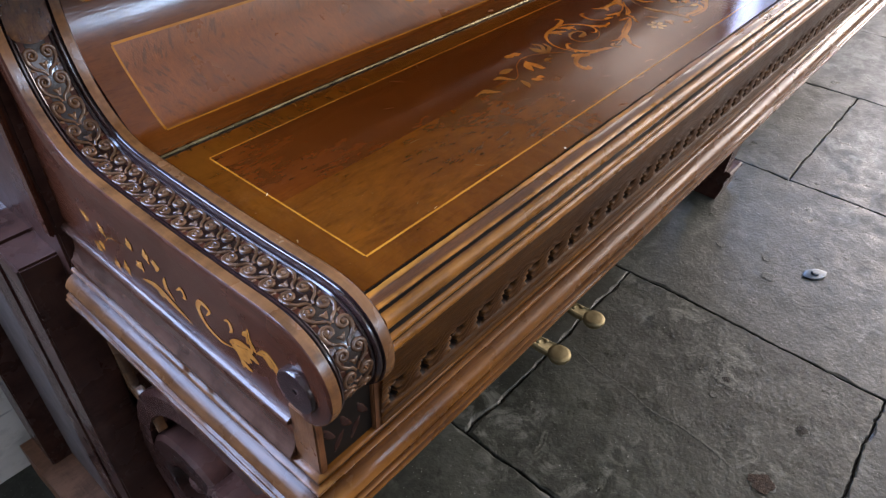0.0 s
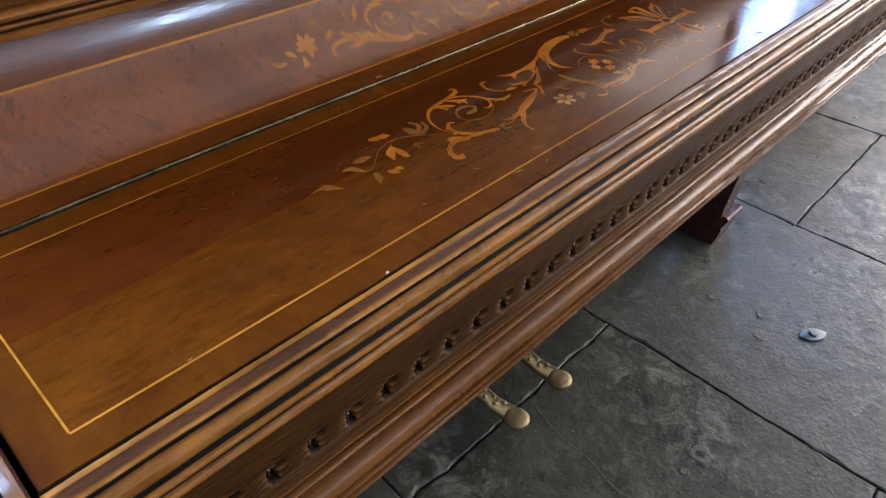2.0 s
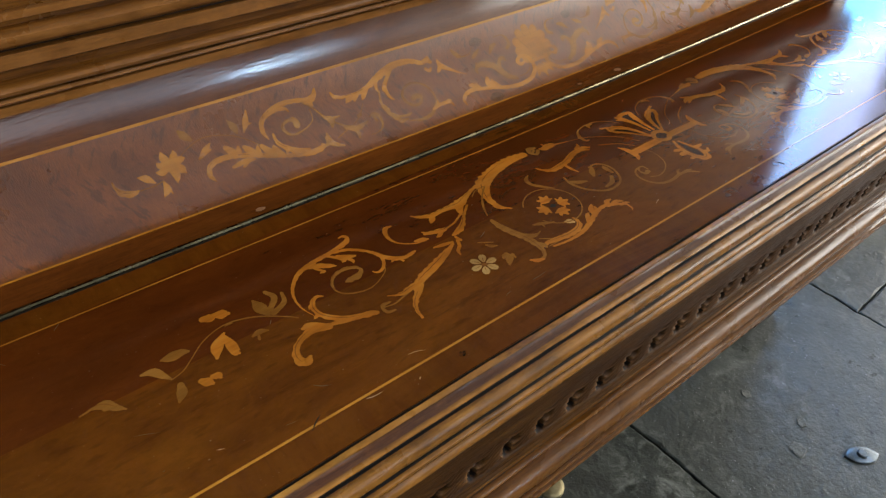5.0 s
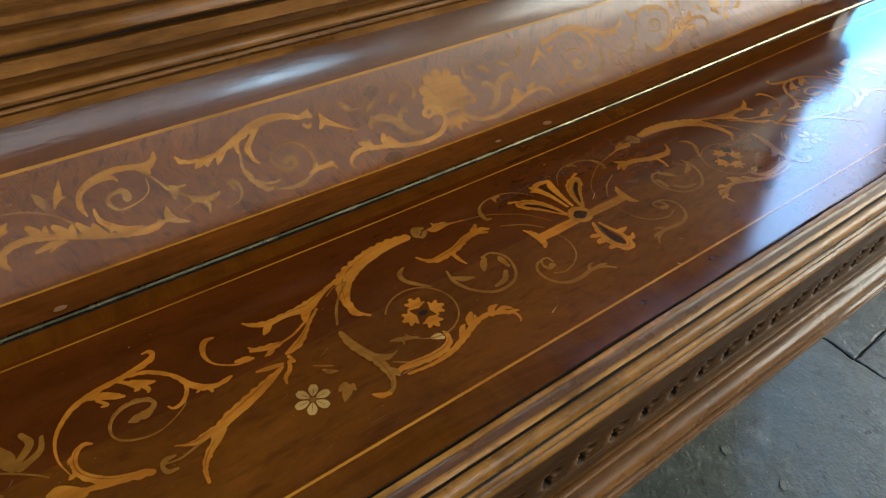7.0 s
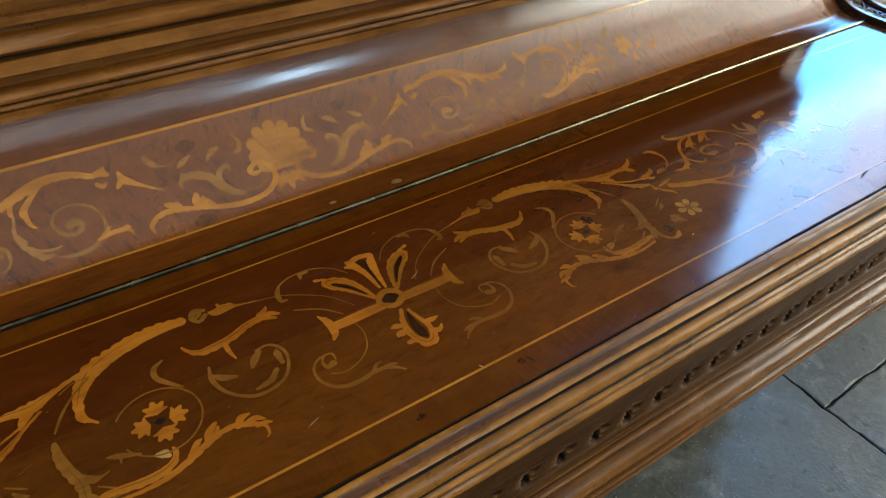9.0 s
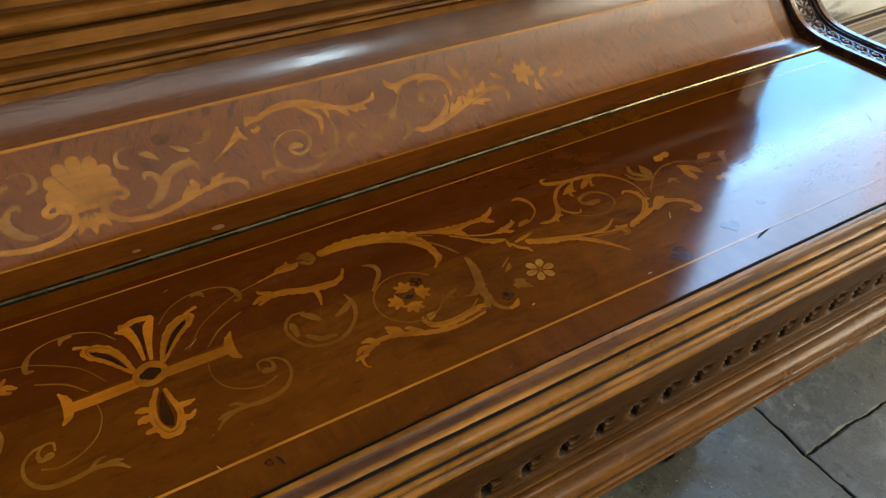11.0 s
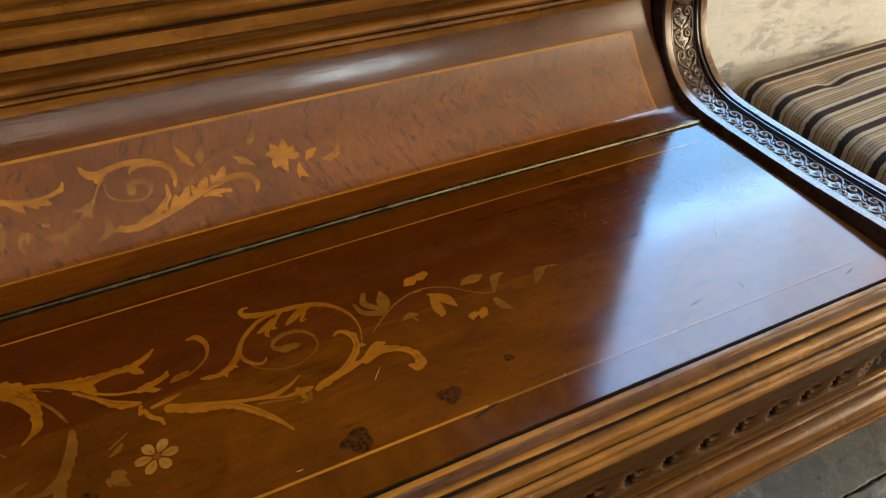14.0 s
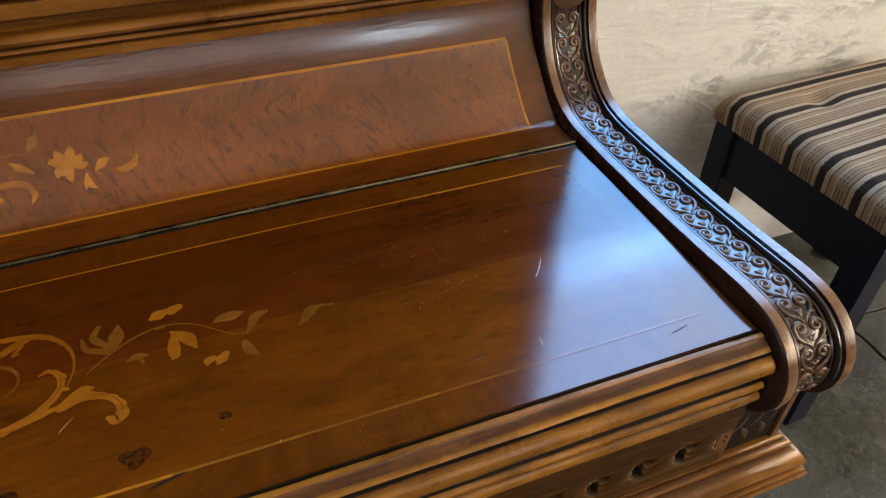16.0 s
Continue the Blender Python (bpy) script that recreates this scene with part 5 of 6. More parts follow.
# Front moulding of the lid; material 1: ebonised lines and painted shade in hollows.
NOSE = [(-f, z) for f, z in (
    (0.1925, 0.7418), (0.1928, 0.7396), (0.1934, 0.7396), (0.1937, 0.7412), (0.1955, 0.7414), (0.1968, 0.7412), (0.1972, 0.7403), (0.1990, 0.7393), (0.2015, 0.7383), (0.2036, 0.7374), (0.2040, 0.7366), (0.2028, 0.7356), (0.2032, 0.7344),
    (0.2048, 0.7342), (0.2072, 0.7334), (0.2092, 0.7318), (0.2103, 0.7296), (0.2104, 0.7272), (0.2094, 0.7248), (0.2075, 0.7230), (0.2046, 0.7222), (0.2032, 0.7206), (0.2030, 0.7180), (0.2042, 0.7168),
    (0.2068, 0.7164), (0.2086, 0.7150), (0.2090, 0.7134), (0.2082, 0.7116), (0.2062, 0.7104), (0.2050, 0.7096), (0.2050, 0.7088), (0.2066, 0.7082), (0.2086, 0.7068), (0.2094, 0.7048), (0.2090, 0.7026), (0.2076, 0.7008), (0.2050, 0.6998), (0.19, 0.6998), (0.19, 0.7390))]
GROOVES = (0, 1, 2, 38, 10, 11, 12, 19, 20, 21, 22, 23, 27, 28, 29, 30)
# Material 2 on sides 6 and 7 paints in the reflected sky.
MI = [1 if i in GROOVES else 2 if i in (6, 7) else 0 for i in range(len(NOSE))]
part("lid_moulding", extrude_x(NOSE, 0.0005, LEN - 0.0005, MI, nx=160, wobble=0.00035), [M_MOULD, M_EBONY_SHADE, M_SKY_BAND], lid, "worn reeded front moulding", sharp=40)

# Carved frieze below it: one oak board, its grain cut into waves round a row of small pockets, a peg in each.
slip = part("key_slip", boxed(0.0005, LEN - 0.0005, -0.193, -0.15, 0.628, 0.7), M_EBONY_SHADE, piano, "key slip carved with a row of pegged leaves")
STEP, NOTCH, FTOP, FLOW = 0.0288, 0.0103, 0.6990, 0.6335
PER, NV = 24, 56


PEG = 0.6585


def pocket(u, z):
    """Depth, 0 to 1, of the pocket cut round u = 0: an upright slot with a horn leaning over the next leaf."""
    slot = math.exp(-((u - 0.0006 + 0.10 * (z - PEG)) / 0.0027) ** 4) * math.exp(-((z - PEG + 0.0022) / 0.0080) ** 4)
    horn = math.exp(-((z - PEG - 0.0045 - 0.35 * (u - 0.003)) / 0.0026) ** 2) * math.exp(-((u - 0.0040) / 0.0050) ** 4)
    return min(1.0, slot + 0.8 * horn)


def board(x, z):
    """Depth of the key slip's face: a flat fascia, the carved strip set back, two thin reeds below."""
    u = (x - NOTCH + STEP / 2) % STEP - STEP / 2
    worn = 0.00025 * noise.noise((x * 40, z * 300, 1)) + 0.0003 * noise.noise((x * 9, z * 60, 4))
    if z > 0.6765:
        return -(0.2046 + 0.0006 * math.sin((0.699 - z) / 0.0225 * math.pi) + worn), 0.0, 0
    if z < 0.6490:
        return -(0.2010 + 0.0022 * abs(math.sin((0.649 - z) / 0.00775 * math.pi)) ** 0.6 + worn), 0.0, 0
    near = math.exp(-(u / 0.0085) ** 2) * math.exp(-((z - PEG) / 0.010) ** 2)
    wave = math.sin((z - 0.16 * u + 0.0035 * math.sin(2 * math.pi * u / STEP)) * 2 * math.pi / 0.0055)
    cut = pocket(u, z)
    return -(0.2028 + 0.0016 * (z - 0.6490) / 0.0275 + (0.00030 + 0.0008 * near) * wave - 0.0016 * near - 0.0060 * cut + worn), cut, 2


cols = int(LEN / STEP * PER)
vert, cut_at, kind_at = [], [], []
for i in range(cols + 1):
    for j in range(NV + 1):
        x, z = 0.0005 + (LEN - 0.001) * i / cols, FTOP - (FTOP - FLOW) * j / NV
        y, c, kind = board(x, z)
        vert.append((x, y, z))
        cut_at.append(c)
        kind_at.append(kind)
quad = [(i * (NV + 1) + j, i * (NV + 1) + j + 1, (i + 1) * (NV + 1) + j + 1, (i + 1) * (NV + 1) + j) for i in range(cols) for j in range(NV)]
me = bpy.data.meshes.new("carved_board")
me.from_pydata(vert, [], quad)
for m in (M_FASCIA, M_EBONY_SHADE, M_FRIEZE):
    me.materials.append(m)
# Deep pocket faces go black: occlusion shade and grime painted in.
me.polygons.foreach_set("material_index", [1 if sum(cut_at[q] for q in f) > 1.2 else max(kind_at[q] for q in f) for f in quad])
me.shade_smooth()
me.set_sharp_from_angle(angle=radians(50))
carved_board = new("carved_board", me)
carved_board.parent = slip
peg = bmesh.new()
bmesh.ops.create_icosphere(peg, subdivisions=2, radius=0.0015, matrix=Matrix.Translation((0, -0.1992, 0.0012)) @ Matrix.Diagonal((1, 1, 1.3, 1)))
bmesh.ops.create_icosphere(peg, subdivisions=1, radius=0.0012, matrix=Matrix.Translation((0.0003, -0.1988, -0.0030)) @ Matrix.Diagonal((0.7, 0.8, 2.4, 1)))
bmesh.ops.create_icosphere(peg, subdivisions=1, radius=0.0011, matrix=Matrix.Translation((0.0030, -0.2002, 0.0034)) @ Matrix.Rotation(1.2, 4, "Y") @ Matrix.Diagonal((0.6, 0.7, 2.3, 1)))
pegs = part("peg", peg, M_PEG, slip, sharp=60)
pegs.location = (NOTCH, 0, PEG)
for k in range(1, 46):
    c = pegs.copy()
    scene.collection.objects.link(c)
    c.location = (NOTCH + STEP * k, 0, PEG + 0.0012 * math.sin(k * 2.3))

# Plinth moulding round the key bed: (outward, height).
PLINTH = [(-0.0062, 0.634), (0.0010, 0.634), (0.0026, 0.6335), (0.0030, 0.6318), (0.0030, 0.6306), (0.0060, 0.6302), (0.0072, 0.6290), (0.0070, 0.6272), (0.0056, 0.6262), (0.0058, 0.6250), (0.0090, 0.6242), (0.0125, 0.6222),
          (0.0150, 0.6190), (0.0160, 0.6150), (0.0156, 0.6126), (0.0140, 0.6114), (0.0142, 0.6102), (0.0172, 0.6094), (0.0176, 0.6082), (0.0168, 0.6074), (0.0168, 0.6064), (0.0190, 0.6056), (0.0194, 0.6036), (0.0186, 0.6015), (-0.0062, 0.600)]


def moulded(profile, corners, per=40, wobble=0.0003, dark=()):
    """Sweeps an (outward, height) profile along a line of corners in the plan, mitred."""
    bm = bmesh.new()
    c = [Vector(p) for p in corners]
    rings = []
    for i, p in enumerate(c):
        d0 = (p - c[i - 1]).normalized() if i else (c[1] - p).normalized()
        d1 = (c[i + 1] - p).normalized() if i < len(c) - 1 else d0
        n0, n1 = Vector((d0.y, -d0.x)), Vector((d1.y, -d1.x))
        m = (n0 + n1) / (1 + n0.dot(n1))
        rings.append((p, m))
    rows = []
    for i, (p, m) in enumerate(rings):
        steps = per if i < len(rings) - 1 else 1
        for k in range(steps):
            t = k / steps
            q, mm = (p, m) if k == 0 else (p.lerp(rings[i + 1][0], t), None)
            if mm is None:
                d = (rings[i + 1][0] - p).normalized()
                mm = Vector((d.y, -d.x))
            j = [wobble * (noise.noise((q.x * 11, q.y * 11, a * 2.7)) + 0.6 * noise.noise((q.x * 70, q.y * 70, a * 2.7))) for a in range(len(profile))]
            rows.append([bm.verts.new((q.x + mm.x * (o + e), q.y + mm.y * (o + e), z + e)) for (o, z), e in zip(profile, j)])
    for a, b in zip(rows, rows[1:]):
        for i in range(len(profile)):
            j = (i + 1) % len(profile)
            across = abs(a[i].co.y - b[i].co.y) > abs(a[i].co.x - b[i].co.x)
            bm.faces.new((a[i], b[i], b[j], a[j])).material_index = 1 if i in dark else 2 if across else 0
    bm.faces.new(rows[0])
    bm.faces.new(rows[-1][::-1])
    bmesh.ops.recalc_face_normals(bm, faces=bm.faces)
    return bm


AX = 0.047     # width of the arms
# The creases listed in dark get the same black as the lid's grooves.
part("plinth_moulding", moulded(PLINTH, [(-AX - 0.002, 0.085), (-AX - 0.002, -0.1995), (LEN + AX + 0.002, -0.1995), (LEN + AX + 0.002, 0.085)], dark=(3, 8, 15, 19)), [M_BASE, M_EBONY_SHADE, M_SIDE_BASE], piano, "moulded plinth under the keyboard", sharp=50)
part("key_bed", boxed(-AX + 0.002, LEN + AX - 0.002, -0.15, 0.1, 0.603, 0.64), M_DARK, piano)

# The arms: a path of crests in (y, z), rising from the front volute to the case.
CREST = curve([(p[0], p[1], 0) for p in ((0.074, 0.862), (0.0735, 0.832), (0.071, 0.808), (0.063, 0.786), (0.051, 0.769), (0.033, 0.7555), (0.012, 0.7495), (-0.02, 0.748), (-0.06, 0.748), (-0.10, 0.7485),
                                         (-0.14, 0.750), (-0.172, 0.7515), (-0.192, 0.7495), (-0.207, 0.7415), (-0.2165, 0.728), (-0.219, 0.712), (-0.2145, 0.697), (-0.205, 0.686), (-0.196, 0.6815))], 6)
CR = [(p.x, p.y) for p in CREST]


def crest_at(s):
    for (a, b), (c, d) in zip(CR, CR[1:]):
        l = math.hypot(c - a, d - b)
        if s <= l or (c, d) == CR[-1]:
            break
        s -= l
    t = s / l
    return a + (c - a) * t, b + (d - b) * t, (d - b) / l, -(c - a) / l


CREST_LEN = sum(math.hypot(c[0] - a[0], c[1] - a[1]) for a, c in zip(CR, CR[1:]))


def arm_point(x0, sign, u, s, h):
    """u across the arm from its inner side, s along the crest, h above it."""
    y, z, ny, nz = crest_at(s)
    return (x0 + sign * u, y + ny * h, z + nz * h)


def sweep_arm(x0, sign, section, s0, s1, n, dark=()):
    bm = bmesh.new()
    rows = [[bm.verts.new(arm_point(x0, sign, u, s0 + (s1 - s0) * k / n, h)) for u, h in section] for k in range(n + 1)]
    m = len(section)
    for a, b in zip(rows, rows[1:]):
        for i in range(m):
            j = (i + 1) % m
            bm.faces.new((a[i], b[i], b[j], a[j])).material_index = dark.get(i, 0) if dark else 0
    bm.faces.new(rows[0])
    bm.faces.new(rows[-1][::-1])
    bmesh.ops.recalc_face_normals(bm, faces=bm.faces)
    return bm


def tube(bm, pts, radii, place, across=9, tall=1.0, flat=0.55):
    """A flat-topped rib along pts in (a, s), laid on the arm by place(a, s, h)."""
    n = len(pts) - 1
    rows = []
    for i, p in enumerate(pts):
        d = (pts[min(i + 1, n)] - pts[max(i - 1, 0)]).normalized()
        r = radii[i]
        row = []
        for k in range(across):
            a = math.pi * k / (across - 1)
            o, h = math.cos(a) * r, max(0.0, math.sin(a)) ** flat * min(r, 0.0016)
            row.append(bm.verts.new(place(p.x - d.y * o, p.y + d.x * o, h * tall - 0.0004)))
        rows.append(row)
    for a, b in zip(rows, rows[1:]):
        for k in range(across - 1):
            bm.faces.new((a[k], a[k + 1], b[k + 1], b[k]))
    bm.faces.new(rows[0])
    bm.faces.new(rows[-1])


def carved_unit(place):
    """Two facing volutes on stems that part from the middle line, a lily between them, leaf tips at the edges."""
    bm = bmesh.new()
    for side in (-1, 1):
        cx, cy, r0, turns, n = side * 0.0053, 0.0008, 0.0041, 1.30, 30
        stem = curve([Vector((side * 0.0007, -0.0128, 0)), Vector((side * 0.0022, -0.0098, 0)), Vector((side * 0.0062, -0.0070, 0)), Vector((side * 0.0088, -0.0034, 0)), Vector((cx + side * r0, cy, 0))], 5)[:-1]
        pts = list(stem)
        rad = [0.0008 + 0.0007 * i / len(stem) for i in range(len(stem))]
        for i in range(n + 1):
            t = i / n
            r, a = r0 * (1 - 0.74 * t ** 0.85), 2 * math.pi * turns * t
            pts.append(Vector((cx + side * r * math.cos(a), cy + r * math.sin(a), 0)))
            rad.append(0.0015 - 0.0003 * t)
        tube(bm, pts, rad, place, tall=1.15, flat=0.6)
        # the eye of the volute
        eye = [Vector((cx - side * 0.0007, cy - 0.0004, 0)), Vector((cx, cy, 0)), Vector((cx + side * 0.0007, cy + 0.0004, 0))]
        tube(bm, eye, [0.0010, 0.0016, 0.0010], place, tall=1.5)
        # lip of the lily between the volutes
        tube(bm, curve([Vector((side * 0.0003, -0.0088, 0)), Vector((side * 0.0009, -0.0058, 0)), Vector((side * 0.0027, -0.0044, 0))], 4), [0.0004, 0.0006, 0.0008, 0.0010, 0.0011, 0.0011, 0.0009, 0.0006, 0.0003], place, tall=0.9)
        # spur where the stem leaves the edge
        tube(bm, [Vector((side * 0.0072, -0.0082, 0)), Vector((side * 0.0085, -0.0076, 0)), Vector((side * 0.0098, -0.0072, 0))], [0.0007, 0.0008, 0.0003], place, tall=0.8)
    bmesh.ops.recalc_face_normals(bm, faces=bm.faces)
    return bm


PITCH = 0.0166
for x0, sign in ((-0.002, -1), (LEN + 0.002, 1)):
    prof = [crest_at(CREST_LEN * k / 90) for k in range(91)]
    core = [(y - ny * 0.0055, z - nz * 0.0055) for y, z, ny, nz in prof]
    core = core + [(-0.1975, 0.678), (-0.1975, 0.6335), (0.1, 0.6335), (0.1, 0.86)]
    xa, xb = sorted((x0 + sign * 0.0008, x0 + sign * (AX - 0.0025)))
    arm = part("arm", extrude_x(core, xa, xb), M_SIDE, piano, "scrolled piano arm with a carved band and inlaid side", sharp=35)
    # each rim: a worn flat, then two dark beads stepping down to the carving
    rim = [(0, -0.014), (0, -0.0026), (0.0005, -0.0008), (0.0013, 0), (0.0046, 0.0002), (0.0076, -0.0002), (0.0081, -0.0022), (0.0087, -0.0026), (0.0094, -0.0014), (0.0104, -0.0014), (0.0111, -0.0028), (0.0114, -0.0048),
           (0.0119, -0.0050), (0.0125, -0.0040), (0.0132, -0.0043), (0.0137, -0.0060), (0.0137, -0.011)]
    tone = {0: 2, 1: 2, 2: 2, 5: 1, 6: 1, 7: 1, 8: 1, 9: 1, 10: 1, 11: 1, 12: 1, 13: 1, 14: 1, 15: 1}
    # inner face dark, standing in for the shadow gap beside the lid
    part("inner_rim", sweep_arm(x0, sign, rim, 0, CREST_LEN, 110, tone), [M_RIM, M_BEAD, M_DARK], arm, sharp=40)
    part("outer_rim", sweep_arm(x0, sign, [(AX - u, h) for u, h in rim], 0, CREST_LEN, 110, tone), [M_RIM, M_BEAD, M_SIDE], arm, sharp=40)
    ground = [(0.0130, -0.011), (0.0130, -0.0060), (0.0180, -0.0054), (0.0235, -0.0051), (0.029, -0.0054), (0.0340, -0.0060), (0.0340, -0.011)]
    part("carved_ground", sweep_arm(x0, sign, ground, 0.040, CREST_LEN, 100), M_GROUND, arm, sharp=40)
    # plain cap with a rounded lower edge
    cap = bmesh.new()
    rows = []
    for k in range(15):
        u = k / 14
        low = 0.0455 + 0.0075 * math.sin(u * math.pi) ** 0.8
        rows.append([cap.verts.new(arm_point(x0, sign, 0.0095 + 0.028 * u, low * j / 8, -0.0006 - 0.0012 * (j == 8))) for j in range(9)] + [cap.verts.new(arm_point(x0, sign, 0.0095 + 0.028 * u, low, -0.009))])
    for a, b in zip(rows, rows[1:]):
        for j in range(9):
            cap.faces.new((a[j], a[j + 1], b[j + 1], b[j]))
    bmesh.ops.recalc_face_normals(cap, faces=cap.faces)
    part("cap", cap, M_RIM, arm, sharp=50)
    k, s = 0, 0.0605
    while s < CREST_LEN - 0.006:
        def place(a, t, h, s=s):
            return arm_point(x0, sign, 0.0235 + a, min(CREST_LEN, max(0, s - t)), -0.0050 + h)
        part("carved_scroll", carved_unit(place), M_CARVE, arm, sharp=60)
        s += PITCH
    # block under the front volute, with a carved panel between two fillets
    part("block", boxed(*sorted((x0 + sign * 0.001, x0 + sign * (AX - 0.004))), -0.1985, -0.1785, 0.634, 0.684, bevel=0.001), M_EBONY_SHADE, arm)
    for a, b, y in ((-0.0085, 0.0025, -0.2015), (0.040, AX - 0.0012, -0.2002)):
        part("fillet", boxed(*sorted((x0 + sign * a, x0 + sign * b)), y, -0.1785, 0.630, 0.683, bevel=0.0008), M_POST, arm)
    for k in range(5):
        b = bmesh.new()
        u, z = 0.009 + 0.0065 * k, 0.655 + 0.006 * (-1) ** k
        leaf = [Vector((-0.004, -0.007 * (-1) ** k, 0)), Vector((0.001, 0, 0)), Vector((0.004, 0.008 * (-1) ** k, 0))]
        tube(b, curve(leaf, 4), [0.0006, 0.0013, 0.002, 0.0025, 0.0027, 0.0025, 0.002, 0.0013, 0.0006], lambda a, q, h, u=u, z=z: (x0 + sign * (u + a), -0.1985 - h, z + q), tall=0.6)
        bmesh.ops.recalc_face_normals(b, faces=b.faces)
        part("carved_leaf", b, M_DARK, arm, sharp=60)
    # ogee along the foot of the arm's outer side
    xs = x0 + sign * (AX - 0.003)
    og = [(xs + sign * (o - 0.001), z) for o, z in ((0, 0.6700), (0.0032, 0.6698), (0.0052, 0.6688), (0.0060, 0.6672), (0.0054, 0.6656), (0.0036, 0.6648), (0.0026, 0.6640), (0.0016, 0.6610), (0.0012, 0.6570), (0.0014, 0.6520), (0.0022, 0.6470), (0.0038, 0.6425), (0.0062, 0.6385), (0.0078, 0.6368), (0.0082, 0.6340), (0, 0.634))]
    bm = bmesh.new()
    ra = [bm.verts.new((x, -0.1790, z)) for x, z in og]
    rb = [bm.verts.new((x, 0.086, z)) for x, z in og]
    for i in range(len(og)):
        j = (i + 1) % len(og)
        bm.faces.new((ra[i], rb[i], rb[j], ra[j]))
    bm.faces.new(ra)
    bm.faces.new(rb[::-1])
    bmesh.ops.recalc_face_normals(bm, faces=bm.faces)
    part("ogee", bm, M_OGEE, arm, sharp=45)
    # turned boss at the heart of the scroll
    xo = x0 + sign * (AX - 0.0024)
    vol = bmesh.new()
    rows = []
    for rr, hh in ((0.0142, -0.002), (0.0142, 0.0044), (0.0137, 0.0052), (0.0128, 0.0054), (0.0024, 0.0050), (0.0018, 0.0048), (0.0014, 0.0020)):
        rows.append([vol.verts.new((xo + sign * hh, -0.1935 + rr * math.cos(k * math.pi / 18), 0.7085 + rr * math.sin(k * math.pi / 18))) for k in range(36)])
    for a, b in zip(rows, rows[1:]):
        for k in range(36):
            vol.faces.new((a[k], a[(k + 1) % 36], b[(k + 1) % 36], b[k]))
    vol.faces.new(rows[-1])
    bmesh.ops.recalc_face_normals(vol, faces=vol.faces)
    part("boss", vol, M_BEAD, arm, sharp=40)
    # marquetry on the outer side
    SIDE = Veneer(lambda u, v, h, xo=xo, sign=sign: (xo + sign * h, u, v), arm, M_SIDE_INLAY, M_SIDE_INLAY, M_SIDE_INLAY)
    for p, w, lb in ((((-0.030, 0.684), (-0.048, 0.688), (-0.066, 0.684), (-0.086, 0.679)), 0.0075, 2), (((-0.064, 0.706), (-0.062, 0.697), (-0.070, 0.688)), 0.0055, 1),
                     (((-0.107, 0.702), (-0.112, 0.709), (-0.104, 0.711), (-0.099, 0.703), (-0.104, 0.692), (-0.118, 0.688), (-0.134, 0.693)), 0.0042, 0), (((-0.151, 0.722), (-0.150, 0.712), (-0.156, 0.704)), 0.0065, 3),
                     (((-0.128, 0.695), (-0.140, 0.699), (-0.152, 0.704)), 0.0135, 4), (((-0.156, 0.706), (-0.165, 0.711), (-0.172, 0.706), (-0.177, 0.702)), 0.0090, 4), (((-0.134, 0.690), (-0.140, 0.684), (-0.147, 0.683)), 0.006, 2)):
        SIDE.scroll(p, w, lobes=lb, deep=0.4, both=False)
    SIDE.scroll([(-0.127, 0.712), (-0.132, 0.714), (-0.133, 0.708), (-0.130, 0.704)], 0.003, both=False)
    SIDE.scroll([(-0.076, 0.703), (-0.083, 0.708), (-0.085, 0.702), (-0.081, 0.700)], 0.003, both=False)
    SIDE.scroll([(0.022, 0.684), (0.004, 0.700), (-0.018, 0.704)], 0.0008, both=False)
    for y, z, l, a in ((-0.026, 0.711, 0.010, 70), (-0.031, 0.698, 0.013, -40), (-0.056, 0.712, 0.010, 10), (-0.047, 0.713, 0.012, 80), (0.005, 0.676, 0.011, 70), (-0.010, 0.681, 0.014, 80), (0.030, 0.679, 0.010, 40), (0.024, 0.684, 0.009, -30), (0.013, 0.703, 0.013, 60), (0.035, 0.704, 0.012, 20)):
        d = Vector((math.cos(radians(a)), math.sin(radians(a)), 0)) * l / 2
        SIDE.scroll([(y - d.x, z - d.y), (y + d.y * 0.3, z - d.x * 0.3), (y + d.x, z + d.y)], 0.006, lobes=2, deep=0.3, side=0, name="leaf_inlay", both=False)

# Ledge above the fallboard.
LEDGE = [(0.10, 0.834), (0.050, 0.8352), (0.0425, 0.8360), (0.0415, 0.8415), (0.0445, 0.8422), (0.0445, 0.8438), (0.0370, 0.8448), (0.0358, 0.8462), (0.0368, 0.8476), (0.0440, 0.8480), (0.0435, 0.8492), (0.0350, 0.8497), (0.0325, 0.8512), (0.0316, 0.8532),
         (0.0330, 0.8553), (0.0375, 0.8560), (0.0405, 0.8568), (0.0400, 0.8630), (0.0350, 0.8636), (0.0335, 0.8645), (0.0330, 0.8722), (0.0375, 0.8728), (0.0375, 0.8745), (0.0320, 0.8755), (0.0290, 0.8785), (0.0290, 0.8820),
         (0.0330, 0.8850), (0.0372, 0.8856), (0.0370, 0.8885), (0.0330, 0.8892), (0.0325, 0.8930), (0.0375, 0.8938), (0.0370, 0.8985), (0.040, 0.9000), (0.10, 0.9000)]
LM = [0] * len(LEDGE)
for i in (9, 21):
    LM[i] = 1
part("ledge", extrude_x(LEDGE, 0.0, LEN, LM, nx=80, wobble=0.0003), [M_UPPER, M_EBONY_SHADE], piano, "moulded walnut ledge above the fallboard", sharp=50)
part("upper_panel", boxed(-0.02, LEN + 0.02, 0.095, 0.12, 0.9, 1.26, bevel=0.002), M_FALL_BAND, piano)
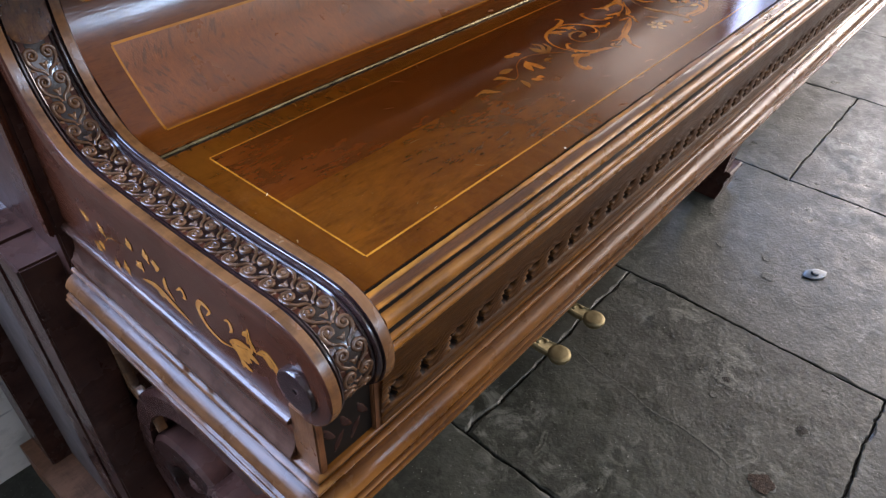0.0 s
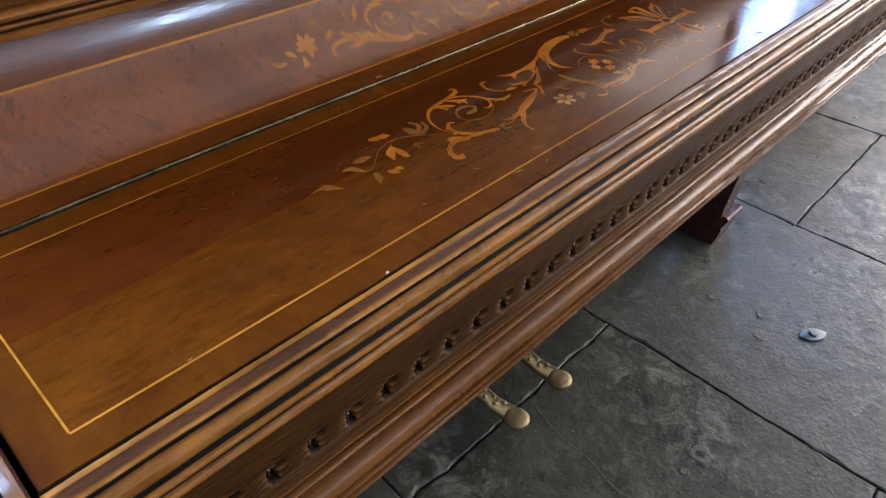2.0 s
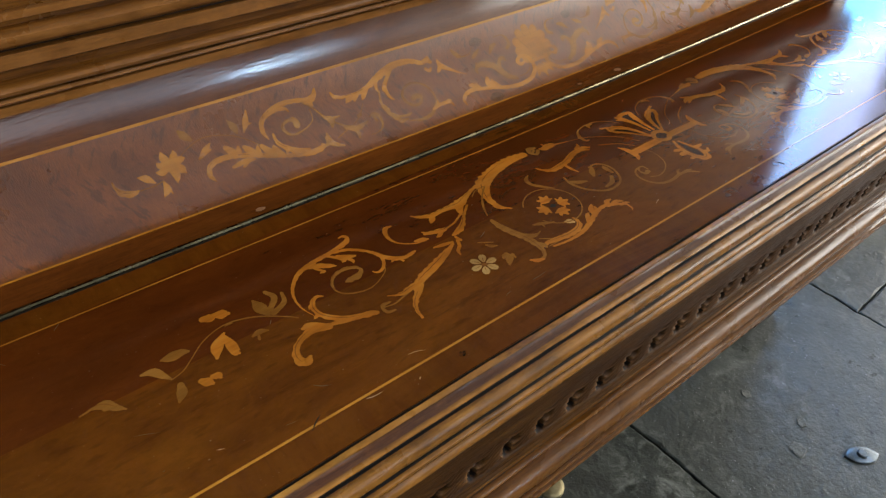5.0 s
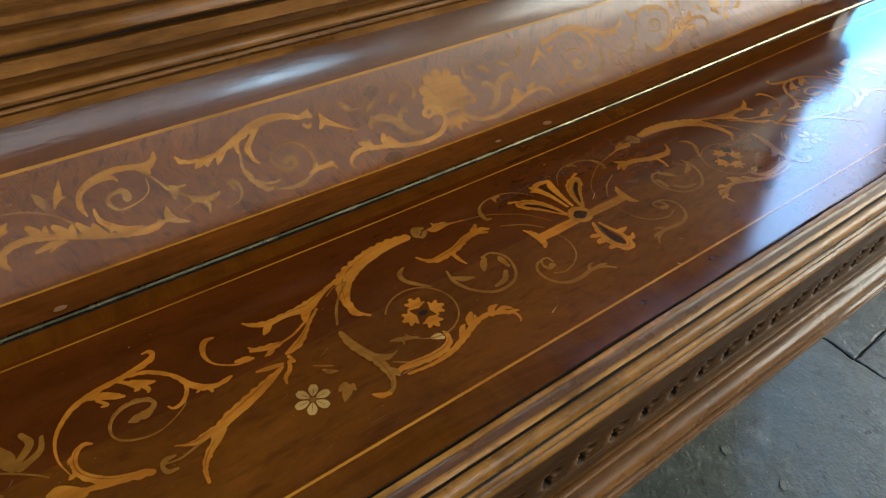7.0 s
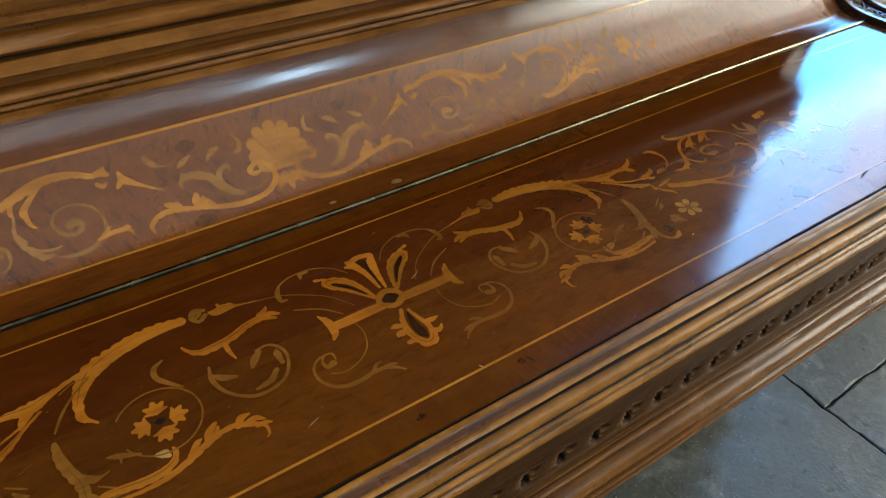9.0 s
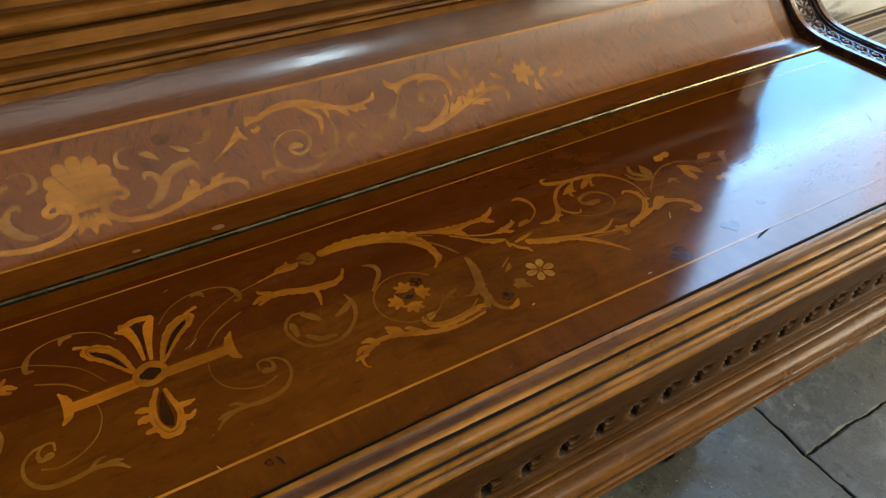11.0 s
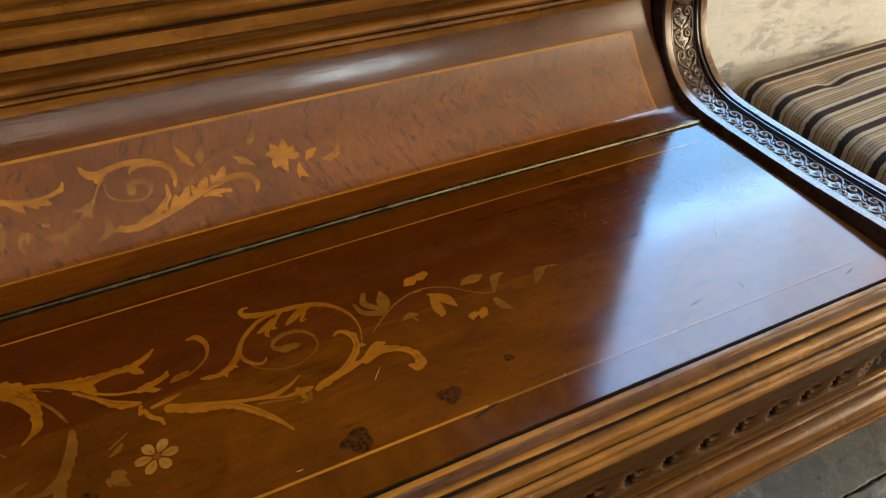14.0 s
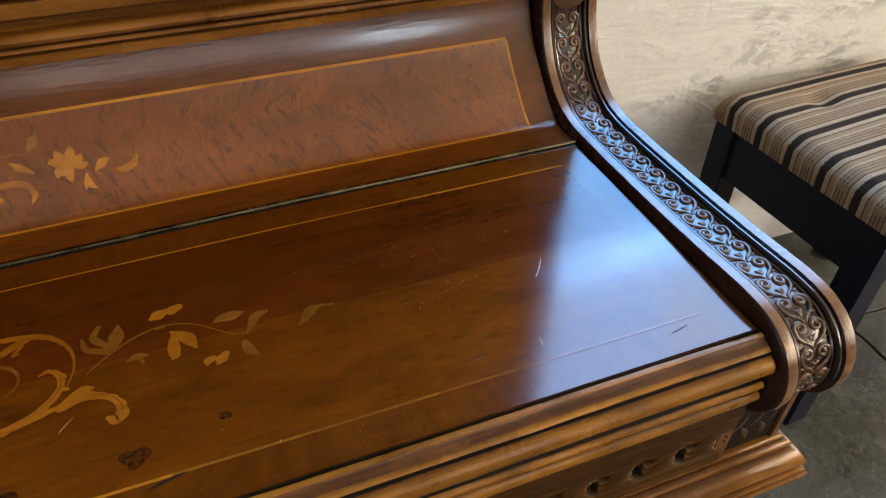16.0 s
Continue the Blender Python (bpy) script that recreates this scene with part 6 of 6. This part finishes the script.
for x in (-0.055, LEN + 0.015):
    part("pilaster", boxed(x, x + 0.04, 0.085, 0.13, 0.9, 1.26, bevel=0.003), M_SIDE, piano)
case = bmesh.new()
box(case, -0.05, LEN + 0.05, 0.12, 0.488, 0.64, 1.26)
part("case", case, M_SIDE, piano)
part("top_board", boxed(-0.075, LEN + 0.075, 0.06, 0.495, 1.26, 1.29, bevel=0.006), M_UPPER, piano)
part("bottom_board", boxed(-0.04, LEN + 0.04, 0.10, 0.125, 0.09, 0.602), M_DARK, piano)
for x, s in ((-0.055, -1), (LEN + 0.055, 1)):
    lo, hi = sorted((x, x - s * 0.03))
    side = part("side_frame", boxed(lo, hi, 0.088, 0.26, 0.6, 0.9, bevel=0.002), M_DARK, piano, "dark framed mahogany side")
    part("rear_stile", boxed(lo, hi, 0.405, 0.488, 0.6, 0.9, bevel=0.002), M_DARK, side)
    part("side_panel", boxed(lo + 0.008, hi - 0.008, 0.255, 0.41, 0.58, 0.9), M_DULL, side)
    part("edge_bead", boxed(*sorted((x, x + s * 0.004)), 0.088, 0.100, 0.66, 0.9, bevel=0.0015), M_SIDE, side)
    # lower side: a front post with a rubbed arris, a grey panel set back, a rear post
    post = part("front_post", boxed(*sorted((x + s * 0.032, x - s * 0.01)), 0.106, 0.150, 0.08, 0.634, bevel=0.002), M_DARK, side)
    part("post_edge", boxed(*sorted((x + s * 0.0335, x - s * 0.01)), 0.150, 0.198, 0.08, 0.634, bevel=0.003), M_DARK, post)
    part("rear_post", boxed(*sorted((x + s * 0.048, x - s * 0.01)), 0.400, 0.478, 0.08, 0.634, bevel=0.002), M_DARK, side)
    part("lower_panel", boxed(*sorted((x + s * 0.020, x - s * 0.006)), 0.196, 0.402, 0.08, 0.634), M_DULL, side)
    # runner on the floor with a moulded toe, wider behind
    toe = [(0.11, 0.0), (0.11, 0.085), (0.10, 0.085), (-0.022, 0.085), (-0.026, 0.081), (-0.026, 0.072), (-0.021, 0.069), (-0.023, 0.064), (-0.019, 0.061), (-0.017, 0.056), (-0.017, 0.040), (-0.014, 0.022), (-0.008, 0.0)]
    ca, cb = sorted((x - s * 0.04, x + s * 0.032))
    runner = part("runner", extrude_x(toe, ca, cb), M_DARK, piano, "floor runner with a moulded toe", sharp=30)
    ca, cb = sorted((x - s * 0.04, x + s * 0.066))
    part("runner_end", extrude_x([(0.11, 0.0), (0.11, 0.078), (0.118, 0.085), (0.470, 0.085), (0.478, 0.078), (0.478, 0.0)], ca, cb), M_RUNNER, runner, sharp=30)
    # console leg: a broad ribbon uncurling round a hollow drum, a smaller roll before it, on a tapering foot
    la, lb = sorted((x - s * 0.002, x - s * 0.060))
    cy, cz = 0.0, 0.375
    leg = bmesh.new()
    rows, n = [], 48
    for i in range(n + 1):
        deg = 128 - 210 * i / n
        q, w = 0.090 + 0.090 * max(0, (deg - 20) / 90) ** 1.6, 0.0145 - 0.004 * i / n
        a = radians(deg)
        outline = [(la, q - w), (la, q + w - 0.003), (la + 0.003, q + w), (lb - 0.003, q + w), (lb, q + w - 0.003), (lb, q - w)]
        rows.append([leg.verts.new((xx, cy + rr * math.cos(a), cz + rr * math.sin(a))) for xx, rr in outline])
    for a, b in zip(rows, rows[1:]):
        for i in range(6):
            leg.faces.new((a[i], a[(i + 1) % 6], b[(i + 1) % 6], b[i]))
    leg.faces.new(rows[0])
    leg.faces.new(rows[-1][::-1])
    bmesh.ops.recalc_face_normals(leg, faces=leg.faces)
    console = part("console_leg", leg, M_DARK, piano, "dark scrolled console leg", sharp=35)
    for name, ry, rz, rad, wide, hollow in (("leg_roll", cy, cz, 0.080, 0.0, 0.047), ("front_roll", cy - 0.068, cz + 0.036, 0.046, 0.004, 0.020)):
        roll = bmesh.new()
        rings = []
        prof = [(-0.020, 0.004), (-0.016, hollow - 0.006), (0.0, hollow), (0.0015, hollow + 0.004), (0.0, rad - 0.012), (0.0, rad - 0.004), (-0.004, rad)]
        for face, turn in ((la - wide, 1), (lb + wide, -1)):
            ring = [[roll.verts.new((face - turn * o, ry + r * math.cos(k * math.pi / 20), rz + r * math.sin(k * math.pi / 20))) for k in range(40)] for o, r in prof]
            rings += ring if turn == 1 else ring[::-1]
        for a, b in zip(rings, rings[1:]):
            for k in range(40):
                roll.faces.new((a[k], a[(k + 1) % 40], b[(k + 1) % 40], b[k]))
        roll.faces.new(rings[0])
        roll.faces.new(rings[-1][::-1])
        bmesh.ops.recalc_face_normals(roll, faces=roll.faces)
        part(name, roll, M_DARK, console, sharp=40)
    # carved eye in the drum, and a leaf in the corner by the post
    for k in range(5):
        eye = bmesh.new()
        a = 2 * math.pi * k / 5
        bmesh.ops.create_icosphere(eye, subdivisions=2, radius=1, matrix=Matrix.Translation((la + 0.012 if s < 0 else lb - 0.012, cy + 0.022 * math.cos(a), cz + 0.022 * math.sin(a))) @ Matrix.Rotation(a, 4, "X") @ Matrix.Diagonal((0.008, 0.014, 0.008, 1)))
        part("carved_leaf", eye, M_DARK, console, sharp=60)
    tip = bmesh.new()
    face = la if s < 0 else lb
    tube(tip, curve([Vector((0.092, 0.540, 0)), Vector((0.086, 0.480, 0)), Vector((0.066, 0.470, 0)), Vector((0.052, 0.440, 0))], 6), [0.002 + 0.007 * math.sin(math.pi * k / 18) for k in range(19)], lambda a, q, h: (face + s * (h * 4 - 0.010), a, q), tall=1.4)
    bmesh.ops.recalc_face_normals(tip, faces=tip.faces)
    part("bracket_leaf", tip, M_CARVE, console, sharp=60)
    part("leg_head", boxed(la + 0.004, lb - 0.004, -0.14, 0.02, 0.565, 0.602, bevel=0.006), M_DARK, console)
    low = [(-0.030, 0.310), (-0.020, 0.18), (-0.012, 0.085), (0.05, 0.085), (0.062, 0.18), (0.060, 0.315)]
    part("leg_foot", extrude_x(low, la + 0.003, lb - 0.003), M_DARK, console)

# Brass pedals with a decorated arm and an oval pad.
for x in (0.617, 0.738):
    pd = part("pedal_arm", boxed(x - 0.004, x + 0.004, 0.02, 0.1, 0.05, 0.058), M_BRASS, piano, "worn brass pedal with a decorated arm")
    bm = bmesh.new()
    mid = [(0.105, 0.064, 0.012, 0.000), (0.085, 0.064, 0.013, -0.004), (0.065, 0.063, 0.0135, -0.008), (0.045, 0.060, 0.0135, -0.010), (0.025, 0.055, 0.0135, -0.009), (0.010, 0.050, 0.0145, -0.005), (-0.004, 0.047, 0.016, 0.0)]
    rows = []
    for y, z, w, o in mid:
        rows.append([bm.verts.new((x + o + a * w, y, z + h)) for a, h in ((-1, -0.006), (-1, 0.003), (-0.8, 0.005), (-0.7, 0.002), (0.7, 0.002), (0.8, 0.005), (1, 0.003), (1, -0.006))])
    for a, b in zip(rows, rows[1:]):
        for i in range(8):
            bm.faces.new((a[i], a[(i + 1) % 8], b[(i + 1) % 8], b[i]))
    bm.faces.new(rows[0])
    bm.faces.new(rows[-1][::-1])
    bmesh.ops.recalc_face_normals(bm, faces=bm.faces)
    part("shank", bm, M_BRASS, pd, sharp=35)
    for k in range(9):
        b = bmesh.new()
        bmesh.ops.create_icosphere(b, subdivisions=1, radius=1, matrix=Matrix.Translation((x - 0.0095 * math.sin(min(1, (k + 1) / 9) * math.pi) + 0.0052 * (-1) ** k, 0.088 - k * 0.0095, 0.0655 - max(0, k - 3) * 0.0023)) @ Matrix.Diagonal((0.005, 0.0055, 0.0022, 1)))
        part("ornament", b, M_BRASS, pd, sharp=60)
    b = bmesh.new()
    lathe(b, [(0.0, -0.010), (0.019, -0.009), (0.0218, -0.003), (0.0220, 0.0015), (0.0205, 0.0038), (0.014, 0.0048), (0.0, 0.0051)], (0, 0, 0), 28)
    pad = part("pad", b, M_BRASS, pd, sharp=60)
    pad.location, pad.scale = (x, -0.021, 0.046), (0.98, 1.0, 1.0)

# ---- the room ----
floor = tagged(part("floor", boxed(-6, 7, -7.5, WALL_Y + 0.2, -0.2, -0.012), M_JOINT), "worn grey stone slab floor with dark open joints", "floor", kind="structure")
COLS = [-2.05, -1.45, -0.8, -0.2, 0.4, 0.963, 1.58, 2.2, 2.8, 3.42]
JOINT = {4: (-1.1, -0.51, 0.015), 5: (-1.35, -0.72, 0.33), 6: (-1.2, -0.65, -0.115, 0.42), 7: (-0.9, -0.35, 0.24)}
for ci in range(len(COLS) - 1):
    ys = [-2.0, *JOINT.get(ci, (-1.4 + 0.13 * ci, -0.75 - 0.04 * ci, -0.1 - 0.06 * ci)), WALL_Y + 0.1]
    for y0, y1 in zip(ys, ys[1:]):
        x0, x1 = COLS[ci], COLS[ci + 1]
        g = 0.0022
        bm = bmesh.new()
        top, low = [], []
        z = -0.0005 + 0.001 * noise.noise((x0 * 3, y0 * 3, 1))

        def rim_point(a, b, t):
            px, py = a[0] + (b[0] - a[0]) * t, a[1] + (b[1] - a[1]) * t
            jx = 0.006 * noise.noise((px * 4, py * 4, 0)) + 0.0040 * noise.noise((px * 22, py * 22, 2)) + 0.0030 * noise.noise((px * 90, py * 90, 2))
            jy = 0.006 * noise.noise((px * 4, py * 4, 9)) + 0.0040 * noise.noise((px * 22, py * 22, 7)) + 0.0030 * noise.noise((px * 90, py * 90, 7))
            return px + jx, py + jy
        corner = [(x0 + g, y0 + g), (x1 - g, y0 + g), (x1 - g, y1 - g), (x0 + g, y1 - g)]
        for a, b in zip(corner, corner[1:] + corner[:1]):
            for k in range(70):
                px, py = rim_point(a, b, k / 70)
                chip = 0.006 * max(0, noise.noise((px * 24, py * 24, 4)))
                cx, cy = (x0 + x1) / 2, (y0 + y1) / 2
                f = 1 - (0.0016 + chip * 1.4) / 0.3
                top.append(bm.verts.new((cx + (px - cx) * f, cy + (py - cy) * f, z)))
                low.append((bm.verts.new((px, py, z - 0.0012 - chip * 0.5)), bm.verts.new((px, py, -0.02))))
        n = len(top)
        bm.faces.new(top)
        for i in range(n):
            j = (i + 1) % n
            bm.faces.new((low[i][0], low[j][0], top[j], top[i]))
            bm.faces.new((low[i][1], low[j][1], low[j][0], low[i][0]))
        bmesh.ops.recalc_face_normals(bm, faces=bm.faces)
        part("slab", bm, M_STONE, floor, sharp=12)
outer = bmesh.new()
for b in ((-6, -2.055, -7.5, WALL_Y + 0.1), (3.425, 7, -7.5, WALL_Y + 0.1), (-2.05, 3.42, -7.5, -2.006)):
    box(outer, *b, -0.02, -0.0005)
part("outer_paving", outer, M_STONE, floor)
# Old cement plugs, a mended crack and a fixing plate left in the floor.
def blot(x, y, rings, seed, n=44):
    """A low ragged patch on the stone: rings of (radius, height) about x, y."""
    b = bmesh.new()
    rows = []
    for r, h in rings:
        row = []
        for k in range(n):
            a = 2 * math.pi * k / n
            c, q = math.cos(a), math.sin(a)
            w = 1 + 0.35 * noise.noise((c * 1.1 + seed, q * 1.1, r * 30)) + 0.22 * noise.noise((c * 3.5, q * 3.5 + seed, r * 60))
            row.append(b.verts.new((x + r * w * c, y + r * w * q, h)))
        rows.append(row)
    for p, q in zip(rows, rows[1:]):
        for k in range(n):
            b.faces.new((p[k], p[(k + 1) % n], q[(k + 1) % n], q[k]))
    b.faces.new(rows[-1])
    return b


for k, (x, y, r, hole) in enumerate(((1.157, -0.222, 0.015, 0), (1.213, -0.195, 0.010, 0), (0.812, -0.271, 0.020, 0.0075), (0.793, -0.418, 0.012, 0.0105), (0.644, -0.403, 0.021, 0.0190), (1.19, -0.095, 0.010, 0), (0.762, -0.268, 0.007, 0))):
    part("cement_plug", blot(x, y, ((r, 0.0004), (r * 0.86, 0.0011), (r * 0.6, 0.0008)), k * 3.7), M_PLUG, floor, sharp=30)
    if hole:
        part("plug_hole", blot(x, y, ((hole, 0.0012), (hole * 0.7, 0.0014), (hole * 0.3, 0.0012)), k * 3.7 + 1.3), M_PIT if hole < 0.015 else M_RUST, floor, sharp=30)
crack = bmesh.new()
line = curve([(0.689, -0.011, 0), (0.672, -0.077, 0), (0.668, -0.144, 0), (0.654, -0.201, 0), (0.657, -0.254, 0), (0.649, -0.319, 0), (0.632, -0.37, 0)], 8)
rows = []
for k, q in enumerate(line):
    d = (line[min(k + 1, len(line) - 1)] - line[max(k - 1, 0)]).normalized()
    w = 0.0006 + 0.0014 * abs(noise.noise((k * 0.31, 0.2, 0))) + 0.0014 * (k / len(line)) ** 2
    o = 0.0016 * noise.noise((k * 0.5, 4.0, 0))
    rows.append([crack.verts.new((q.x - d.y * (o + e * w), q.y + d.x * (o + e * w), h)) for e, h in ((-1, 0.0004), (0, 0.0007), (1, 0.0004))])
for a, b in zip(rows, rows[1:]):
    for i in range(2):
        crack.faces.new((a[i], b[i], b[i + 1], a[i + 1]))
bmesh.ops.recalc_face_normals(crack, faces=crack.faces)
part("mended_crack", crack, M_PLUG, floor, "pale mended crack across a slab", sharp=60)
plate = bmesh.new()
ring = []
for k in range(28):
    a = 2 * math.pi * k / 28
    ring.append((0.031 * math.cos(a) * (1 - 0.12 * abs(math.sin(3 * a))), 0.0165 * math.sin(a)))
rows = [[plate.verts.new((u * f, v * f, h)) for u, v in ring] for f, h in ((1, -0.001), (1, 0.003), (0.93, 0.0042))]
for p, q in zip(rows, rows[1:]):
    for k in range(28):
        plate.faces.new((p[k], p[(k + 1) % 28], q[(k + 1) % 28], q[k]))
plate.faces.new(rows[-1])
fix = tagged(part("fixing_plate", plate, M_STEEL, sharp=40), "small zinc fixing plate bolted to the stone floor", "plate")
fix.matrix_world = pose(1.231, -0.295, 0.0, 0, 0, -35)
stud = bmesh.new()
lathe(stud, [(0.0085, 0.003), (0.0085, 0.0075), (0.007, 0.009), (0.0, 0.0092)], (0, 0, 0), 12)
part("bolt", stud, M_STEEL, fix, sharp=40)

# Wall behind the piano with a window either side.
wall = bmesh.new()
W0, W1, V0, V1, Z0, Z1 = 1.68, 3.82, -1.55, -0.15, 1.0, 3.0
for b in ((-6, V0, 0, 4.6), (V1, W0, 0, 4.6), (W1, 7, 0, 4.6), (V0, V1, 0, Z0), (V0, V1, Z1, 4.6), (W0, W1, 0, Z0), (W0, W1, Z1, 4.6)):
    box(wall, b[0], b[1], WALL_Y, WALL_Y + 0.24, b[2], b[3])
tagged(part("wall_north", wall, M_WALL), "rough cream limewashed wall with grime and scuffs", "wall", kind="structure")
for i, (a, c) in enumerate(((W0, W1), (V0, V1))):
    win = tagged(new("window_%d" % (i + 1)), "tall white painted window in the cream wall", "window", kind="structure")
    for b in ((a, a + 0.05, Z0, Z1), (c - 0.05, c, Z0, Z1), (a + 0.05, c - 0.05, Z0, Z0 + 0.05), (a + 0.05, c - 0.05, Z1 - 0.05, Z1)):
        part("window_frame", boxed(b[0], b[1], WALL_Y + 0.10, WALL_Y + 0.15, b[2], b[3], bevel=0.003), M_FRAME, win)
# Out of view: closes the room and bounces light on to the polish.
tagged(part("ceiling", boxed(-6.2, 7.2, -7.5, 0.83, 4.6, 4.8), M_CEILING), "added unseen plaster ceiling, its tone set for bounced light", "ceiling", kind="structure")


def pierced(bm, lo, hi, holes, place):
    """A wall from lo to hi, 4.6 m high, of boxes round its (a0, a1, z0, z1) openings."""
    aa = sorted({lo, hi, *(h[0] for h in holes), *(h[1] for h in holes)})
    zz = sorted({0.0, 4.6, *(h[2] for h in holes), *(h[3] for h in holes)})
    for a0, a1 in zip(aa, aa[1:]):
        for z0, z1 in zip(zz, zz[1:]):
            if not any(h[0] <= a0 and a1 <= h[1] and h[2] <= z0 and z1 <= h[3] for h in holes):
                box(bm, *place(a0, a1), z0, z1)
    return bm


# Unseen walls and frames added so that each room lamp has an opening.
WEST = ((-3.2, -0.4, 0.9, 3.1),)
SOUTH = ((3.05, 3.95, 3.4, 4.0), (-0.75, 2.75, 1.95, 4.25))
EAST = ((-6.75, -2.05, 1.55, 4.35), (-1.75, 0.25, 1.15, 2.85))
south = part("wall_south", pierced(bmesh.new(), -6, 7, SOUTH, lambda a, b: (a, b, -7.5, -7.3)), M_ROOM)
tagged(south, "added unseen grey wall with openings for the south lamps", "wall", kind="structure")
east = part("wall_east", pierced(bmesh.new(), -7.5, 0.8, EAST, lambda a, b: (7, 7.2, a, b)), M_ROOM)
tagged(east, "added unseen grey wall with openings for the east lamps", "wall", kind="structure")
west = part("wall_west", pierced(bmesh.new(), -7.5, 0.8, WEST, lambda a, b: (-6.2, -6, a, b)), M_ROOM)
tagged(west, "added unseen grey wall with an opening for the west lamp", "wall", kind="structure")
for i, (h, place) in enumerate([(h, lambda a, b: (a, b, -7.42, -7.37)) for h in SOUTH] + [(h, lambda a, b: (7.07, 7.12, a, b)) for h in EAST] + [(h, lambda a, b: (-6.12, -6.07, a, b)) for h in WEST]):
    win = tagged(new("window_%d" % (i + 3)), "added unseen window frame round a room lamp's opening", "window", kind="structure")
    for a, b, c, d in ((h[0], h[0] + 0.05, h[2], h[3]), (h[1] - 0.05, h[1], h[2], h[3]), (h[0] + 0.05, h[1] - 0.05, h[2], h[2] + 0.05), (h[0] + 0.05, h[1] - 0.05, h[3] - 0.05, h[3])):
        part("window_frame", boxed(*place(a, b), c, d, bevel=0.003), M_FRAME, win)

# Stool beside the piano.
stool = tagged(new("stool"), "navy painted stool with a striped woven seat", "stool")
stool.matrix_world = pose(1.905, 0.075, 0.018, 0, 0, 2.5)
SW, SD = 0.47, 0.355
seat = bmesh.new()
NX, NY = 64, 50
rows = []
for j in range(NY + 1):
    row = []
    for i in range(NX + 1):
        u, v = i / NX, j / NY
        e = min(u, 1 - u) * SW, min(v, 1 - v) * SD
        drop = sum(0.017 * max(0, 1 - q / 0.026) ** 2 for q in e)
        tuft = sum(0.010 * math.exp(-((u * SW - a) ** 2 + (v * SD - b) ** 2) / 0.0006) for a, b in ((0.13, 0.09), (0.13, 0.265), (0.34, 0.09), (0.34, 0.265)))
        row.append(seat.verts.new((u * SW, v * SD, 0.455 + 0.008 * math.sin(u * math.pi) * math.sin(v * math.pi) - drop - tuft)))
    rows.append(row)
for a, b in zip(rows, rows[1:]):
    for i in range(NX):
        seat.faces.new((a[i], a[i + 1], b[i + 1], b[i]))
edge = rows[0] + [r[-1] for r in rows[1:]] + rows[-1][-2::-1] + [r[0] for r in rows[-2:0:-1]]
foot = [seat.verts.new((v.co.x + 0.004 * (1 if v.co.x < SW / 2 else -1) * (v.co.x in (0, SW)), v.co.y, 0.405)) for v in edge]
for i in range(len(edge)):
    j = (i + 1) % len(edge)
    seat.faces.new((edge[j], edge[i], foot[i], foot[j]))
seat.faces.new(foot)
bmesh.ops.recalc_face_normals(seat, faces=seat.faces)
part("seat", seat, M_SEAT, stool, "striped woven seat cover", sharp=60)
for x in (0.006, SW - 0.051):
    for y in (0.006, SD - 0.051):
        part("leg", boxed(x, x + 0.045, y, y + 0.045, -0.018, 0.405, bevel=0.002), M_NAVY, stool)
part("apron", boxed(0.012, 0.034, 0.051, SD - 0.051, 0.312, 0.404, bevel=0.001), M_NAVY, stool)
part("apron", boxed(SW - 0.034, SW - 0.012, 0.051, SD - 0.051, 0.312, 0.404, bevel=0.001), M_NAVY, stool)
for y in (0.012, SD - 0.034):
    part("apron", boxed(0.051, SW - 0.051, y, y + 0.022, 0.312, 0.404, bevel=0.001), M_NAVY, stool)
